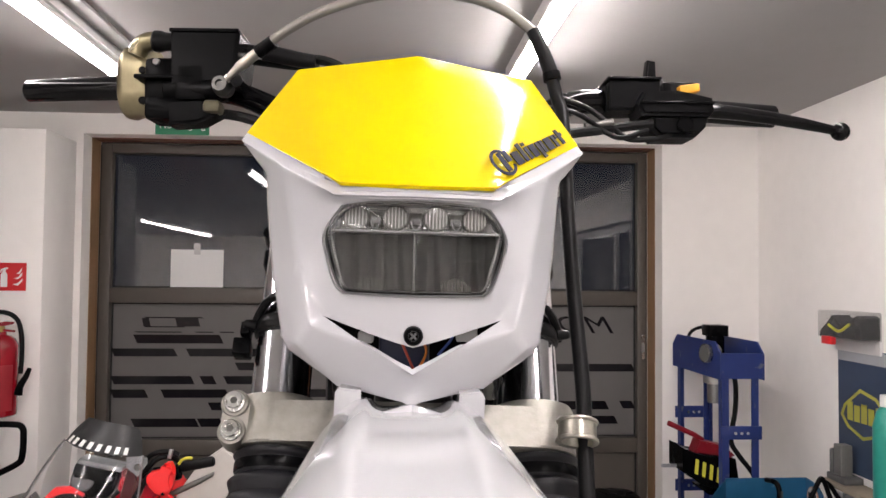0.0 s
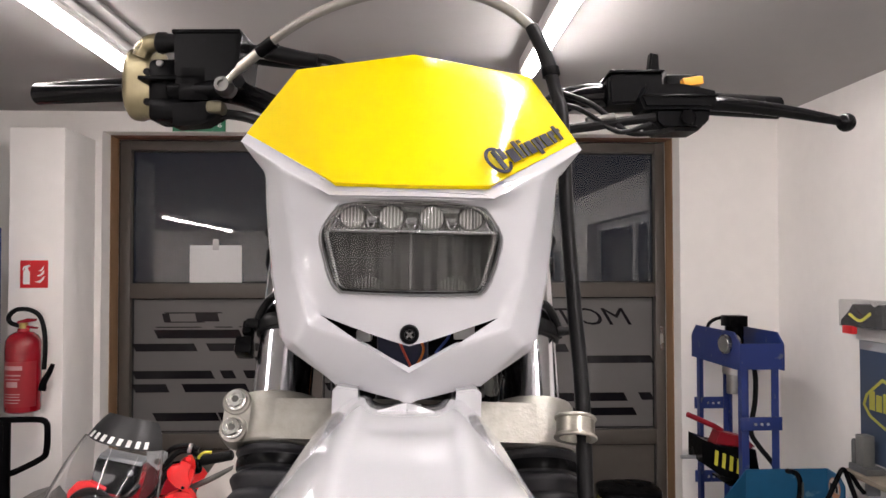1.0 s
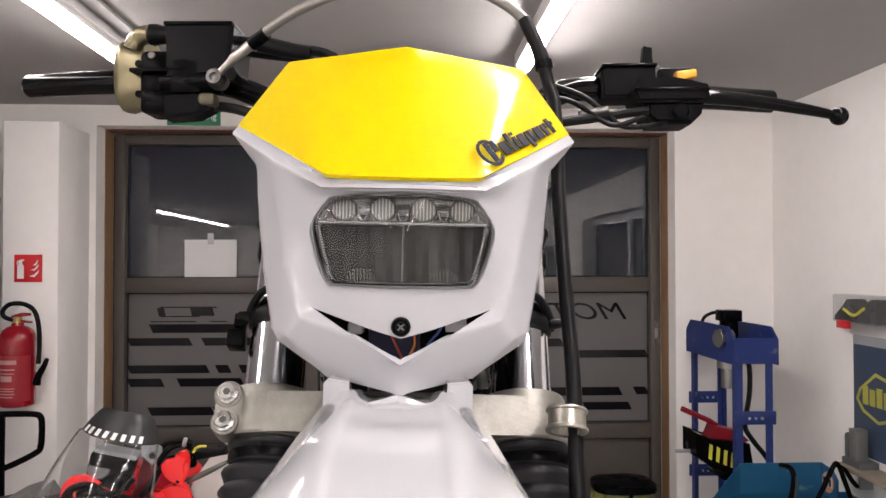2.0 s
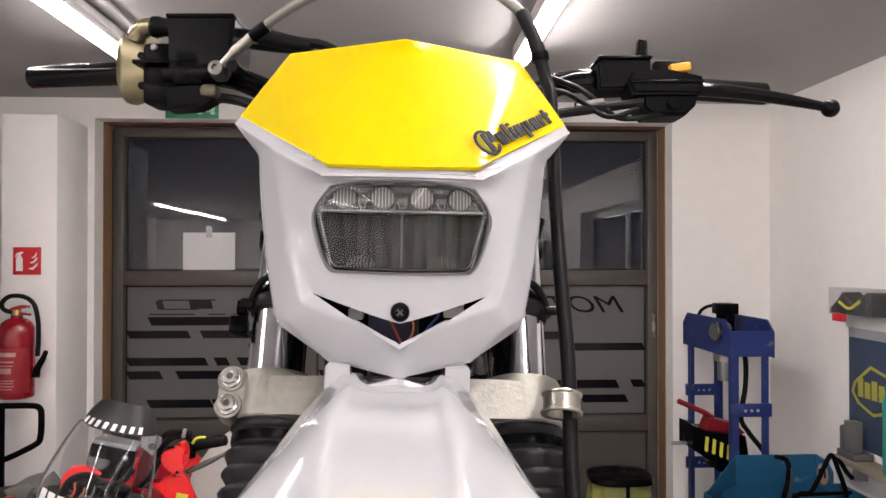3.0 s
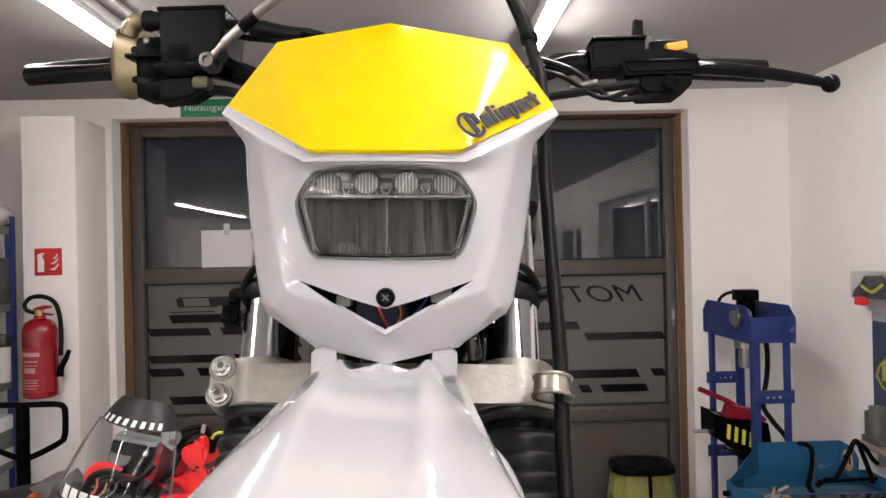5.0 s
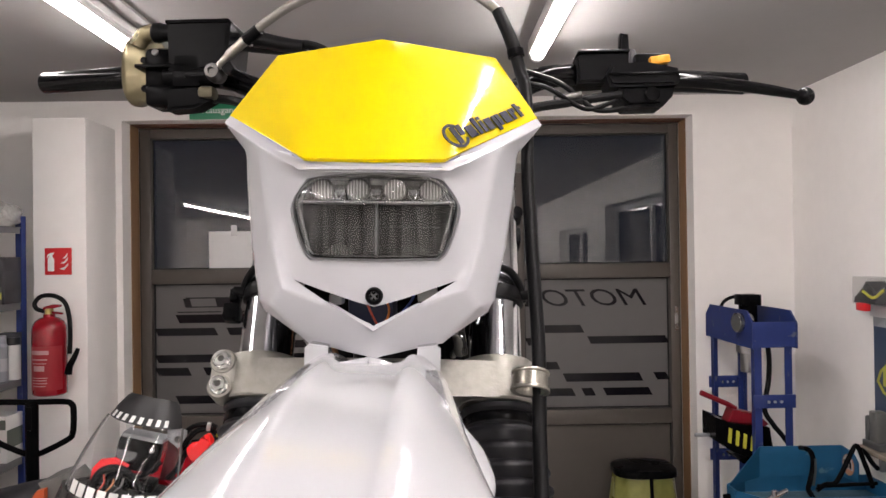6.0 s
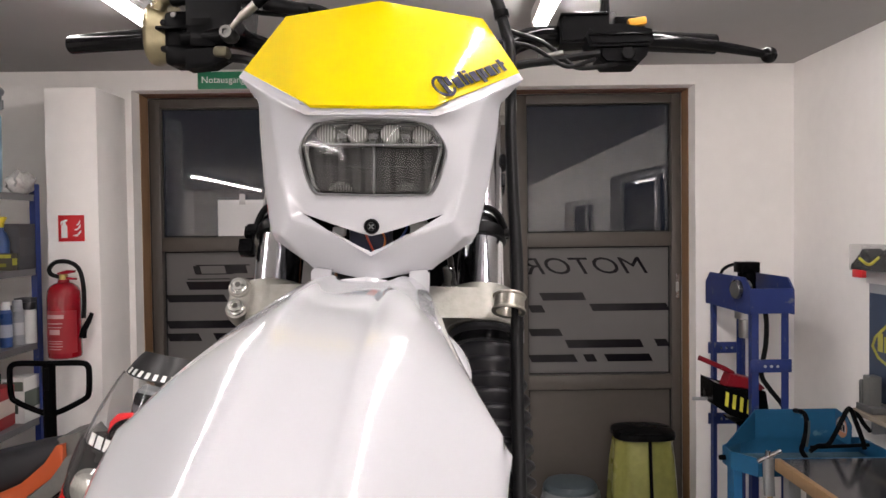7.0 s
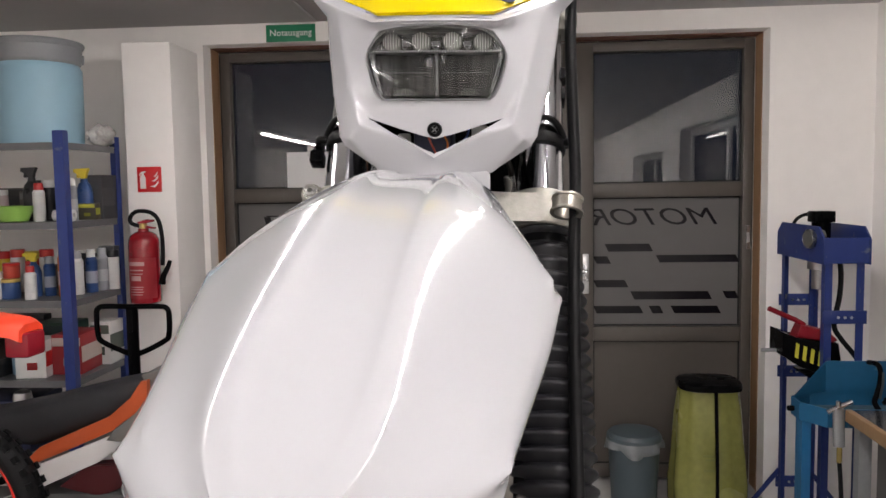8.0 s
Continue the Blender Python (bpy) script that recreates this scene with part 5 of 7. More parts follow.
def drum():
    d = thing("storage_drum", "pale blue plastic drum with a grey clamped lid", "drum", pose(-1.985, 3.83, SHELF_Z[5]))
    part("body", lathe(bmesh.new(), [(0, 0), (0.185, 0), (0.198, 0.008), (0.200, 0.03), (0.204, 0.20), (0.204, 0.38), (0.196, 0.400), (0.190, 0.41), (0, 0.41)], 40), DRUM_BLUE, d)
    part("lid", lathe(bmesh.new(), [(0.191, 0.405), (0.197, 0.412), (0.205, 0.425), (0.207, 0.49), (0.216, 0.498), (0.220, 0.510), (0.216, 0.520), (0.200, 0.524), (0.185, 0.516), (0, 0.516)], 40), GREY_PLASTIC, d)
    for a in (215, 250, 300):
        part("lid_clip", boxm(-0.02, 0.02, 0.203, 0.214, 0.425, 0.470, bevel=0.003, m=pose(0, 0, 0, 0, 0, a + 90)), GREY_PLASTIC, d)


drum()


def paint(c, rough=0.35):
    k = "can_colour_%d_%d_%d" % tuple(round(v * 100) for v in c)
    return mat(k, c, rough, vary=0.06, scale=25)


def can(x, y, z, r, h, c, cap, label, neck=0.75):
    """A spray can: straight body, rolled rim, domed shoulder and a cap."""
    t = thing("spray_can", label, "spray can", pose(x, y, z), "cans on the rack")
    b = part("body", lathe(bmesh.new(), [(0, 0), (r * 0.94, 0), (r, 0.004), (r, h * 0.74), (r * 1.02, h * 0.75), (r * 0.97, h * 0.765), (r * neck, h * 0.82), (0, h * 0.82)], 18), paint(c), t)
    part("cap", lathe(bmesh.new(), [(r * neck, h * 0.80), (r * neck, h * 0.97), (r * neck * 0.88, h), (0, h)], 18), paint(cap), t)
    part("label_band", lathe(bmesh.new(), [(r * 1.006, h * 0.22), (r * 1.012, h * 0.22), (r * 1.012, h * 0.5), (r * 1.006, h * 0.5)], 18), paint(tuple(min(1, 0.5 * v + 0.3) for v in c)), b)
    return t


def trigger_bottle(x, y, z, r, h, c, top, label):
    t = thing("trigger_bottle", label, "spray bottle", pose(x, y, z), "bottles on the rack")
    part("body", loft(bmesh.new(), [[Vector((a * k, b * k * 0.75, zz)) for a, b in oval(r, r, 20, 2.6)] for zz, k in ((0, 0.95), (0.006, 1.0), (h * 0.55, 1.0), (h * 0.68, 0.75), (h * 0.74, 0.42), (h * 0.8, 0.4))]), paint(c), t)
    part("trigger_head", prism(bmesh.new(), [(-0.012, h * 0.8), (0.012, h * 0.8), (0.016, h * 0.9), (0.03, h * 0.98), (0.026, h), (-0.05, h * 0.99), (-0.052, h * 0.92), (-0.03, h * 0.9), (-0.036, h * 0.82), (-0.03, h * 0.81), (-0.02, h * 0.88)], -0.012, 0.012, bevel=0.002), paint(top), t)
    return t


def jar(x, y, z, r, h, c, lid, label):
    t = thing("jar", label, "jar", pose(x, y, z), "jars on the rack")
    part("body", lathe(bmesh.new(), [(0, 0), (r * 0.95, 0), (r, 0.004), (r, h * 0.78), (r * 0.92, h * 0.84), (0, h * 0.84)], 20), paint(c), t)
    part("lid", lathe(bmesh.new(), [(r * 0.98, h * 0.82), (r * 1.0, h * 0.84), (r * 1.0, h * 0.98), (r * 0.95, h), (0, h)], 20), paint(lid), t)
    return t


def carton(x, y, z, w, d, h, c, stripe, label, turn=0):
    t = thing("carton", label, "box", pose(x, y, z, 0, 0, turn), "boxes on the rack")
    part("box", boxm(-w / 2, w / 2, -d / 2, d / 2, 0, h, bevel=0.002), paint(c, 0.6), t)
    part("print_band", boxm(-w / 2 + 0.004, w / 2 - 0.004, -d / 2 - 0.001, -d / 2, h * 0.72, h * 0.93), paint(stripe, 0.6), t)
    part("print_spot", boxm(-w * 0.12, w * 0.22, -d / 2 - 0.001, -d / 2, h * 0.22, h * 0.42), paint(tuple(0.5 * v for v in stripe), 0.6), t)
    part("side_band", boxm(w / 2, w / 2 + 0.001, -d / 2 + 0.004, d / 2 - 0.004, h * 0.30, h * 0.70), paint(stripe, 0.6), t)
    return t


NAVY, RED, WHITE, YEL, BLK, SILV, GRN, ORG = (0.03, 0.07, 0.2), (0.5, 0.02, 0.02), (0.68, 0.68, 0.66), (0.65, 0.5, 0.03), (0.02, 0.02, 0.022), (0.3, 0.31, 0.33), (0.2, 0.36, 0.06), (0.55, 0.16, 0.02)
z = SHELF_Z[4]
trigger_bottle(-1.985, 3.72, z, 0.045, 0.27, BLK, BLK, "black spray bottle with a black trigger")
can(-1.915, 3.66, z, 0.029, 0.19, WHITE, RED, "white spray can with a red cap")
can(-1.83, 3.80, z, 0.031, 0.215, SILV, WHITE, "silver spray can with red and white print")
can(-1.84, 3.735, z, 0.030, 0.19, (0.45, 0.05, 0.04), WHITE, "red spray can with a white cap")
trigger_bottle(-1.79, 3.86, z, 0.040, 0.265, NAVY, YEL, "blue spray bottle with a yellow trigger")
carton(-1.765, 3.965, z, 0.115, 0.17, 0.23, (0.045, 0.045, 0.05), (0.05, 0.05, 0.055), "large dark grey carton")
carton(-1.765, 3.845, z, 0.10, 0.05, 0.085, (0.06, 0.055, 0.04), (0.4, 0.4, 0.05), "small dark carton with yellow print")
jar(-1.945, 3.80, z, 0.034, 0.205, BLK, WHITE, "black bottle with a white cap")
carton(-2.06, 3.97, z, 0.24, 0.12, 0.15, (0.12, 0.11, 0.10), (0.2, 0.2, 0.2), "grey-brown carton at the back")
part("roll", lathe(bmesh.new(), [(0.012, -0.05), (0.028, -0.05), (0.028, 0.05), (0.012, 0.05), (0.012, -0.05)], 20, pose(0, 0, 0.028, 0, 90)), WHITE_PLASTIC, thing("tape_roll", "white roll of tape lying on its side", "tape roll", pose(-1.80, 3.68, z)))
bw = thing("plastic_bowl", "light green plastic bowl", "bowl", pose(-2.02, 3.62, z))
part("bowl", lathe(bmesh.new(), [(0, 0), (0.05, 0), (0.062, 0.004), (0.088, 0.07), (0.092, 0.078), (0.088, 0.080), (0.058, 0.010), (0, 0.008)], 28), paint((0.28, 0.50, 0.10)), bw)
jar(-2.115, 3.66, z, 0.045, 0.075, (0.24, 0.42, 0.08), (0.2, 0.35, 0.08), "flat green plastic tub on the shelf")
jar(-2.215, 3.63, z, 0.042, 0.13, (0.55, 0.03, 0.02), RED, "red plastic tub on the shelf")
jar(-2.20, 3.78, z, 0.04, 0.16, (0.5, 0.4, 0.38), WHITE, "pale jar with a white lid")
jar(-2.08, 3.86, z, 0.038, 0.17, (0.45, 0.30, 0.28), (0.4, 0.42, 0.4), "cloudy jar with pink contents")
can(-2.30, 3.7, z, 0.03, 0.2, NAVY, RED, "navy spray can with a red cap")
z = SHELF_Z[3]
jar(-2.16, 3.61, z, 0.062, 0.135, WHITE, WHITE, "white plastic tub on the shelf")
jar(-2.075, 3.64, z, 0.045, 0.10, NAVY, (0.45, 0.33, 0.1), "navy tin with a gold lid")
jar(-2.08, 3.66, z + 0.1003, 0.040, 0.075, (0.4, 0.05, 0.03), RED, "red tin stacked on another tin")
trigger_bottle(-2.00, 3.72, z, 0.036, 0.22, NAVY, YEL, "blue bottle with a yellow cap")
can(-1.945, 3.60, z, 0.028, 0.165, WHITE, RED, "white and red spray can")
can(-1.93, 3.74, z, 0.028, 0.20, NAVY, SILV, "navy spray can with a silver cap")
can(-1.845, 3.72, z, 0.026, 0.255, ORG, YEL, "tall orange spray can with a yellow cap")
can(-1.805, 3.78, z, 0.030, 0.225, WHITE, SILV, "white spray can with a grey cap")
can(-1.775, 3.86, z, 0.030, 0.225, NAVY, WHITE, "blue spray can with a white cap")
can(-1.765, 3.95, z, 0.032, 0.225, SILV, SILV, "silver spray can with a silver cap")
jar(-1.735, 4.005, z, 0.034, 0.21, WHITE, BLK, "white bottle with a dark lid")
for i, (x, c, l) in enumerate(((-2.28, YEL, RED), (-2.20, WHITE, RED), (-2.12, RED, YEL), (-2.04, WHITE, RED), (-2.36, ORG, RED))):
    jar(x, 3.90, z, 0.036, 0.215 + 0.01 * (i % 2), c, l, ("yellow", "white", "red", "white", "orange")[i] + " bottle with a bright lid")
can(-2.30, 3.68, z, 0.03, 0.19, NAVY, YEL, "navy can with a yellow cap")
z = SHELF_Z[2]
carton(-1.965, 3.66, z, 0.15, 0.16, 0.185, WHITE, RED, "white carton with a red band", 6)
carton(-1.825, 3.78, z, 0.15, 0.24, 0.20, (0.33, 0.03, 0.035), (0.6, 0.5, 0.45), "dark red carton with a pale label", 4)
carton(-1.765, 3.965, z, 0.11, 0.15, 0.225, WHITE, (0.1, 0.12, 0.1), "white carton with a dark sprig print")
carton(-2.24, 3.66, z, 0.24, 0.2, 0.21, BLK, (0.03, 0.03, 0.03), "black plastic crate on the shelf")
jar(-2.075, 3.68, z, 0.036, 0.22, (0.18, 0.33, 0.45), (0.2, 0.35, 0.5), "pale blue bottle between two boxes")
carton(-1.99, 3.93, z, 0.2, 0.16, 0.23, (0.03, 0.07, 0.05), (0.03, 0.05, 0.05), "dark green carton on the shelf")
z = SHELF_Z[1]
carton(-2.15, 3.72, z, 0.35, 0.3, 0.26, (0.02, 0.025, 0.06), (0.03, 0.03, 0.08), "navy tool case on the shelf")
mt2 = thing("metal_flask", "small round steel tin on a case", "tin", pose(-2.02, 3.60, z + 0.2605))
part("tin", lathe(bmesh.new(), [(0, 0), (0.045, 0), (0.048, 0.01), (0.04, 0.04), (0.018, 0.05), (0, 0.05)], 24), STEEL, mt2)
jar(-1.86, 3.72, z, 0.06, 0.2, (0.02, 0.03, 0.06), BLK, "dark canister on the lowest shelf")
z = SHELF_Z[5]
bag = thing("clear_bag", "crumpled clear plastic bag with small parts", "plastic bag", pose(-1.735, 3.96, z))
bm = bmesh.new()
bmesh.ops.create_icosphere(bm, subdivisions=3, radius=1)
for v in bm.verts:
    k = 1 + 0.35 * noise.noise(v.co * 2.2)
    v.co = Vector((v.co.x * 0.05 * k, v.co.y * 0.10 * k, max(0.0, 0.055 + v.co.z * 0.06 * k)))
part("film", bm, mat("bag_film", (0.42, 0.41, 0.39), 0.25, vary=0.25, scale=12, bump=0.6, bump_scale=40), bag, smooth=60)
can(-2.26, 3.75, z, 0.06, 0.17, BLK, BLK, "black canister beside the drum")

for x, dz, w, h, c, lab in ((-1.90, 3, 0.20, 0.19, (0.05, 0.05, 0.055), "dark grey carton behind the cans"), (-2.10, 3, 0.18, 0.13, (0.16, 0.13, 0.10), "brown carton behind the bottles"), (-2.27, 4, 0.17, 0.17, (0.04, 0.045, 0.05), "dark carton behind the jars"),
                           (-1.92, 4, 0.13, 0.12, (0.10, 0.095, 0.09), "small grey carton behind the bottles"), (-2.24, 2, 0.22, 0.25, (0.03, 0.03, 0.035), "black carton behind the crate"),
                           (-2.09, 4, 0.15, 0.21, (0.035, 0.034, 0.036), "black carton at the back of the shelf"), (-1.79, 2, 0.10, 0.20, (0.10, 0.085, 0.06), "brown carton at the back of the shelf"), (-1.76, 3, 0.09, 0.23, (0.06, 0.06, 0.065), "tall grey carton at the back")):
    carton(x, 4.025, SHELF_Z[dz], w, 0.07, h, c, tuple(0.7 * v for v in c), lab)
# ---- bins by the door ----
pb = thing("pedal_bin", "slate-grey waste bin with a white liner", "waste bin", pose(1.085, 4.30, 0))
part("body", lathe(bmesh.new(), [(0, 0), (0.115, 0), (0.122, 0.006), (0.142, 0.38), (0.146, 0.385), (0.146, 0.395), (0, 0.395)], 32), BIN_GREY, pb)
part("lid", lathe(bmesh.new(), [(0.147, 0.398), (0.151, 0.402), (0.150, 0.420), (0.135, 0.440), (0.08, 0.452), (0, 0.455)], 32), BIN_GREY, pb)
bm = bmesh.new()
rings = []
for zz, rr, am in ((0.402, 0.152, 0.0), (0.385, 0.158, 0.006), (0.360, 0.157, 0.012), (0.345, 0.152, 0.02)):
    rings.append([((rr + am * math.sin(7 * a + zz * 40)) * math.cos(a), (rr + am * math.sin(7 * a + zz * 40)) * math.sin(a), zz - 0.02 * math.sin(3 * a) * (zz < 0.39)) for a in [math.tau * i / 48 for i in range(48)]])
loft(bm, rings, caps=False)
thicken(part("liner", bm, mat("liner_film", (0.17, 0.18, 0.19), 0.35, vary=0.1, scale=15, bump=0.4, bump_scale=60), pb, "crumpled white liner rim", smooth=60), 0.001)

ss = thing("sack_stand", "waste sack stand with a black lid and yellow sack", "sack stand", pose(1.478, 4.26, 0.0) @ Matrix.Diagonal((1, 1, 1.03, 1)))
part("lid", loft(bmesh.new(), [[(a * k, b * k * 0.9, zz) for a, b in oval(0.168, 0.168, 32, 3.2)] for zz, k in ((0.685, 0.95), (0.688, 1.0), (0.706, 1.0), (0.716, 0.98), (0.722, 0.93), (0.726, 0.6))]), BLACK_PLASTIC, ss, "black plastic lid")
rings = []
for zz, w in ((0.012, 0.180), (0.06, 0.200), (0.18, 0.202), (0.32, 0.190), (0.45, 0.178), (0.56, 0.172), (0.64, 0.160), (0.684, 0.155)):
    ring = []
    for i in range(64):
        a = math.tau * i / 64
        k = 1 + 0.035 * math.sin(9 * a + 3 * zz) + 0.03 * noise.noise(Vector((math.cos(a) * 3, math.sin(a) * 3, zz * 6)))
        ca, sa = math.cos(a), math.sin(a)
        ring.append((math.copysign(abs(ca) ** 0.8, ca) * w * k, math.copysign(abs(sa) ** 0.8, sa) * w * 0.85 * k, zz))
    rings.append(ring)
part("sack", loft(bmesh.new(), rings), SACK, ss, "half-full thin yellow sack", smooth=70)
for x, y in ((0.0, -0.185), (-0.15, 0.13), (0.15, 0.13)):
    part("leg", tube(bmesh.new(), [(x * 0.85, y * 0.85, 0.69), (x * 1.05, y * 1.08, 0.3), (x * 1.1, y * 1.12, 0.0)], 0.0095, 10, n=3), BLACK_PAINT, ss)
for i, (zz, w) in enumerate(((0.36, 0.08), (0.34, 0.06), (0.285, 0.07))):
    part("print_bar", boxm(-w / 2 - 0.03, w / 2 - 0.03, -0.187, -0.186, zz, zz + 0.012), mat("sack_print", (0.16, 0.17, 0.03), 0.5, vary=0.1), ss)

# ---- shop press ----
pr = thing("shop_press", "blue steel hydraulic shop press against the wall", "shop press", pose(1.96, 4.02, 0))
for x in (-0.072, 0.072):
    for y in (-0.285, 0.285):
        bm = bmesh.new()
        sx, sy = (1 if x < 0 else -1), (1 if y < 0 else -1)
        box(bm, x - 0.017, x + 0.017, *sorted((y, y + sy * 0.006)), 0.02, 1.44)
        box(bm, *sorted((x - sx * 0.017, x - sx * 0.011)), *sorted((y + sy * 0.006, y + sy * 0.04)), 0.02, 1.44)
        part("upright", bm, PRESS_BLUE, pr, smooth=0)
for x in (-0.103, 0.103):
    bm = prism(bmesh.new(), [(-0.31, 1.425), (0.31, 1.425), (0.31, 1.545), (0.245, 1.60), (-0.245, 1.60), (-0.31, 1.545)], -0.004, 0.004, pose(x, 0, 0, 0, 0, 90), 0.001)
    part("top_beam_plate", bm, PRESS_BLUE, pr)
for y in (-0.305, 0.297):
    part("beam_end", boxm(-0.0985, 0.0985, y, y + 0.008, 1.43, 1.55), PRESS_BLUE, pr)
part("beam_web", boxm(-0.098, 0.098, -0.29, 0.29, 1.428, 1.436), PRESS_BLUE, pr)
for y in (-0.295, 0.287):
    for z0 in (1.145, 0.75, 0.13):
        pl = part("cross_plate", boxm(-0.10, 0.10, y, y + 0.008, z0, z0 + 0.062, bevel=0.001), PRESS_BLUE, pr)
        for k in (-0.03, 0.0, 0.03):
            part("bolt", rod(bmesh.new(), (k, y - 0.001, z0 + 0.03), (k, y - 0.008, z0 + 0.03), 0.007, seg=6), ZINC, pl)
    part("foot", boxm(-0.26, 0.26, y - 0.02, y + 0.03, 0.0, 0.02, bevel=0.002), PRESS_BLUE, pr)
    for s in (-1, 1):
        part("brace", boxm(-0.012, 0.012, y + 0.0085, y + 0.016, 0, 0.27, m=Matrix.Translation((s * 0.245, 0, 0.012)) @ pose(0, 0, 0, 0, -s * 38)), PRESS_BLUE, pr)
part("ram_cylinder", lathe(bmesh.new(), [(0, 1.275), (0.034, 1.275), (0.036, 1.280), (0.036, 1.37), (0.056, 1.375), (0.056, 1.428), (0, 1.428)], 28, pose(-0.012, -0.02, 0)), mat("ram_steel", (0.5, 0.5, 0.49), 0.34, 1.0, vary=0.1, scale=40), pr, "bright steel ram")
part("jack_body", rod(bmesh.new(), (0, 0, 1.437), (0, 0, 1.66), 0.045, chamfer=0.004), BLACK_PAINT, pr, "black hydraulic cylinder")
part("cylinder_cap", boxm(-0.05, 0.05, -0.05, 0.05, 1.61, 1.665, bevel=0.004), BLACK_PLASTIC, pr)
ga = part("gauge", lathe(bmesh.new(), [(0, 0), (0.036, 0), (0.043, 0.004), (0.044, 0.010), (0.044, 0.058), (0.047, 0.062), (0.047, 0.074), (0.043, 0.078), (0.041, 0.072), (0, 0.072)], 36, axis((-0.060, -0.175, 1.540), (-0.150, -0.190, 1.538))), mat("gauge_case", (0.22, 0.22, 0.215), 0.24, 0.9, vary=0.2, scale=30), pr, "grey steel pressure gauge")
part("gauge_dial", rod(bmesh.new(), (-0.133, -0.1872, 1.5384), (-0.1345, -0.1875, 1.5384), 0.040, seg=32), mat("dial_grey", (0.10, 0.10, 0.095), 0.4, vary=0.1), ga)
part("gauge_stem", rod(bmesh.new(), (-0.09, -0.18, 1.540), (-0.03, -0.12, 1.53), 0.012), STEEL, ga)
part("pressure_hose", tube(bmesh.new(), [(0.0, 0.04, 1.63), (-0.02, 0.12, 1.645), (-0.06, 0.16, 1.62), (-0.09, 0.15, 1.57)], 0.009, 10), RUBBER, pr)
part("supply_hose", tube(bmesh.new(), [(0.03, -0.15, 1.44), (0.035, -0.16, 1.36), (0.03, -0.16, 1.25), (0.0, -0.18, 1.12), (0.03, -0.20, 1.05), (0.10, -0.22, 0.95), (0.15, -0.24, 0.80)], 0.012, 12), RUBBER, pr, "black hydraulic hose")
pump = thing("hydraulic_pump", "black pump box with yellow stripes and red lever, on the press", "hydraulic pump", pose(1.86, 3.86, 1.0))
part("guard_box", prism(bmesh.new(), [(-0.142, -0.03), (-0.142, 0.085), (-0.06, 0.05), (0.12, 0.03), (0.14, -0.10), (0.06, -0.13), (-0.06, -0.085)], -0.03, 0.16, bevel=0.003), BLACK_PAINT, pump)
for k in range(4):
    x = -0.085 + 0.036 * k
    zt = 0.034 - 0.014 * k
    part("yellow_stripe", prism(bmesh.new(), [(x, zt - 0.07), (x + 0.016, zt - 0.078), (x + 0.022, zt - 0.008), (x + 0.006, zt)], -0.032, -0.0305), mat("warning_yellow", (0.62, 0.58, 0.06), 0.45, vary=0.05), pump, smooth=0)
part("pump_body", prism(bmesh.new(), [(-0.07, 0.055), (-0.045, 0.115), (0.08, 0.085), (0.13, 0.04), (0.11, 0.03)], 0.0, 0.09, bevel=0.004), mat("dark_red_paint", (0.22, 0.006, 0.014), 0.35, vary=0.1, scale=20), pump, "red pump body")
part("lever", tube(bmesh.new(), [(-0.195, 0.02, 0.195), (-0.06, 0.03, 0.135), (-0.02, 0.035, 0.11)], 0.013, 12, smooth=False), mat("dark_red_paint", (0.22, 0.006, 0.014)), pump, "red pump lever")
part("axle", rod(bmesh.new(), (-0.215, 0.06, -0.02), (-0.10, 0.06, -0.02), 0.009, chamfer=0.001), STEEL, pump)
part("tray", boxm(-0.02, 0.16, -0.05, 0.17, -0.135, -0.127), BLACK_PAINT, pump)

# ---- parts washer ----
pw = thing("parts_washer", "blue steel parts washer basin on legs", "parts washer", pose(1.98, 3.50, 0))


def washer_ring(k, zz, d=0.0):
    return [(x * k, y * k + d, zz) for x, y in ((-0.315, -0.04), (-0.24, -0.155), (0.38, -0.155), (0.38, 0.165), (-0.20, 0.165), (-0.315, 0.06))]


bm = loft(bmesh.new(), [washer_ring(0.98, 0.765), washer_ring(1.0, 0.765), washer_ring(1.0, 0.845), washer_ring(0.975, 0.845), washer_ring(0.965, 0.775)], caps=False)
part("basin_rim", bm, WASH_BLUE, pw, smooth=20)
bm = loft(bmesh.new(), [washer_ring(0.965, 0.776), washer_ring(0.9, 0.770)], caps=True)
part("basin_floor", bm, mat("wet_basin_steel", (0.10, 0.16, 0.19), 0.25, vary=0.3, scale=6), pw)
part("back_splash", prism(bmesh.new(), [(-0.130, 0.846), (0.2495, 0.846), (0.2495, 0.985), (-0.120, 0.985), (-0.130, 0.982)], 0.150, 0.156), WASH_BLUE, pw)
for a, b in (((-0.312, 0.03), (-0.132, 0.152)),):
    bm = bmesh.new()
    v = [bm.verts.new(p) for p in ((a[0], a[1], 0.846), (b[0], b[1], 0.846), (b[0], b[1], 0.982), (a[0], a[1], 0.856))]
    bm.faces.new(v)
    thicken(part("side_splash", bm, WASH_BLUE, pw, smooth=0), 0.004)
part("end_splash", prism(bmesh.new(), [(0.012, 0.846), (0.1555, 0.846), (0.1555, 0.985), (0.055, 0.975), (0.012, 0.94)], -0.256, -0.250, pose(0, 0, 0, 0, 0, 90)), WASH_BLUE, pw)
for x, y in ((-0.285, -0.03), (0.36, -0.14), (0.36, 0.14), (-0.27, 0.05)):
    part("leg", boxm(x - 0.019, x + 0.019, y - 0.019, y + 0.019, 0, 0.764), mat("leg_blue", (0.014, 0.11, 0.25), 0.4, vary=0.08, scale=6), pw)
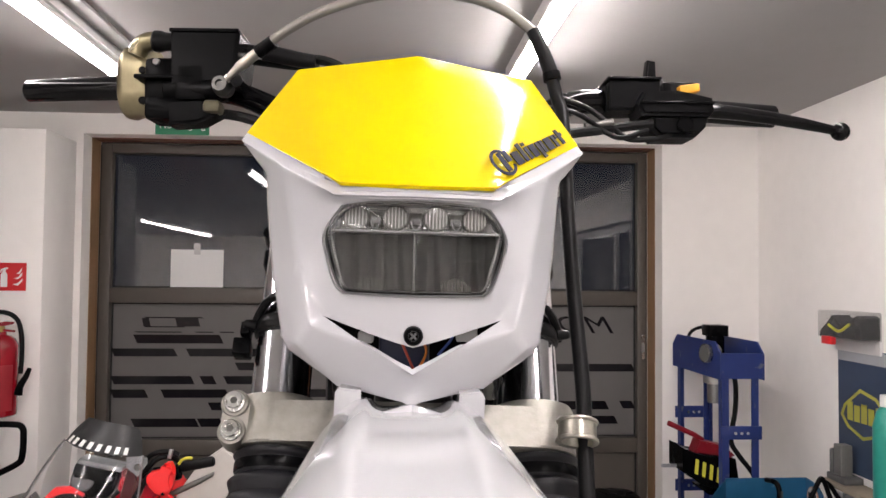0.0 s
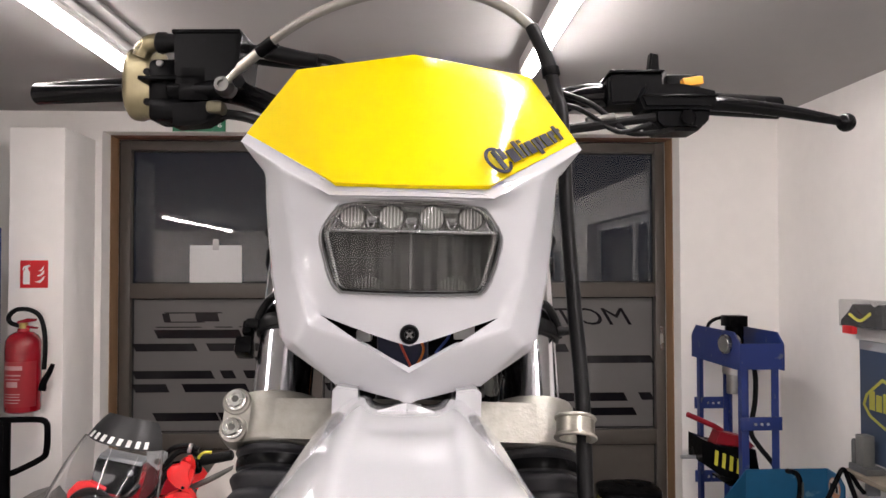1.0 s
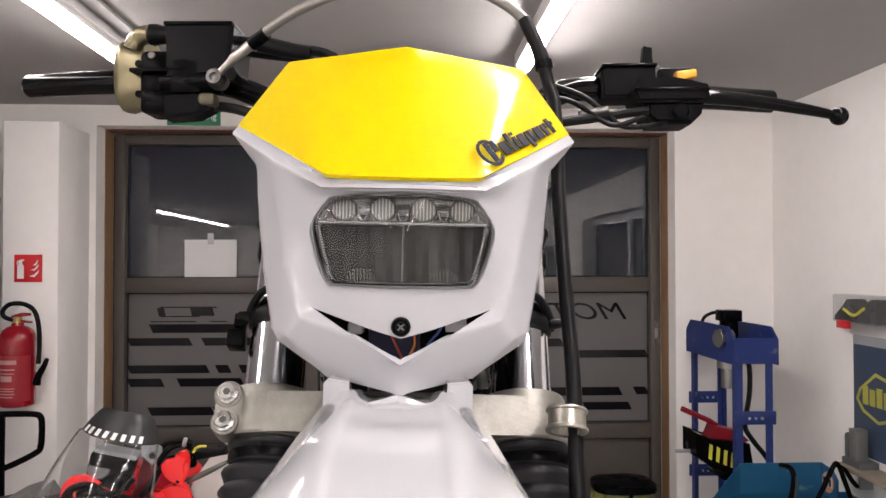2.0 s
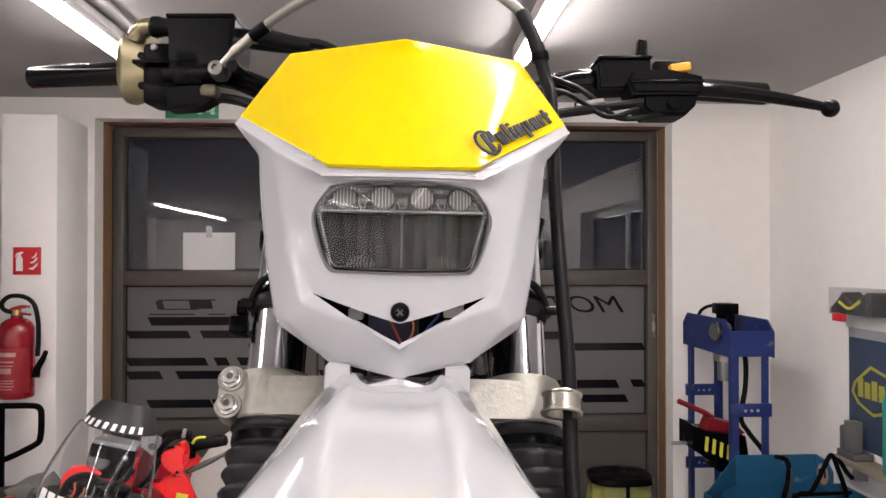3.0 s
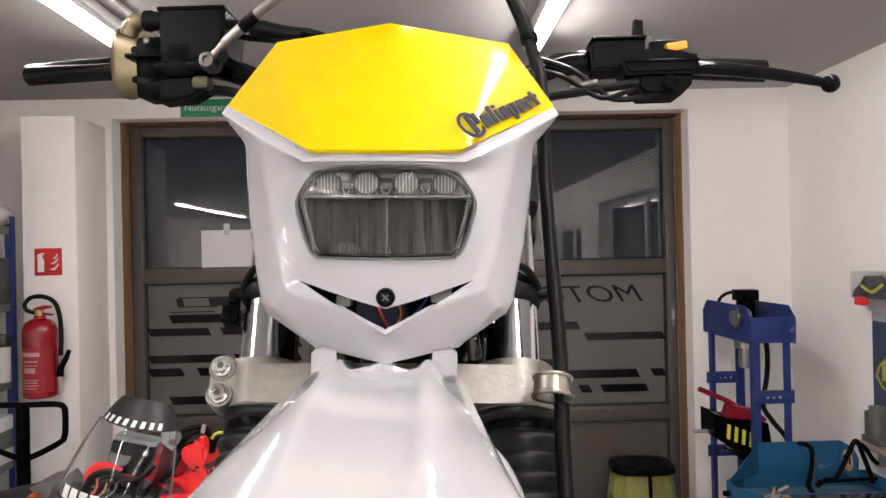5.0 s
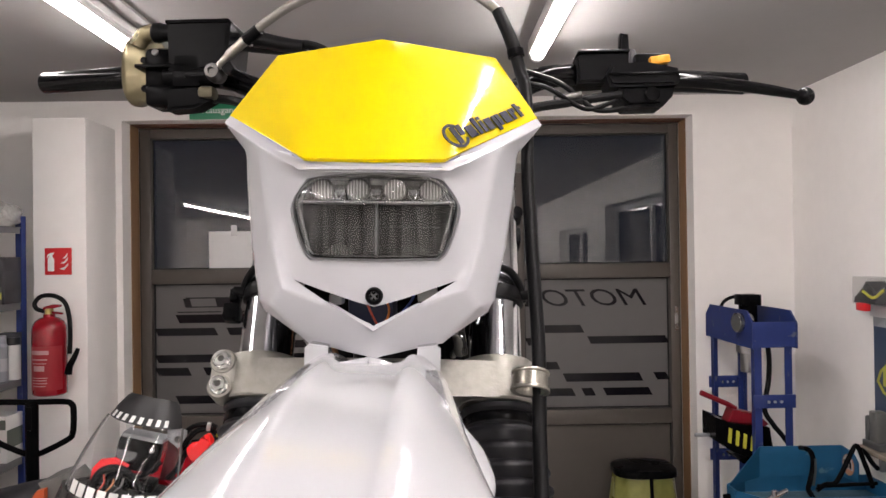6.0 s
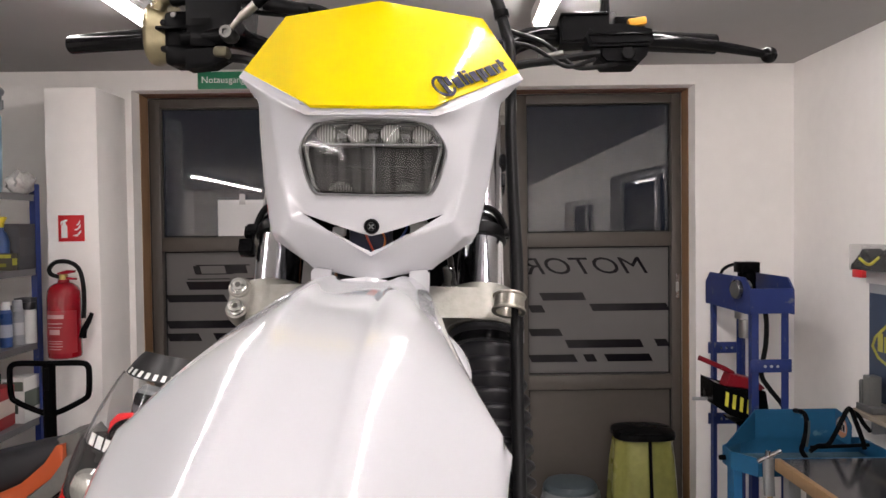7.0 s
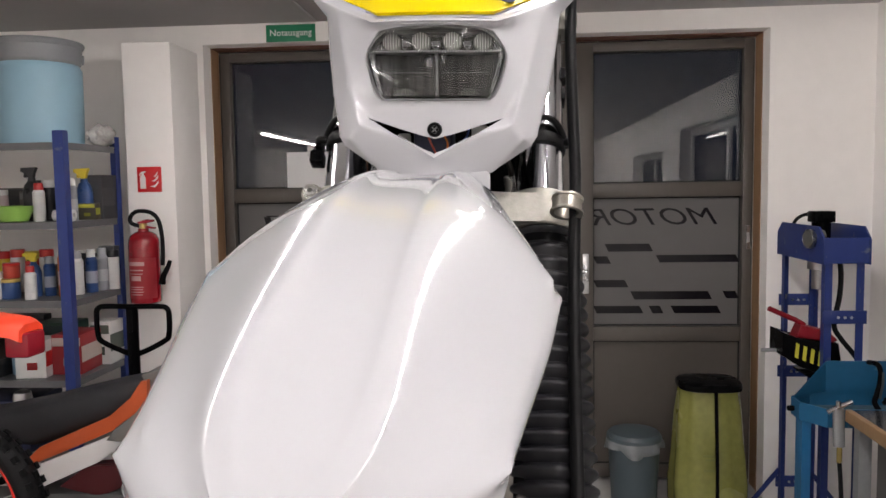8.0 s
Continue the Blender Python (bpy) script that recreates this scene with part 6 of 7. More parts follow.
part("lock_knob", rod(bmesh.new(), (-0.316, 0.02, 0.80), (-0.345, 0.02, 0.80), 0.012, chamfer=0.002), BLACK_PLASTIC, pw)
em = part("round_emblem", rod(bmesh.new(), (0.2495, 0.088, 0.912), (0.2475, 0.088, 0.912), 0.047, seg=32), mat("emblem_orange", (0.55, 0.25, 0.13), 0.5, vary=0.05), pw, "round pale emblem with an orange edge")
part("emblem_field", prism(bmesh.new(), [(0.047, 0.894), (0.129, 0.894), (0.124, 0.935), (0.106, 0.952), (0.070, 0.952), (0.052, 0.935)], -0.2470, -0.2460, pose(0, 0, 0, 0, 0, 90)), mat("pale_pink_print", (0.60, 0.47, 0.42), 0.5, vary=0.04), em)
for k in range(3):
    part("emblem_bar", boxm(0.2440, 0.2458, 0.057 + 0.024 * k, 0.072 + 0.024 * k, 0.898, 0.930), INK, em)
part("flexible_spout", tube(bmesh.new(), [(0.020, 0.06, 1.000), (0.018, -0.02, 1.010), (0.020, -0.05, 0.985), (0.016, -0.055, 0.935), (0.002, -0.06, 0.885), (-0.006, -0.06, 0.850), (0.010, -0.07, 0.815), (0.004, -0.08, 0.785)], 0.0115, 12), BLACK_PLASTIC, pw, "black flexible spout")
part("spout_strip", prism(bmesh.new(), [(0.006, 0.870), (0.016, 0.868), (0.027, 0.935), (0.026, 0.985), (0.018, 0.985), (0.017, 0.935)], -0.0725, -0.069), DULL, pw, "bare steel spout stay")
part("brush_hose", tube(bmesh.new(), [(0.03, -0.06, 0.845), (0.070, -0.055, 0.868), (0.115, -0.05, 0.872), (0.145, -0.05, 0.915), (0.180, -0.05, 0.985), (0.205, -0.05, 1.030), (0.222, -0.05, 1.020), (0.245, -0.05, 0.960), (0.272, -0.05, 0.885), (0.280, -0.05, 0.850)], 0.0105, 12), BLACK_PLASTIC, pw, "black bent hose")
part("cross_pipe", rod(bmesh.new(), (0.035, -0.055, 0.862), (0.300, -0.050, 0.868), 0.0085, chamfer=0.002), BLACK_PLASTIC, pw, "black pipe lying across the basin")
part("hose_elbow", tube(bmesh.new(), [(0.222, -0.045, 1.020), (0.255, -0.04, 1.000), (0.285, -0.04, 0.955), (0.315, -0.03, 0.925)], 0.010, 10), BLACK_PLASTIC, pw)
part("front_shelf", boxm(0.05, 0.38, -0.20, -0.157, 0.805, 0.845, bevel=0.002), mat("leg_blue", (0.014, 0.11, 0.25)), pw)

# ---- workbench along the wall ----
wb = thing("workbench", "workbench with dark sheet top and wooden edge", "workbench", pose(2.10, 2.60, 0))
part("top", boxm(-0.285, 0.30, -0.70, 0.69, 0.815, 0.858), BENCH_TOP, wb)
part("edge_strip", boxm(-0.312, -0.286, -0.70, 0.69, 0.812, 0.862, bevel=0.002), BENCH_WOOD, wb, "worn wooden edge strip")
for x, y in ((-0.26, 0.64), (0.26, 0.64), (-0.26, -0.64), (0.26, -0.64)):
    part("leg", boxm(x - 0.025, x + 0.025, y - 0.025, y + 0.025, 0, 0.814), GREY_STEEL, wb)
part("drawer_box", boxm(-0.23, 0.25, -0.58, 0.58, 0.42, 0.813, bevel=0.004), mat("bench_grey", (0.07, 0.065, 0.06), 0.5, vary=0.08, scale=5), wb)
ag = thing("air_gun", "bright metal air gun hanging at the bench corner", "air gun", pose(1.765, 3.30, 0.60))
part("nozzle_bar", tube(bmesh.new(), [(-0.045, 0, 0.245), (0.0, 0, 0.268), (0.055, 0, 0.292)], 0.010, 12, smooth=False), CHROME, ag)
part("trigger_knob", rod(bmesh.new(), (-0.005, -0.01, 0.275), (-0.005, -0.01, 0.295), 0.011), CHROME, ag)
part("grip", loft(bmesh.new(), [[(a + 0.006 * (1 - k), b, zz) for a, b in oval(0.022, 0.016, 16, 3)] for zz, k in ((0.10, 0), (0.14, 0.3), (0.20, 0.7), (0.262, 1.0))]), GREY_STEEL, ag)
part("coupling", rod(bmesh.new(), (0.008, 0, 0.03), (0.008, 0, 0.10), 0.011, chamfer=0.002), mat("brass", (0.5, 0.38, 0.14)), ag)
part("air_hose", tube(bmesh.new(), [(0.008, 0, 0.04), (0.016, 0, -0.06), (0.02, 0, -0.2), (0.01, 0.02, -0.40), (-0.06, 0.05, -0.58)], 0.009, 10), RUBBER, ag)

# ---- things on the side wall ----
sb2 = thing("storage_box", "clear wall storage box with dark parts and red latch", "storage box", pose(2.35, 3.50, 1.635))
bm = boxm(-0.048, 0.048, -0.17, 0.17, 0.0, 0.125, bevel=0.008)
part("clear_shell", bm, mat("cloudy_plastic", (0.35, 0.35, 0.35), 0.1, vary=0.05, alpha=0.22), sb2)
part("dark_content", prism(bmesh.new(), [(-0.16, 0.006), (0.16, 0.006), (0.155, 0.03), (0.09, 0.075), (0.06, 0.105), (-0.02, 0.06), (-0.13, 0.11), (-0.16, 0.10)], -0.042, 0.042, pose(0, 0, 0, 0, 0, 90)), BLACK_PLASTIC, sb2)
part("yellow_part", tube(bmesh.new(), [(-0.044, 0.08, 0.06), (-0.044, 0.0, 0.035), (-0.044, -0.08, 0.07)], 0.007, 8), mat("warning_yellow", (0.62, 0.58, 0.06)), sb2)
part("latch", boxm(-0.056, -0.03, 0.045, 0.125, -0.028, 0.008, bevel=0.004), RED_PLASTIC, sb2, "red latch")
part("wall_strip", boxm(0.036, 0.048, -0.17, 0.17, -0.06, 0.0), WHITE_PLASTIC, sb2)

ps = thing("wall_poster", "blue poster with yellow outlined emblem", "poster", pose(2.396, 3.47, 1.03))
part("sheet", boxm(0, 0.003, -0.20, 0.19, 0.0, 0.56), POSTER_BLUE, ps)
part("header_band", boxm(-0.001, 0.0, -0.20, 0.19, 0.50, 0.556), mat("pale_band", (0.35, 0.36, 0.38), 0.5, vary=0.05), ps)
dia = [(-0.175, 0.30), (-0.10, 0.36), (0.02, 0.385), (0.145, 0.30), (0.17, 0.25), (0.12, 0.20), (0.0, 0.16), (-0.14, 0.20)]
bm = bmesh.new()
loft(bm, [[(-0.002, y, zz) for y, zz in dia], [(-0.002, y * 0.88, 0.27 + (zz - 0.27) * 0.86) for y, zz in dia]], caps=False)
thicken(part("emblem_outline", bm, POSTER_YELLOW, ps, smooth=0), 0.001)
for k in range(5):
    y = 0.115 - 0.052 * k
    part("emblem_bar", boxm(-0.003, -0.001, y - 0.04, y, 0.235, 0.32 - 0.012 * (k % 2)), POSTER_YELLOW, ps)

ws = thing("wall_shelf", "small raw wooden wall shelf", "wall shelf", pose(2.34, 3.40, 0.975))
part("board", boxm(-0.058, 0.058, -0.30, 0.215, 0, 0.022, bevel=0.002), mat("grey_raw_wood", (0.26, 0.22, 0.17), 0.7, vary=0.15, scale=12), ws)
part("bracket", boxm(0.0, 0.058, 0.12, 0.14, -0.08, -0.001), GREY_STEEL, ws)
vc = thing("bench_tool", "grey cast metal tool standing on the wall shelf", "tool", pose(2.345, 3.53, 0.9975))
part("base", boxm(-0.045, 0.045, -0.07, 0.07, 0, 0.03, bevel=0.004), DARK_GREY, vc)
part("upright_plate", boxm(-0.035, 0.02, -0.03, 0.03, 0.03, 0.165, bevel=0.004), mat("tool_grey", (0.18, 0.18, 0.17), 0.45, 0.3, vary=0.12, scale=20), vc)
part("side_lug", boxm(-0.04, 0.03, 0.035, 0.06, 0.0, 0.14, bevel=0.01), DARK_GREY, vc)
tb = thing("teal_bottle", "teal bottle standing on the wall shelf", "bottle", pose(2.345, 3.235, 0.9975))
part("body", lathe(bmesh.new(), [(0, 0), (0.045, 0), (0.05, 0.01), (0.05, 0.30), (0.035, 0.36), (0.02, 0.38), (0, 0.38)], 20), mat("teal_plastic", (0.03, 0.30, 0.24), 0.35, vary=0.1, scale=10), tb)
part("cap", rod(bmesh.new(), (0, 0, 0.381), (0, 0, 0.43), 0.022, chamfer=0.003), WHITE_PLASTIC, tb)

# ---- orange and black trail bike ----
ob2 = thing("orange_motorcycle", "parked trail bike with black seat and orange panels", "motorcycle", pose(-1.40, 2.95, 0, 0, 0, 0))
st = []
for x, zt, w, h in ((-0.46, 0.93, 0.10, 0.10), (-0.30, 0.945, 0.12, 0.13), (-0.10, 0.985, 0.12, 0.18), (0.10, 1.035, 0.115, 0.17), (0.25, 1.07, 0.105, 0.15), (0.36, 1.09, 0.09, 0.09), (0.395, 1.085, 0.07, 0.05)):
    st.append([(x, b * w, zt - h / 2 + c * h / 2) for b, c in [(q[0], q[1]) for q in oval(1, 1, 20, 3)]])
part("seat", loft(bmesh.new(), st), SEAT, ob2, "black vinyl seat", smooth=60)
st = []
for x, z0, z1 in ((-0.13, 0.735, 0.745), (-0.05, 0.765, 0.82), (0.10, 0.825, 0.885), (0.24, 0.885, 0.945), (0.33, 0.93, 1.02), (0.375, 0.96, 1.085), (0.40, 0.98, 1.09)):
    st.append([(x, -0.128, z0), (x, -0.132, (z0 + z1) / 2), (x, -0.124, z1), (x, -0.10, z1), (x, -0.10, z0)])
part("seat_side", loft(bmesh.new(), st), ORANGE, ob2, "orange seat side panel", smooth=50)
part("side_panel", prism(bmesh.new(), [(-0.14, 0.62), (-0.12, 0.725), (0.28, 0.885), (0.30, 0.84), (0.20, 0.77)], -0.135, -0.105, bevel=0.004), WHITE_PLASTIC, ob2, "white side panel")
part("grab_bracket", prism(bmesh.new(), [(0.24, 0.86), (0.30, 0.855), (0.40, 0.93), (0.50, 1.03), (0.50, 1.07), (0.42, 1.05), (0.37, 0.97), (0.28, 0.91)], -0.155, -0.137, bevel=0.004), mat("tool_grey", (0.18, 0.18, 0.17)), ob2, "grey bracket")
part("tail_bracket", prism(bmesh.new(), [(0.36, 1.10), (0.44, 1.125), (0.50, 1.06), (0.46, 1.0), (0.40, 1.02)], -0.09, 0.09, bevel=0.004), mat("tool_grey", (0.18, 0.18, 0.17)), ob2)
part("red_shroud", prism(bmesh.new(), [(0.02, 0.66), (0.14, 0.75), (0.28, 0.76), (0.36, 0.70), (0.18, 0.62)], -0.12, -0.06, bevel=0.006), mat("deep_red_plastic", (0.07, 0.006, 0.009), 0.35), ob2, "dark red cover")
part("frame_tube", tube(bmesh.new(), [(-0.62, 0, 0.36), (-0.40, 0, 0.60), (0.0, 0, 0.72), (0.45, 0, 0.92), (0.70, 0, 0.70), (0.82, 0, 0.36)], 0.022, 10), BLACK_PAINT, ob2)
part("engine", boxm(-0.10, 0.40, -0.13, 0.13, 0.28, 0.64, bevel=0.03), DARK_GREY, ob2)


def bike_wheel(parent, x, y, zc, r, rim, m=None):
    mw2 = (m or Matrix()) @ Matrix.Translation((x, y, zc)) @ pose(0, 0, 0, 90)
    wh = part("wheel", lathe(bmesh.new(), [(r - 0.085, -0.03), (r - 0.095, -0.02), (r - 0.10, 0), (r - 0.095, 0.02), (r - 0.085, 0.03), (r - 0.075, 0.03), (r - 0.075, -0.03), (r - 0.085, -0.03)], 40, mw2), rim, parent)
    tp = [(r - 0.045 + 0.04 * math.sin(a), 0.052 * math.cos(a)) for a in [math.pi * (-0.3 + 1.6 * i / 12) for i in range(13)]]
    part("tyre", lathe(bmesh.new(), tp, 48, mw2), RUBBER, wh, "black knobbly tyre")
    kn = bmesh.new()
    for i in range(40):
        a = math.tau * i / 40
        for wv in (-0.034, 0.0, 0.034):
            rr = r - 0.008 - abs(wv) * 0.25
            box(kn, -0.008, 0.008, -0.012, 0.012, -0.006, 0.010, m=mw2 @ Matrix.Rotation(a + (0.08 if wv == 0 else 0), 4, "Z") @ Matrix.Translation((rr, 0, wv)) @ pose(0, 0, 0, 0, 90))
    tagged(part("tread_knob", kn, RUBBER, wh, smooth=0), kind="stuff")
    part("hub", rod(bmesh.new(), mw2 @ Vector((0, 0, -0.06)), mw2 @ Vector((0, 0, 0.06)), 0.05, chamfer=0.006), DARK_GREY, wh)
    for i in range(18):
        a = math.tau * i / 18
        part("spoke", rod(bmesh.new(), mw2 @ Vector((0.045 * math.cos(a), 0.045 * math.sin(a), 0.03 * (-1) ** i)), mw2 @ Vector(((r - 0.09) * math.cos(a + 0.25), (r - 0.09) * math.sin(a + 0.25), 0)), 0.002, seg=5), STEEL, wh)
    return wh


bike_wheel(ob2, 0.86, 0, 0.33, 0.33, BLACK_PAINT)
bike_wheel(ob2, -0.66, 0, 0.33, 0.33, BLACK_PAINT)

# ---- second parked bike, seen by its tail and wheel ----
nb = thing("red_trail_motorcycle", "parked trail bike with fluorescent tail and red-rimmed wheel", "motorcycle", pose(-1.605, 2.40, 0))
part("rear_fender", loft(bmesh.new(), [[(x, b * w, zz + c) for b, c in ((-1, -0.035), (-0.9, 0.0), (-0.5, 0.016), (0.5, 0.016), (0.9, 0.0), (1, -0.035), (0.8, -0.04), (0, -0.01), (-0.8, -0.04))] for x, zz, w in ((-0.60, 1.395, 0.12), (-0.30, 1.415, 0.12), (0.05, 1.412, 0.105), (0.30, 1.402, 0.09), (0.40, 1.388, 0.08), (0.425, 1.373, 0.07))]), NEON_ORANGE, nb, "fluorescent orange rear fender", smooth=50)
part("tail_light", boxm(0.36, 0.445, -0.05, 0.05, 1.28, 1.362, bevel=0.012), mat("tail_lens", (0.25, 0.01, 0.02), 0.2, vary=0.05), nb, "dark red tail light")
part("under_tray", boxm(-0.4, 0.34, -0.07, 0.07, 1.27, 1.362, bevel=0.01), mat("under_tray_grey", (0.02, 0.02, 0.019), 0.5, vary=0.08), nb)
bike_wheel(nb, 0.11, 0.0, 0.75, 0.33, mat("red_rim", (0.75, 0.03, 0.02), 0.3, vary=0.04))
part("swing_arm", boxm(-0.7, 0.09, 0.07, 0.10, 0.74, 0.80, bevel=0.006), BLACK_PAINT, nb)
part("sub_frame", tube(bmesh.new(), [(-0.7, 0.1, 0.77), (-0.6, 0.09, 1.0), (-0.35, 0.06, 1.28)], 0.018, 8), BLACK_PAINT, nb)
part("bike_stand", boxm(-0.85, -0.45, -0.16, 0.16, 0, 0.74, bevel=0.01), DARK_GREY, nb)

# ---- red sport bike with clear screen ----
sp = thing("sport_motorcycle", "red and white sport bike with clear screen, facing the room", "motorcycle", Matrix.Translation((-0.560, 2.45, 1.30)) @ pose(0, 0, 0, 0, 13, 2) @ Matrix.Translation((0.0, 0, -1.312)))


def screen_ring(cx, cy, hw, dp, zz, n=24, lim=72, drop=0.0):
    angles = [radians(-lim + 2 * lim * i / n) for i in range(n + 1)]
    return [(cx + hw * math.sin(a) / math.sin(radians(lim)), cy + dp * (1 - math.cos(a)), zz - drop * math.sin(a) ** 4) for a in angles]


LEV = [(0.0, -0.10, 0.160, 0.15, 1.185), (0.0, -0.078, 0.155, 0.15, 1.235), (0.002, -0.046, 0.142, 0.135, 1.30), (0.004, -0.005, 0.126, 0.11, 1.360), (0.006, 0.025, 0.116, 0.095, 1.395)]
TOP = [(0.006, 0.025, 0.113, 0.095, 1.395), (0.008, 0.048, 0.100, 0.080, 1.430), (0.010, 0.066, 0.084, 0.062, 1.462), (0.010, 0.072, 0.073, 0.052, 1.476)]
bm = loft(bmesh.new(), [screen_ring(*q) for q in LEV], closed=False, caps=False)
scr = part("screen", bm, SCREEN, sp, "clear bubble screen", smooth=70)
thicken(scr, 0.003)
scr.visible_shadow = False
for s in (0, 24):
    part("screen_edge", tube(bmesh.new(), [screen_ring(*q)[s] for q in LEV], 0.004, 8), DARK_GREY, scr)
bm = loft(bmesh.new(), [screen_ring(*q, drop=d) for q, d in zip(TOP, (0.0, 0.002, 0.006, 0.008))], closed=False, caps=False)
thicken(part("screen_band", bm, mat("black_band", (0.022, 0.022, 0.023), 0.38, vary=0.1), sp, "black top band with white print bars", smooth=70), 0.002)


def on_band(a, u):
    """A place on the outside of the top band: a degrees round, u from its lower to its upper edge."""
    p, q = TOP[0], TOP[1]
    cx, cy, hw, dp, zz = (i + (j - i) * u for i, j in zip(p, q))
    return Vector((cx + (hw + 0.003) * math.sin(radians(a)) / math.sin(radians(72)), cy - 0.003 + dp * (1 - math.cos(radians(a))), zz))


for k in range(8):
    a = -52 + 13.0 * k
    bm = bmesh.new()
    bm.faces.new([bm.verts.new(on_band(a + da, u)) for da, u in ((-3.8, 0.14), (2.4, 0.14), (3.4, 0.66), (-2.8, 0.66))])
    thicken(part("print_bar", bm, WHITE_PRINT, scr, smooth=0), 0.001)
for k in range(8):
    a = radians(-40 + 11 * k)
    p0 = Vector((0.182 * math.sin(a), -0.107 + 0.20 * (1 - math.cos(a)), 1.19))
    d = Vector((math.cos(a), math.sin(a), 0))
    bm = bmesh.new()
    bm.faces.new([bm.verts.new(p) for p in (p0 - d * 0.013, p0 + d * 0.013, p0 + d * 0.013 + Vector((0, 0.012, 0.034)), p0 - d * 0.013 + Vector((0, 0.012, 0.034)))])
    thicken(part("print_bar", bm, WHITE_PRINT, scr, smooth=0), 0.001)
part("nose_fairing", loft(bmesh.new(), [screen_ring(0, -0.105, 0.187, 0.21, 1.184) + [(0.10, 0.18, 1.18), (-0.10, 0.18, 1.18)], screen_ring(0, -0.15, 0.20, 0.26, 1.10) + [(0.10, 0.18, 1.10), (-0.10, 0.18, 1.10)],
                                       screen_ring(0, -0.16, 0.21, 0.30, 1.02) + [(0.10, 0.18, 1.02), (-0.10, 0.18, 1.02)]]), mat("dark_nose", (0.03, 0.03, 0.03), 0.25, vary=0.05), sp, smooth=60)
part("red_fairing", loft(bmesh.new(), [screen_ring(0, -0.162, 0.211, 0.30, 1.018) + [(0.10, 0.2, 1.018), (-0.10, 0.2, 1.018)], screen_ring(0, -0.165, 0.23, 0.33, 0.93) + [(0.10, 0.2, 0.93), (-0.10, 0.2, 0.93)]]), NEON_RED, sp, "fluorescent red fairing band", smooth=60)
part("white_fairing", loft(bmesh.new(), [screen_ring(0, -0.166, 0.231, 0.33, 0.928) + [(0.10, 0.2, 0.928), (-0.10, 0.2, 0.928)], screen_ring(0, -0.15, 0.25, 0.36, 0.78) + [(0.10, 0.2, 0.78), (-0.10, 0.2, 0.78)],
                                         screen_ring(0, -0.10, 0.24, 0.36, 0.55) + [(0.10, 0.2, 0.55), (-0.10, 0.2, 0.55)]]), WHITE_PLASTIC, sp, "white lower fairing", smooth=60)
for k in range(4):
    part("print_bar", boxm(-0.15 + 0.05 * k, -0.115 + 0.05 * k, -0.174, -0.1705, 0.85, 0.895), INK, sp)
part("round_headlamp", lathe(bmesh.new(), [(0, 0.03), (0.03, 0.028), (0.052, 0.018), (0.058, 0.006), (0.062, 0.0), (0.06, -0.01)], 28, axis((-0.07, -0.13, 1.085), (-0.08, -0.20, 1.085))), mat("lamp_glass", (0.45, 0.45, 0.42), 0.1, 0.6, vary=0.25, scale=40), sp, "round headlamp")
dash = part("dash", boxm(-0.065, 0.065, 0.085, 0.14, 1.235, 1.335, bevel=0.01), BLACK_PLASTIC, sp, "black instrument unit")
part("dash_hood", boxm(-0.055, 0.075, 0.075, 0.15, 1.337, 1.352, bevel=0.005), GREY_PLASTIC, dash)
part("dash_button", rod(bmesh.new(), (0.045, 0.09, 1.31), (0.045, 0.078, 1.312), 0.008, chamfer=0.002), GREY_PLASTIC, dash)
part("bracket_plate", boxm(-0.06, 0.085, 0.02, 0.09, 1.20, 1.232, bevel=0.006), BLACK_PLASTIC, sp)
part("loom", tube(bmesh.new(), [(-0.085, 0.0, 1.19), (-0.075, 0.02, 1.235), (-0.03, 0.03, 1.255), (0.03, 0.02, 1.235), (0.06, 0.02, 1.20)], 0.012, 8), RUBBER, sp)
part("loom", tube(bmesh.new(), [(-0.045, 0.0, 1.19), (-0.04, 0.01, 1.225), (0.0, 0.01, 1.245), (0.05, 0.03, 1.25), (0.085, 0.06, 1.29)], 0.008, 8), RUBBER, sp)
for k in range(3):
    part("wire", tube(bmesh.new(), [(-0.06 + 0.02 * k, -0.02, 1.19), (-0.05 + 0.025 * k, -0.005, 1.215), (-0.06 + 0.03 * k, 0.01, 1.235)], 0.003, 6), (WIRE_RED, mat("copper_brown_wire", (0.3, 0.12, 0.05), 0.4), DARK_GREY)[k], sp)
part("red_tank_edge", prism(bmesh.new(), [(0.075, 1.21), (0.125, 1.22), (0.135, 1.29), (0.105, 1.345), (0.08, 1.335)], 0.12, 0.17, bevel=0.008), mat("deep_red_plastic", (0.22, 0.012, 0.018), 0.35), sp)
part("dial", rod(bmesh.new(), (-0.03, 0.10, 1.29), (-0.03, 0.085, 1.295), 0.035, chamfer=0.003, seg=24), DARK_GREY, dash)
part("red_brace", prism(bmesh.new(), [(-0.105, 1.205), (-0.088, 1.20), (-0.078, 1.240), (-0.05, 1.255), (-0.005, 1.258), (-0.005, 1.264), (-0.05, 1.278), (-0.088, 1.268), (-0.105, 1.24)], 0.03, 0.06, bevel=0.004), RED_PLASTIC, sp)
part("red_side_panel", prism(bmesh.new(), [(0.115, 1.195), (0.20, 1.215), (0.285, 1.19), (0.285, 1.13), (0.21, 1.10)], 0.05, 0.10, bevel=0.008), NEON_RED, sp, "fluorescent red upper fairing edge")
stay = part("mirror_stay", prism(bmesh.new(), [(0.066, 1.406), (0.133, 1.388), (0.137, 1.372), (0.118, 1.328), (0.079, 1.349)], 0.10, 0.106, bevel=0.002), GREY_STEEL, sp)
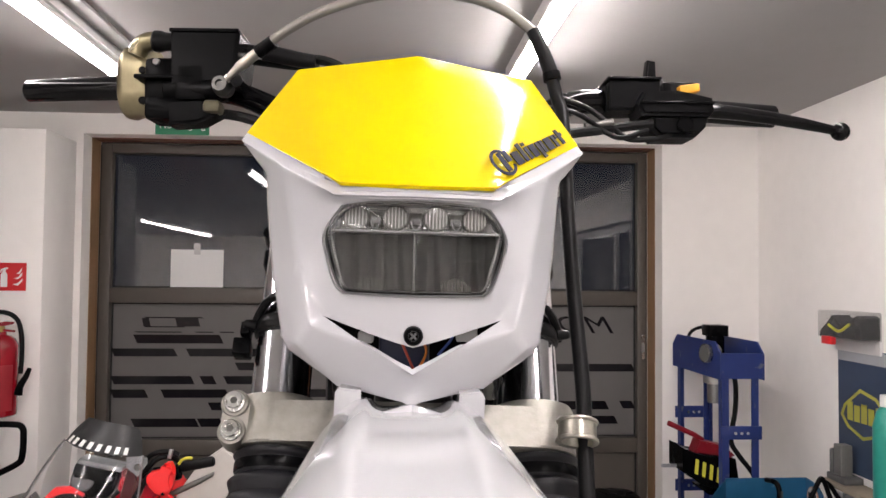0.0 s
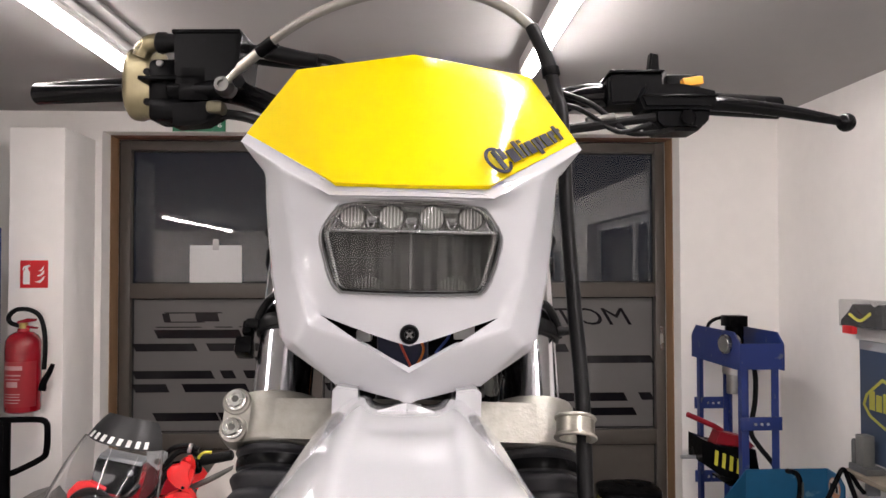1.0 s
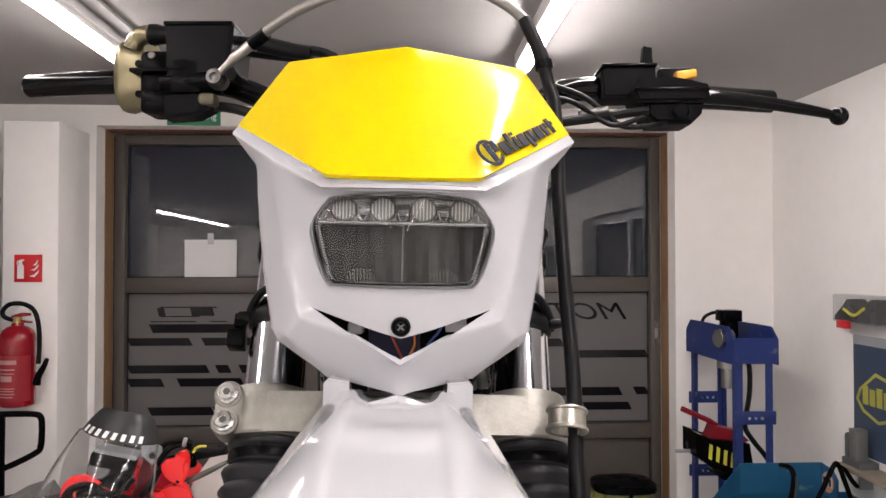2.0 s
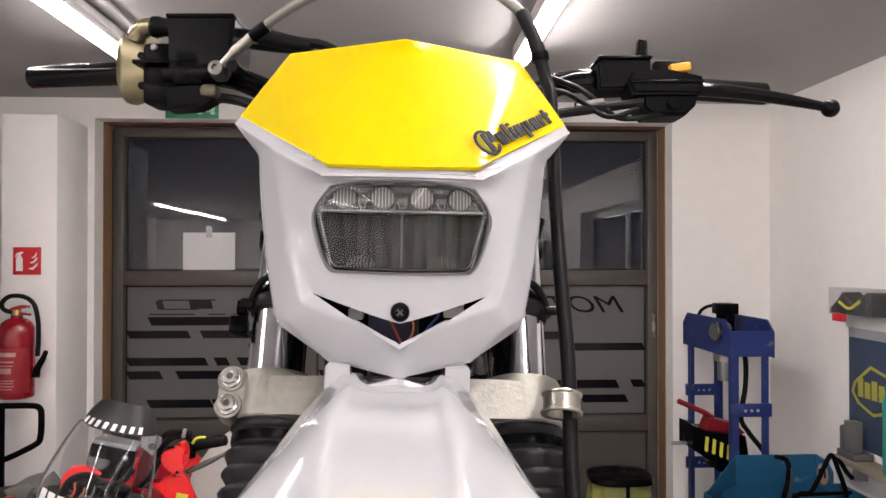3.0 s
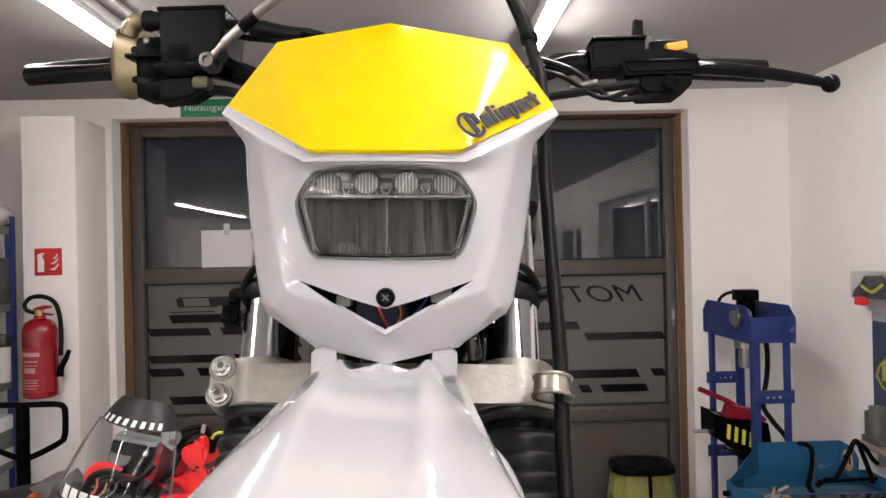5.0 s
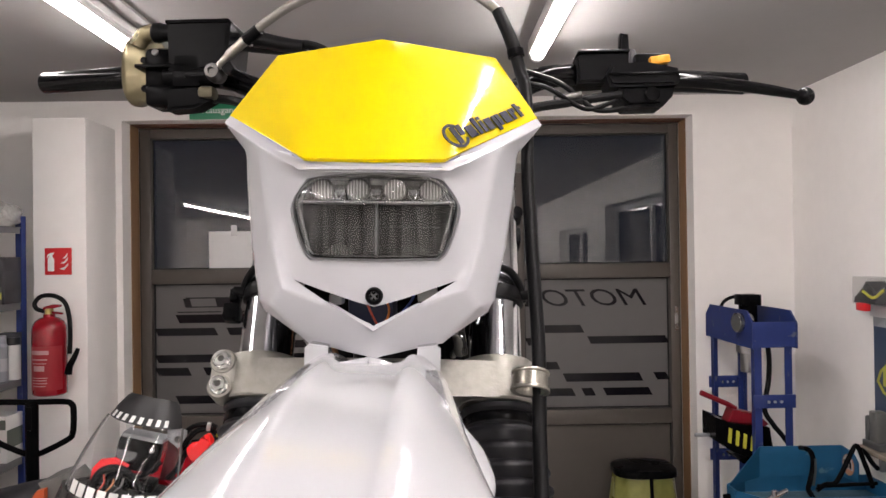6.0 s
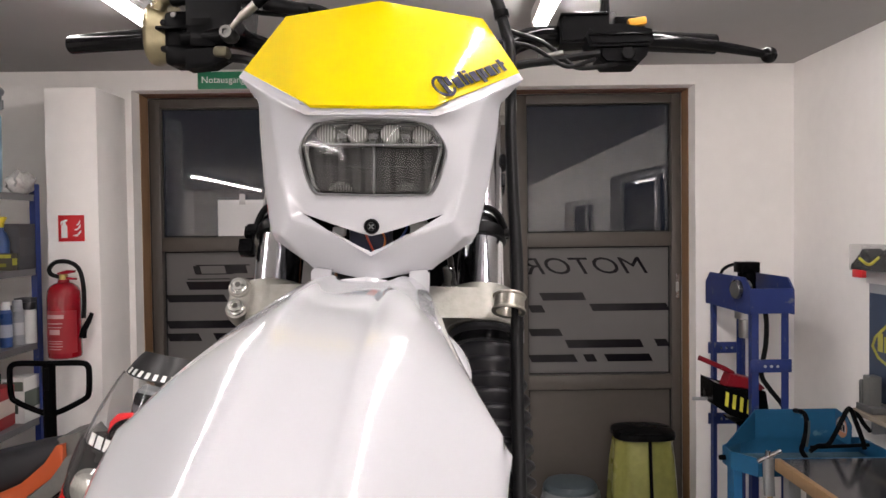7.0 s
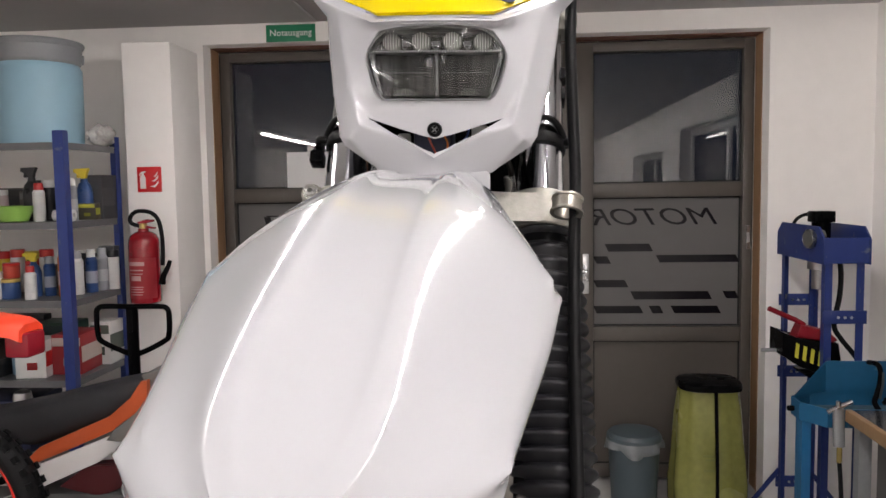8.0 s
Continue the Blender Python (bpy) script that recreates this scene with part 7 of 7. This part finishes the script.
part("stay_bolt", rod(bmesh.new(), (0.112, 0.102, 1.357), (0.112, 0.092, 1.357), 0.010, chamfer=0.002, seg=12), DULL, stay)
part("grip", rod(bmesh.new(), (0.205, 0.205, 1.348), (0.315, 0.195, 1.397), 0.0165, chamfer=0.005), RUBBER, sp)
part("clip_on_bar", rod(bmesh.new(), (0.11, 0.24, 1.305), (0.215, 0.21, 1.350), 0.012), BLACK_PAINT, sp)
part("lever", loft(bmesh.new(), [[(x, y + a, zz + b) for a, b in oval(0.006, w, 10)] for x, y, zz, w in ((0.203, 0.142, 1.275, 0.008), (0.230, 0.140, 1.294, 0.0115), (0.265, 0.140, 1.320, 0.012), (0.300, 0.142, 1.347, 0.011), (0.330, 0.146, 1.372, 0.008))]), DULL, sp, "bright brake lever")
part("red_cover", prism(bmesh.new(), [(0.145, 1.335), (0.152, 1.349), (0.182, 1.364), (0.196, 1.369), (0.191, 1.386), (0.204, 1.390), (0.214, 1.372), (0.222, 1.358), (0.225, 1.335), (0.224, 1.318), (0.220, 1.296), (0.208, 1.286), (0.180, 1.293), (0.160, 1.306), (0.149, 1.319)], 0.085, 0.135, bevel=0.012), NEON_RED, sp, "fluorescent red cover by the brake lever")
part("red_cover_fin", prism(bmesh.new(), [(0.113, 1.240), (0.160, 1.246), (0.190, 1.268), (0.205, 1.287), (0.222, 1.288), (0.236, 1.270), (0.275, 1.215), (0.225, 1.196), (0.183, 1.219)], 0.11, 0.15, bevel=0.009), NEON_RED, sp, "fluorescent red fairing corner")
part("red_rivet", rod(bmesh.new(), (0.205, 0.112, 1.290), (0.205, 0.082, 1.300), 0.0045, seg=12), BLACK_PLASTIC, sp)
part("yellow_sticker", boxm(0.215, 0.250, 0.1065, 0.1085, 1.203, 1.232, bevel=0.0005), mat("warning_yellow", (0.62, 0.58, 0.06)), sp)
part("yellow_clip", tube(bmesh.new(), [(0.216, 0.165, 1.372), (0.222, 0.165, 1.386), (0.234, 0.165, 1.395), (0.252, 0.168, 1.398)], 0.0045, 8), mat("warning_yellow", (0.62, 0.58, 0.06)), sp)
part("master_cylinder", rod(bmesh.new(), (0.172, 0.19, 1.318), (0.225, 0.185, 1.342), 0.020, chamfer=0.004), BLACK_PLASTIC, sp)
part("hose_clip", boxm(0.181, 0.193, 0.144, 0.156, 1.388, 1.416, bevel=0.002), GREY_STEEL, sp)
for pts in ([(0.128, 0.16, 1.29), (0.122, 0.16, 1.318), (0.118, 0.16, 1.349), (0.124, 0.16, 1.376), (0.147, 0.16, 1.395), (0.184, 0.16, 1.405), (0.212, 0.16, 1.400)], [(0.10, 0.15, 1.31), (0.125, 0.15, 1.335), (0.150, 0.16, 1.375), (0.185, 0.17, 1.388), (0.215, 0.18, 1.375)], [(0.105, 0.10, 1.23), (0.125, 0.10, 1.26), (0.135, 0.12, 1.30), (0.150, 0.15, 1.345)]):
    part("cable", tube(bmesh.new(), pts, 0.0085, 8), RUBBER, sp)
part("side_cover", prism(bmesh.new(), [(0.13, 0.98), (0.15, 1.12), (0.200, 1.240), (0.273, 1.320), (0.333, 1.290), (0.345, 1.220), (0.318, 1.10), (0.24, 0.98)], 0.70, 0.74, bevel=0.008), CARD, sp, "pale side panel")
part("tank", loft(bmesh.new(), [[(a * k, y + 0.0, 1.06 + b * k) for a, b in oval(0.17, 0.14, 20, 2.6)] for y, k in ((0.28, 0.75), (0.36, 1.0), (0.60, 1.0), (0.75, 0.7))]), RED_PAINT, sp, smooth=60)
part("seat", boxm(-0.13, 0.13, 0.74, 1.0, 0.92, 1.02, bevel=0.03), SEAT, sp)
part("tail_fairing", loft(bmesh.new(), [[(a * k, y, zz + b * k) for a, b in oval(0.14, 0.07, 20, 2.6)] for y, zz, k in ((0.99, 0.90, 0.9), (1.1, 0.92, 1.0), (1.28, 0.95, 0.8), (1.38, 0.97, 0.4))]), NEON_RED, sp, "fluorescent red tail", smooth=60)
part("lower_body", boxm(-0.16, 0.16, 0.15, 1.0, 0.35, 0.95, bevel=0.05), DARK_GREY, sp)
bike_wheel(sp, 0.0, 0.0, 0.30, 0.30, BLACK_PAINT, pose(0, 0.02, 0, 0, 0, 90))
bike_wheel(sp, 0.0, 0.0, 0.30, 0.30, BLACK_PAINT, pose(0, 1.12, 0, 0, 0, 90))
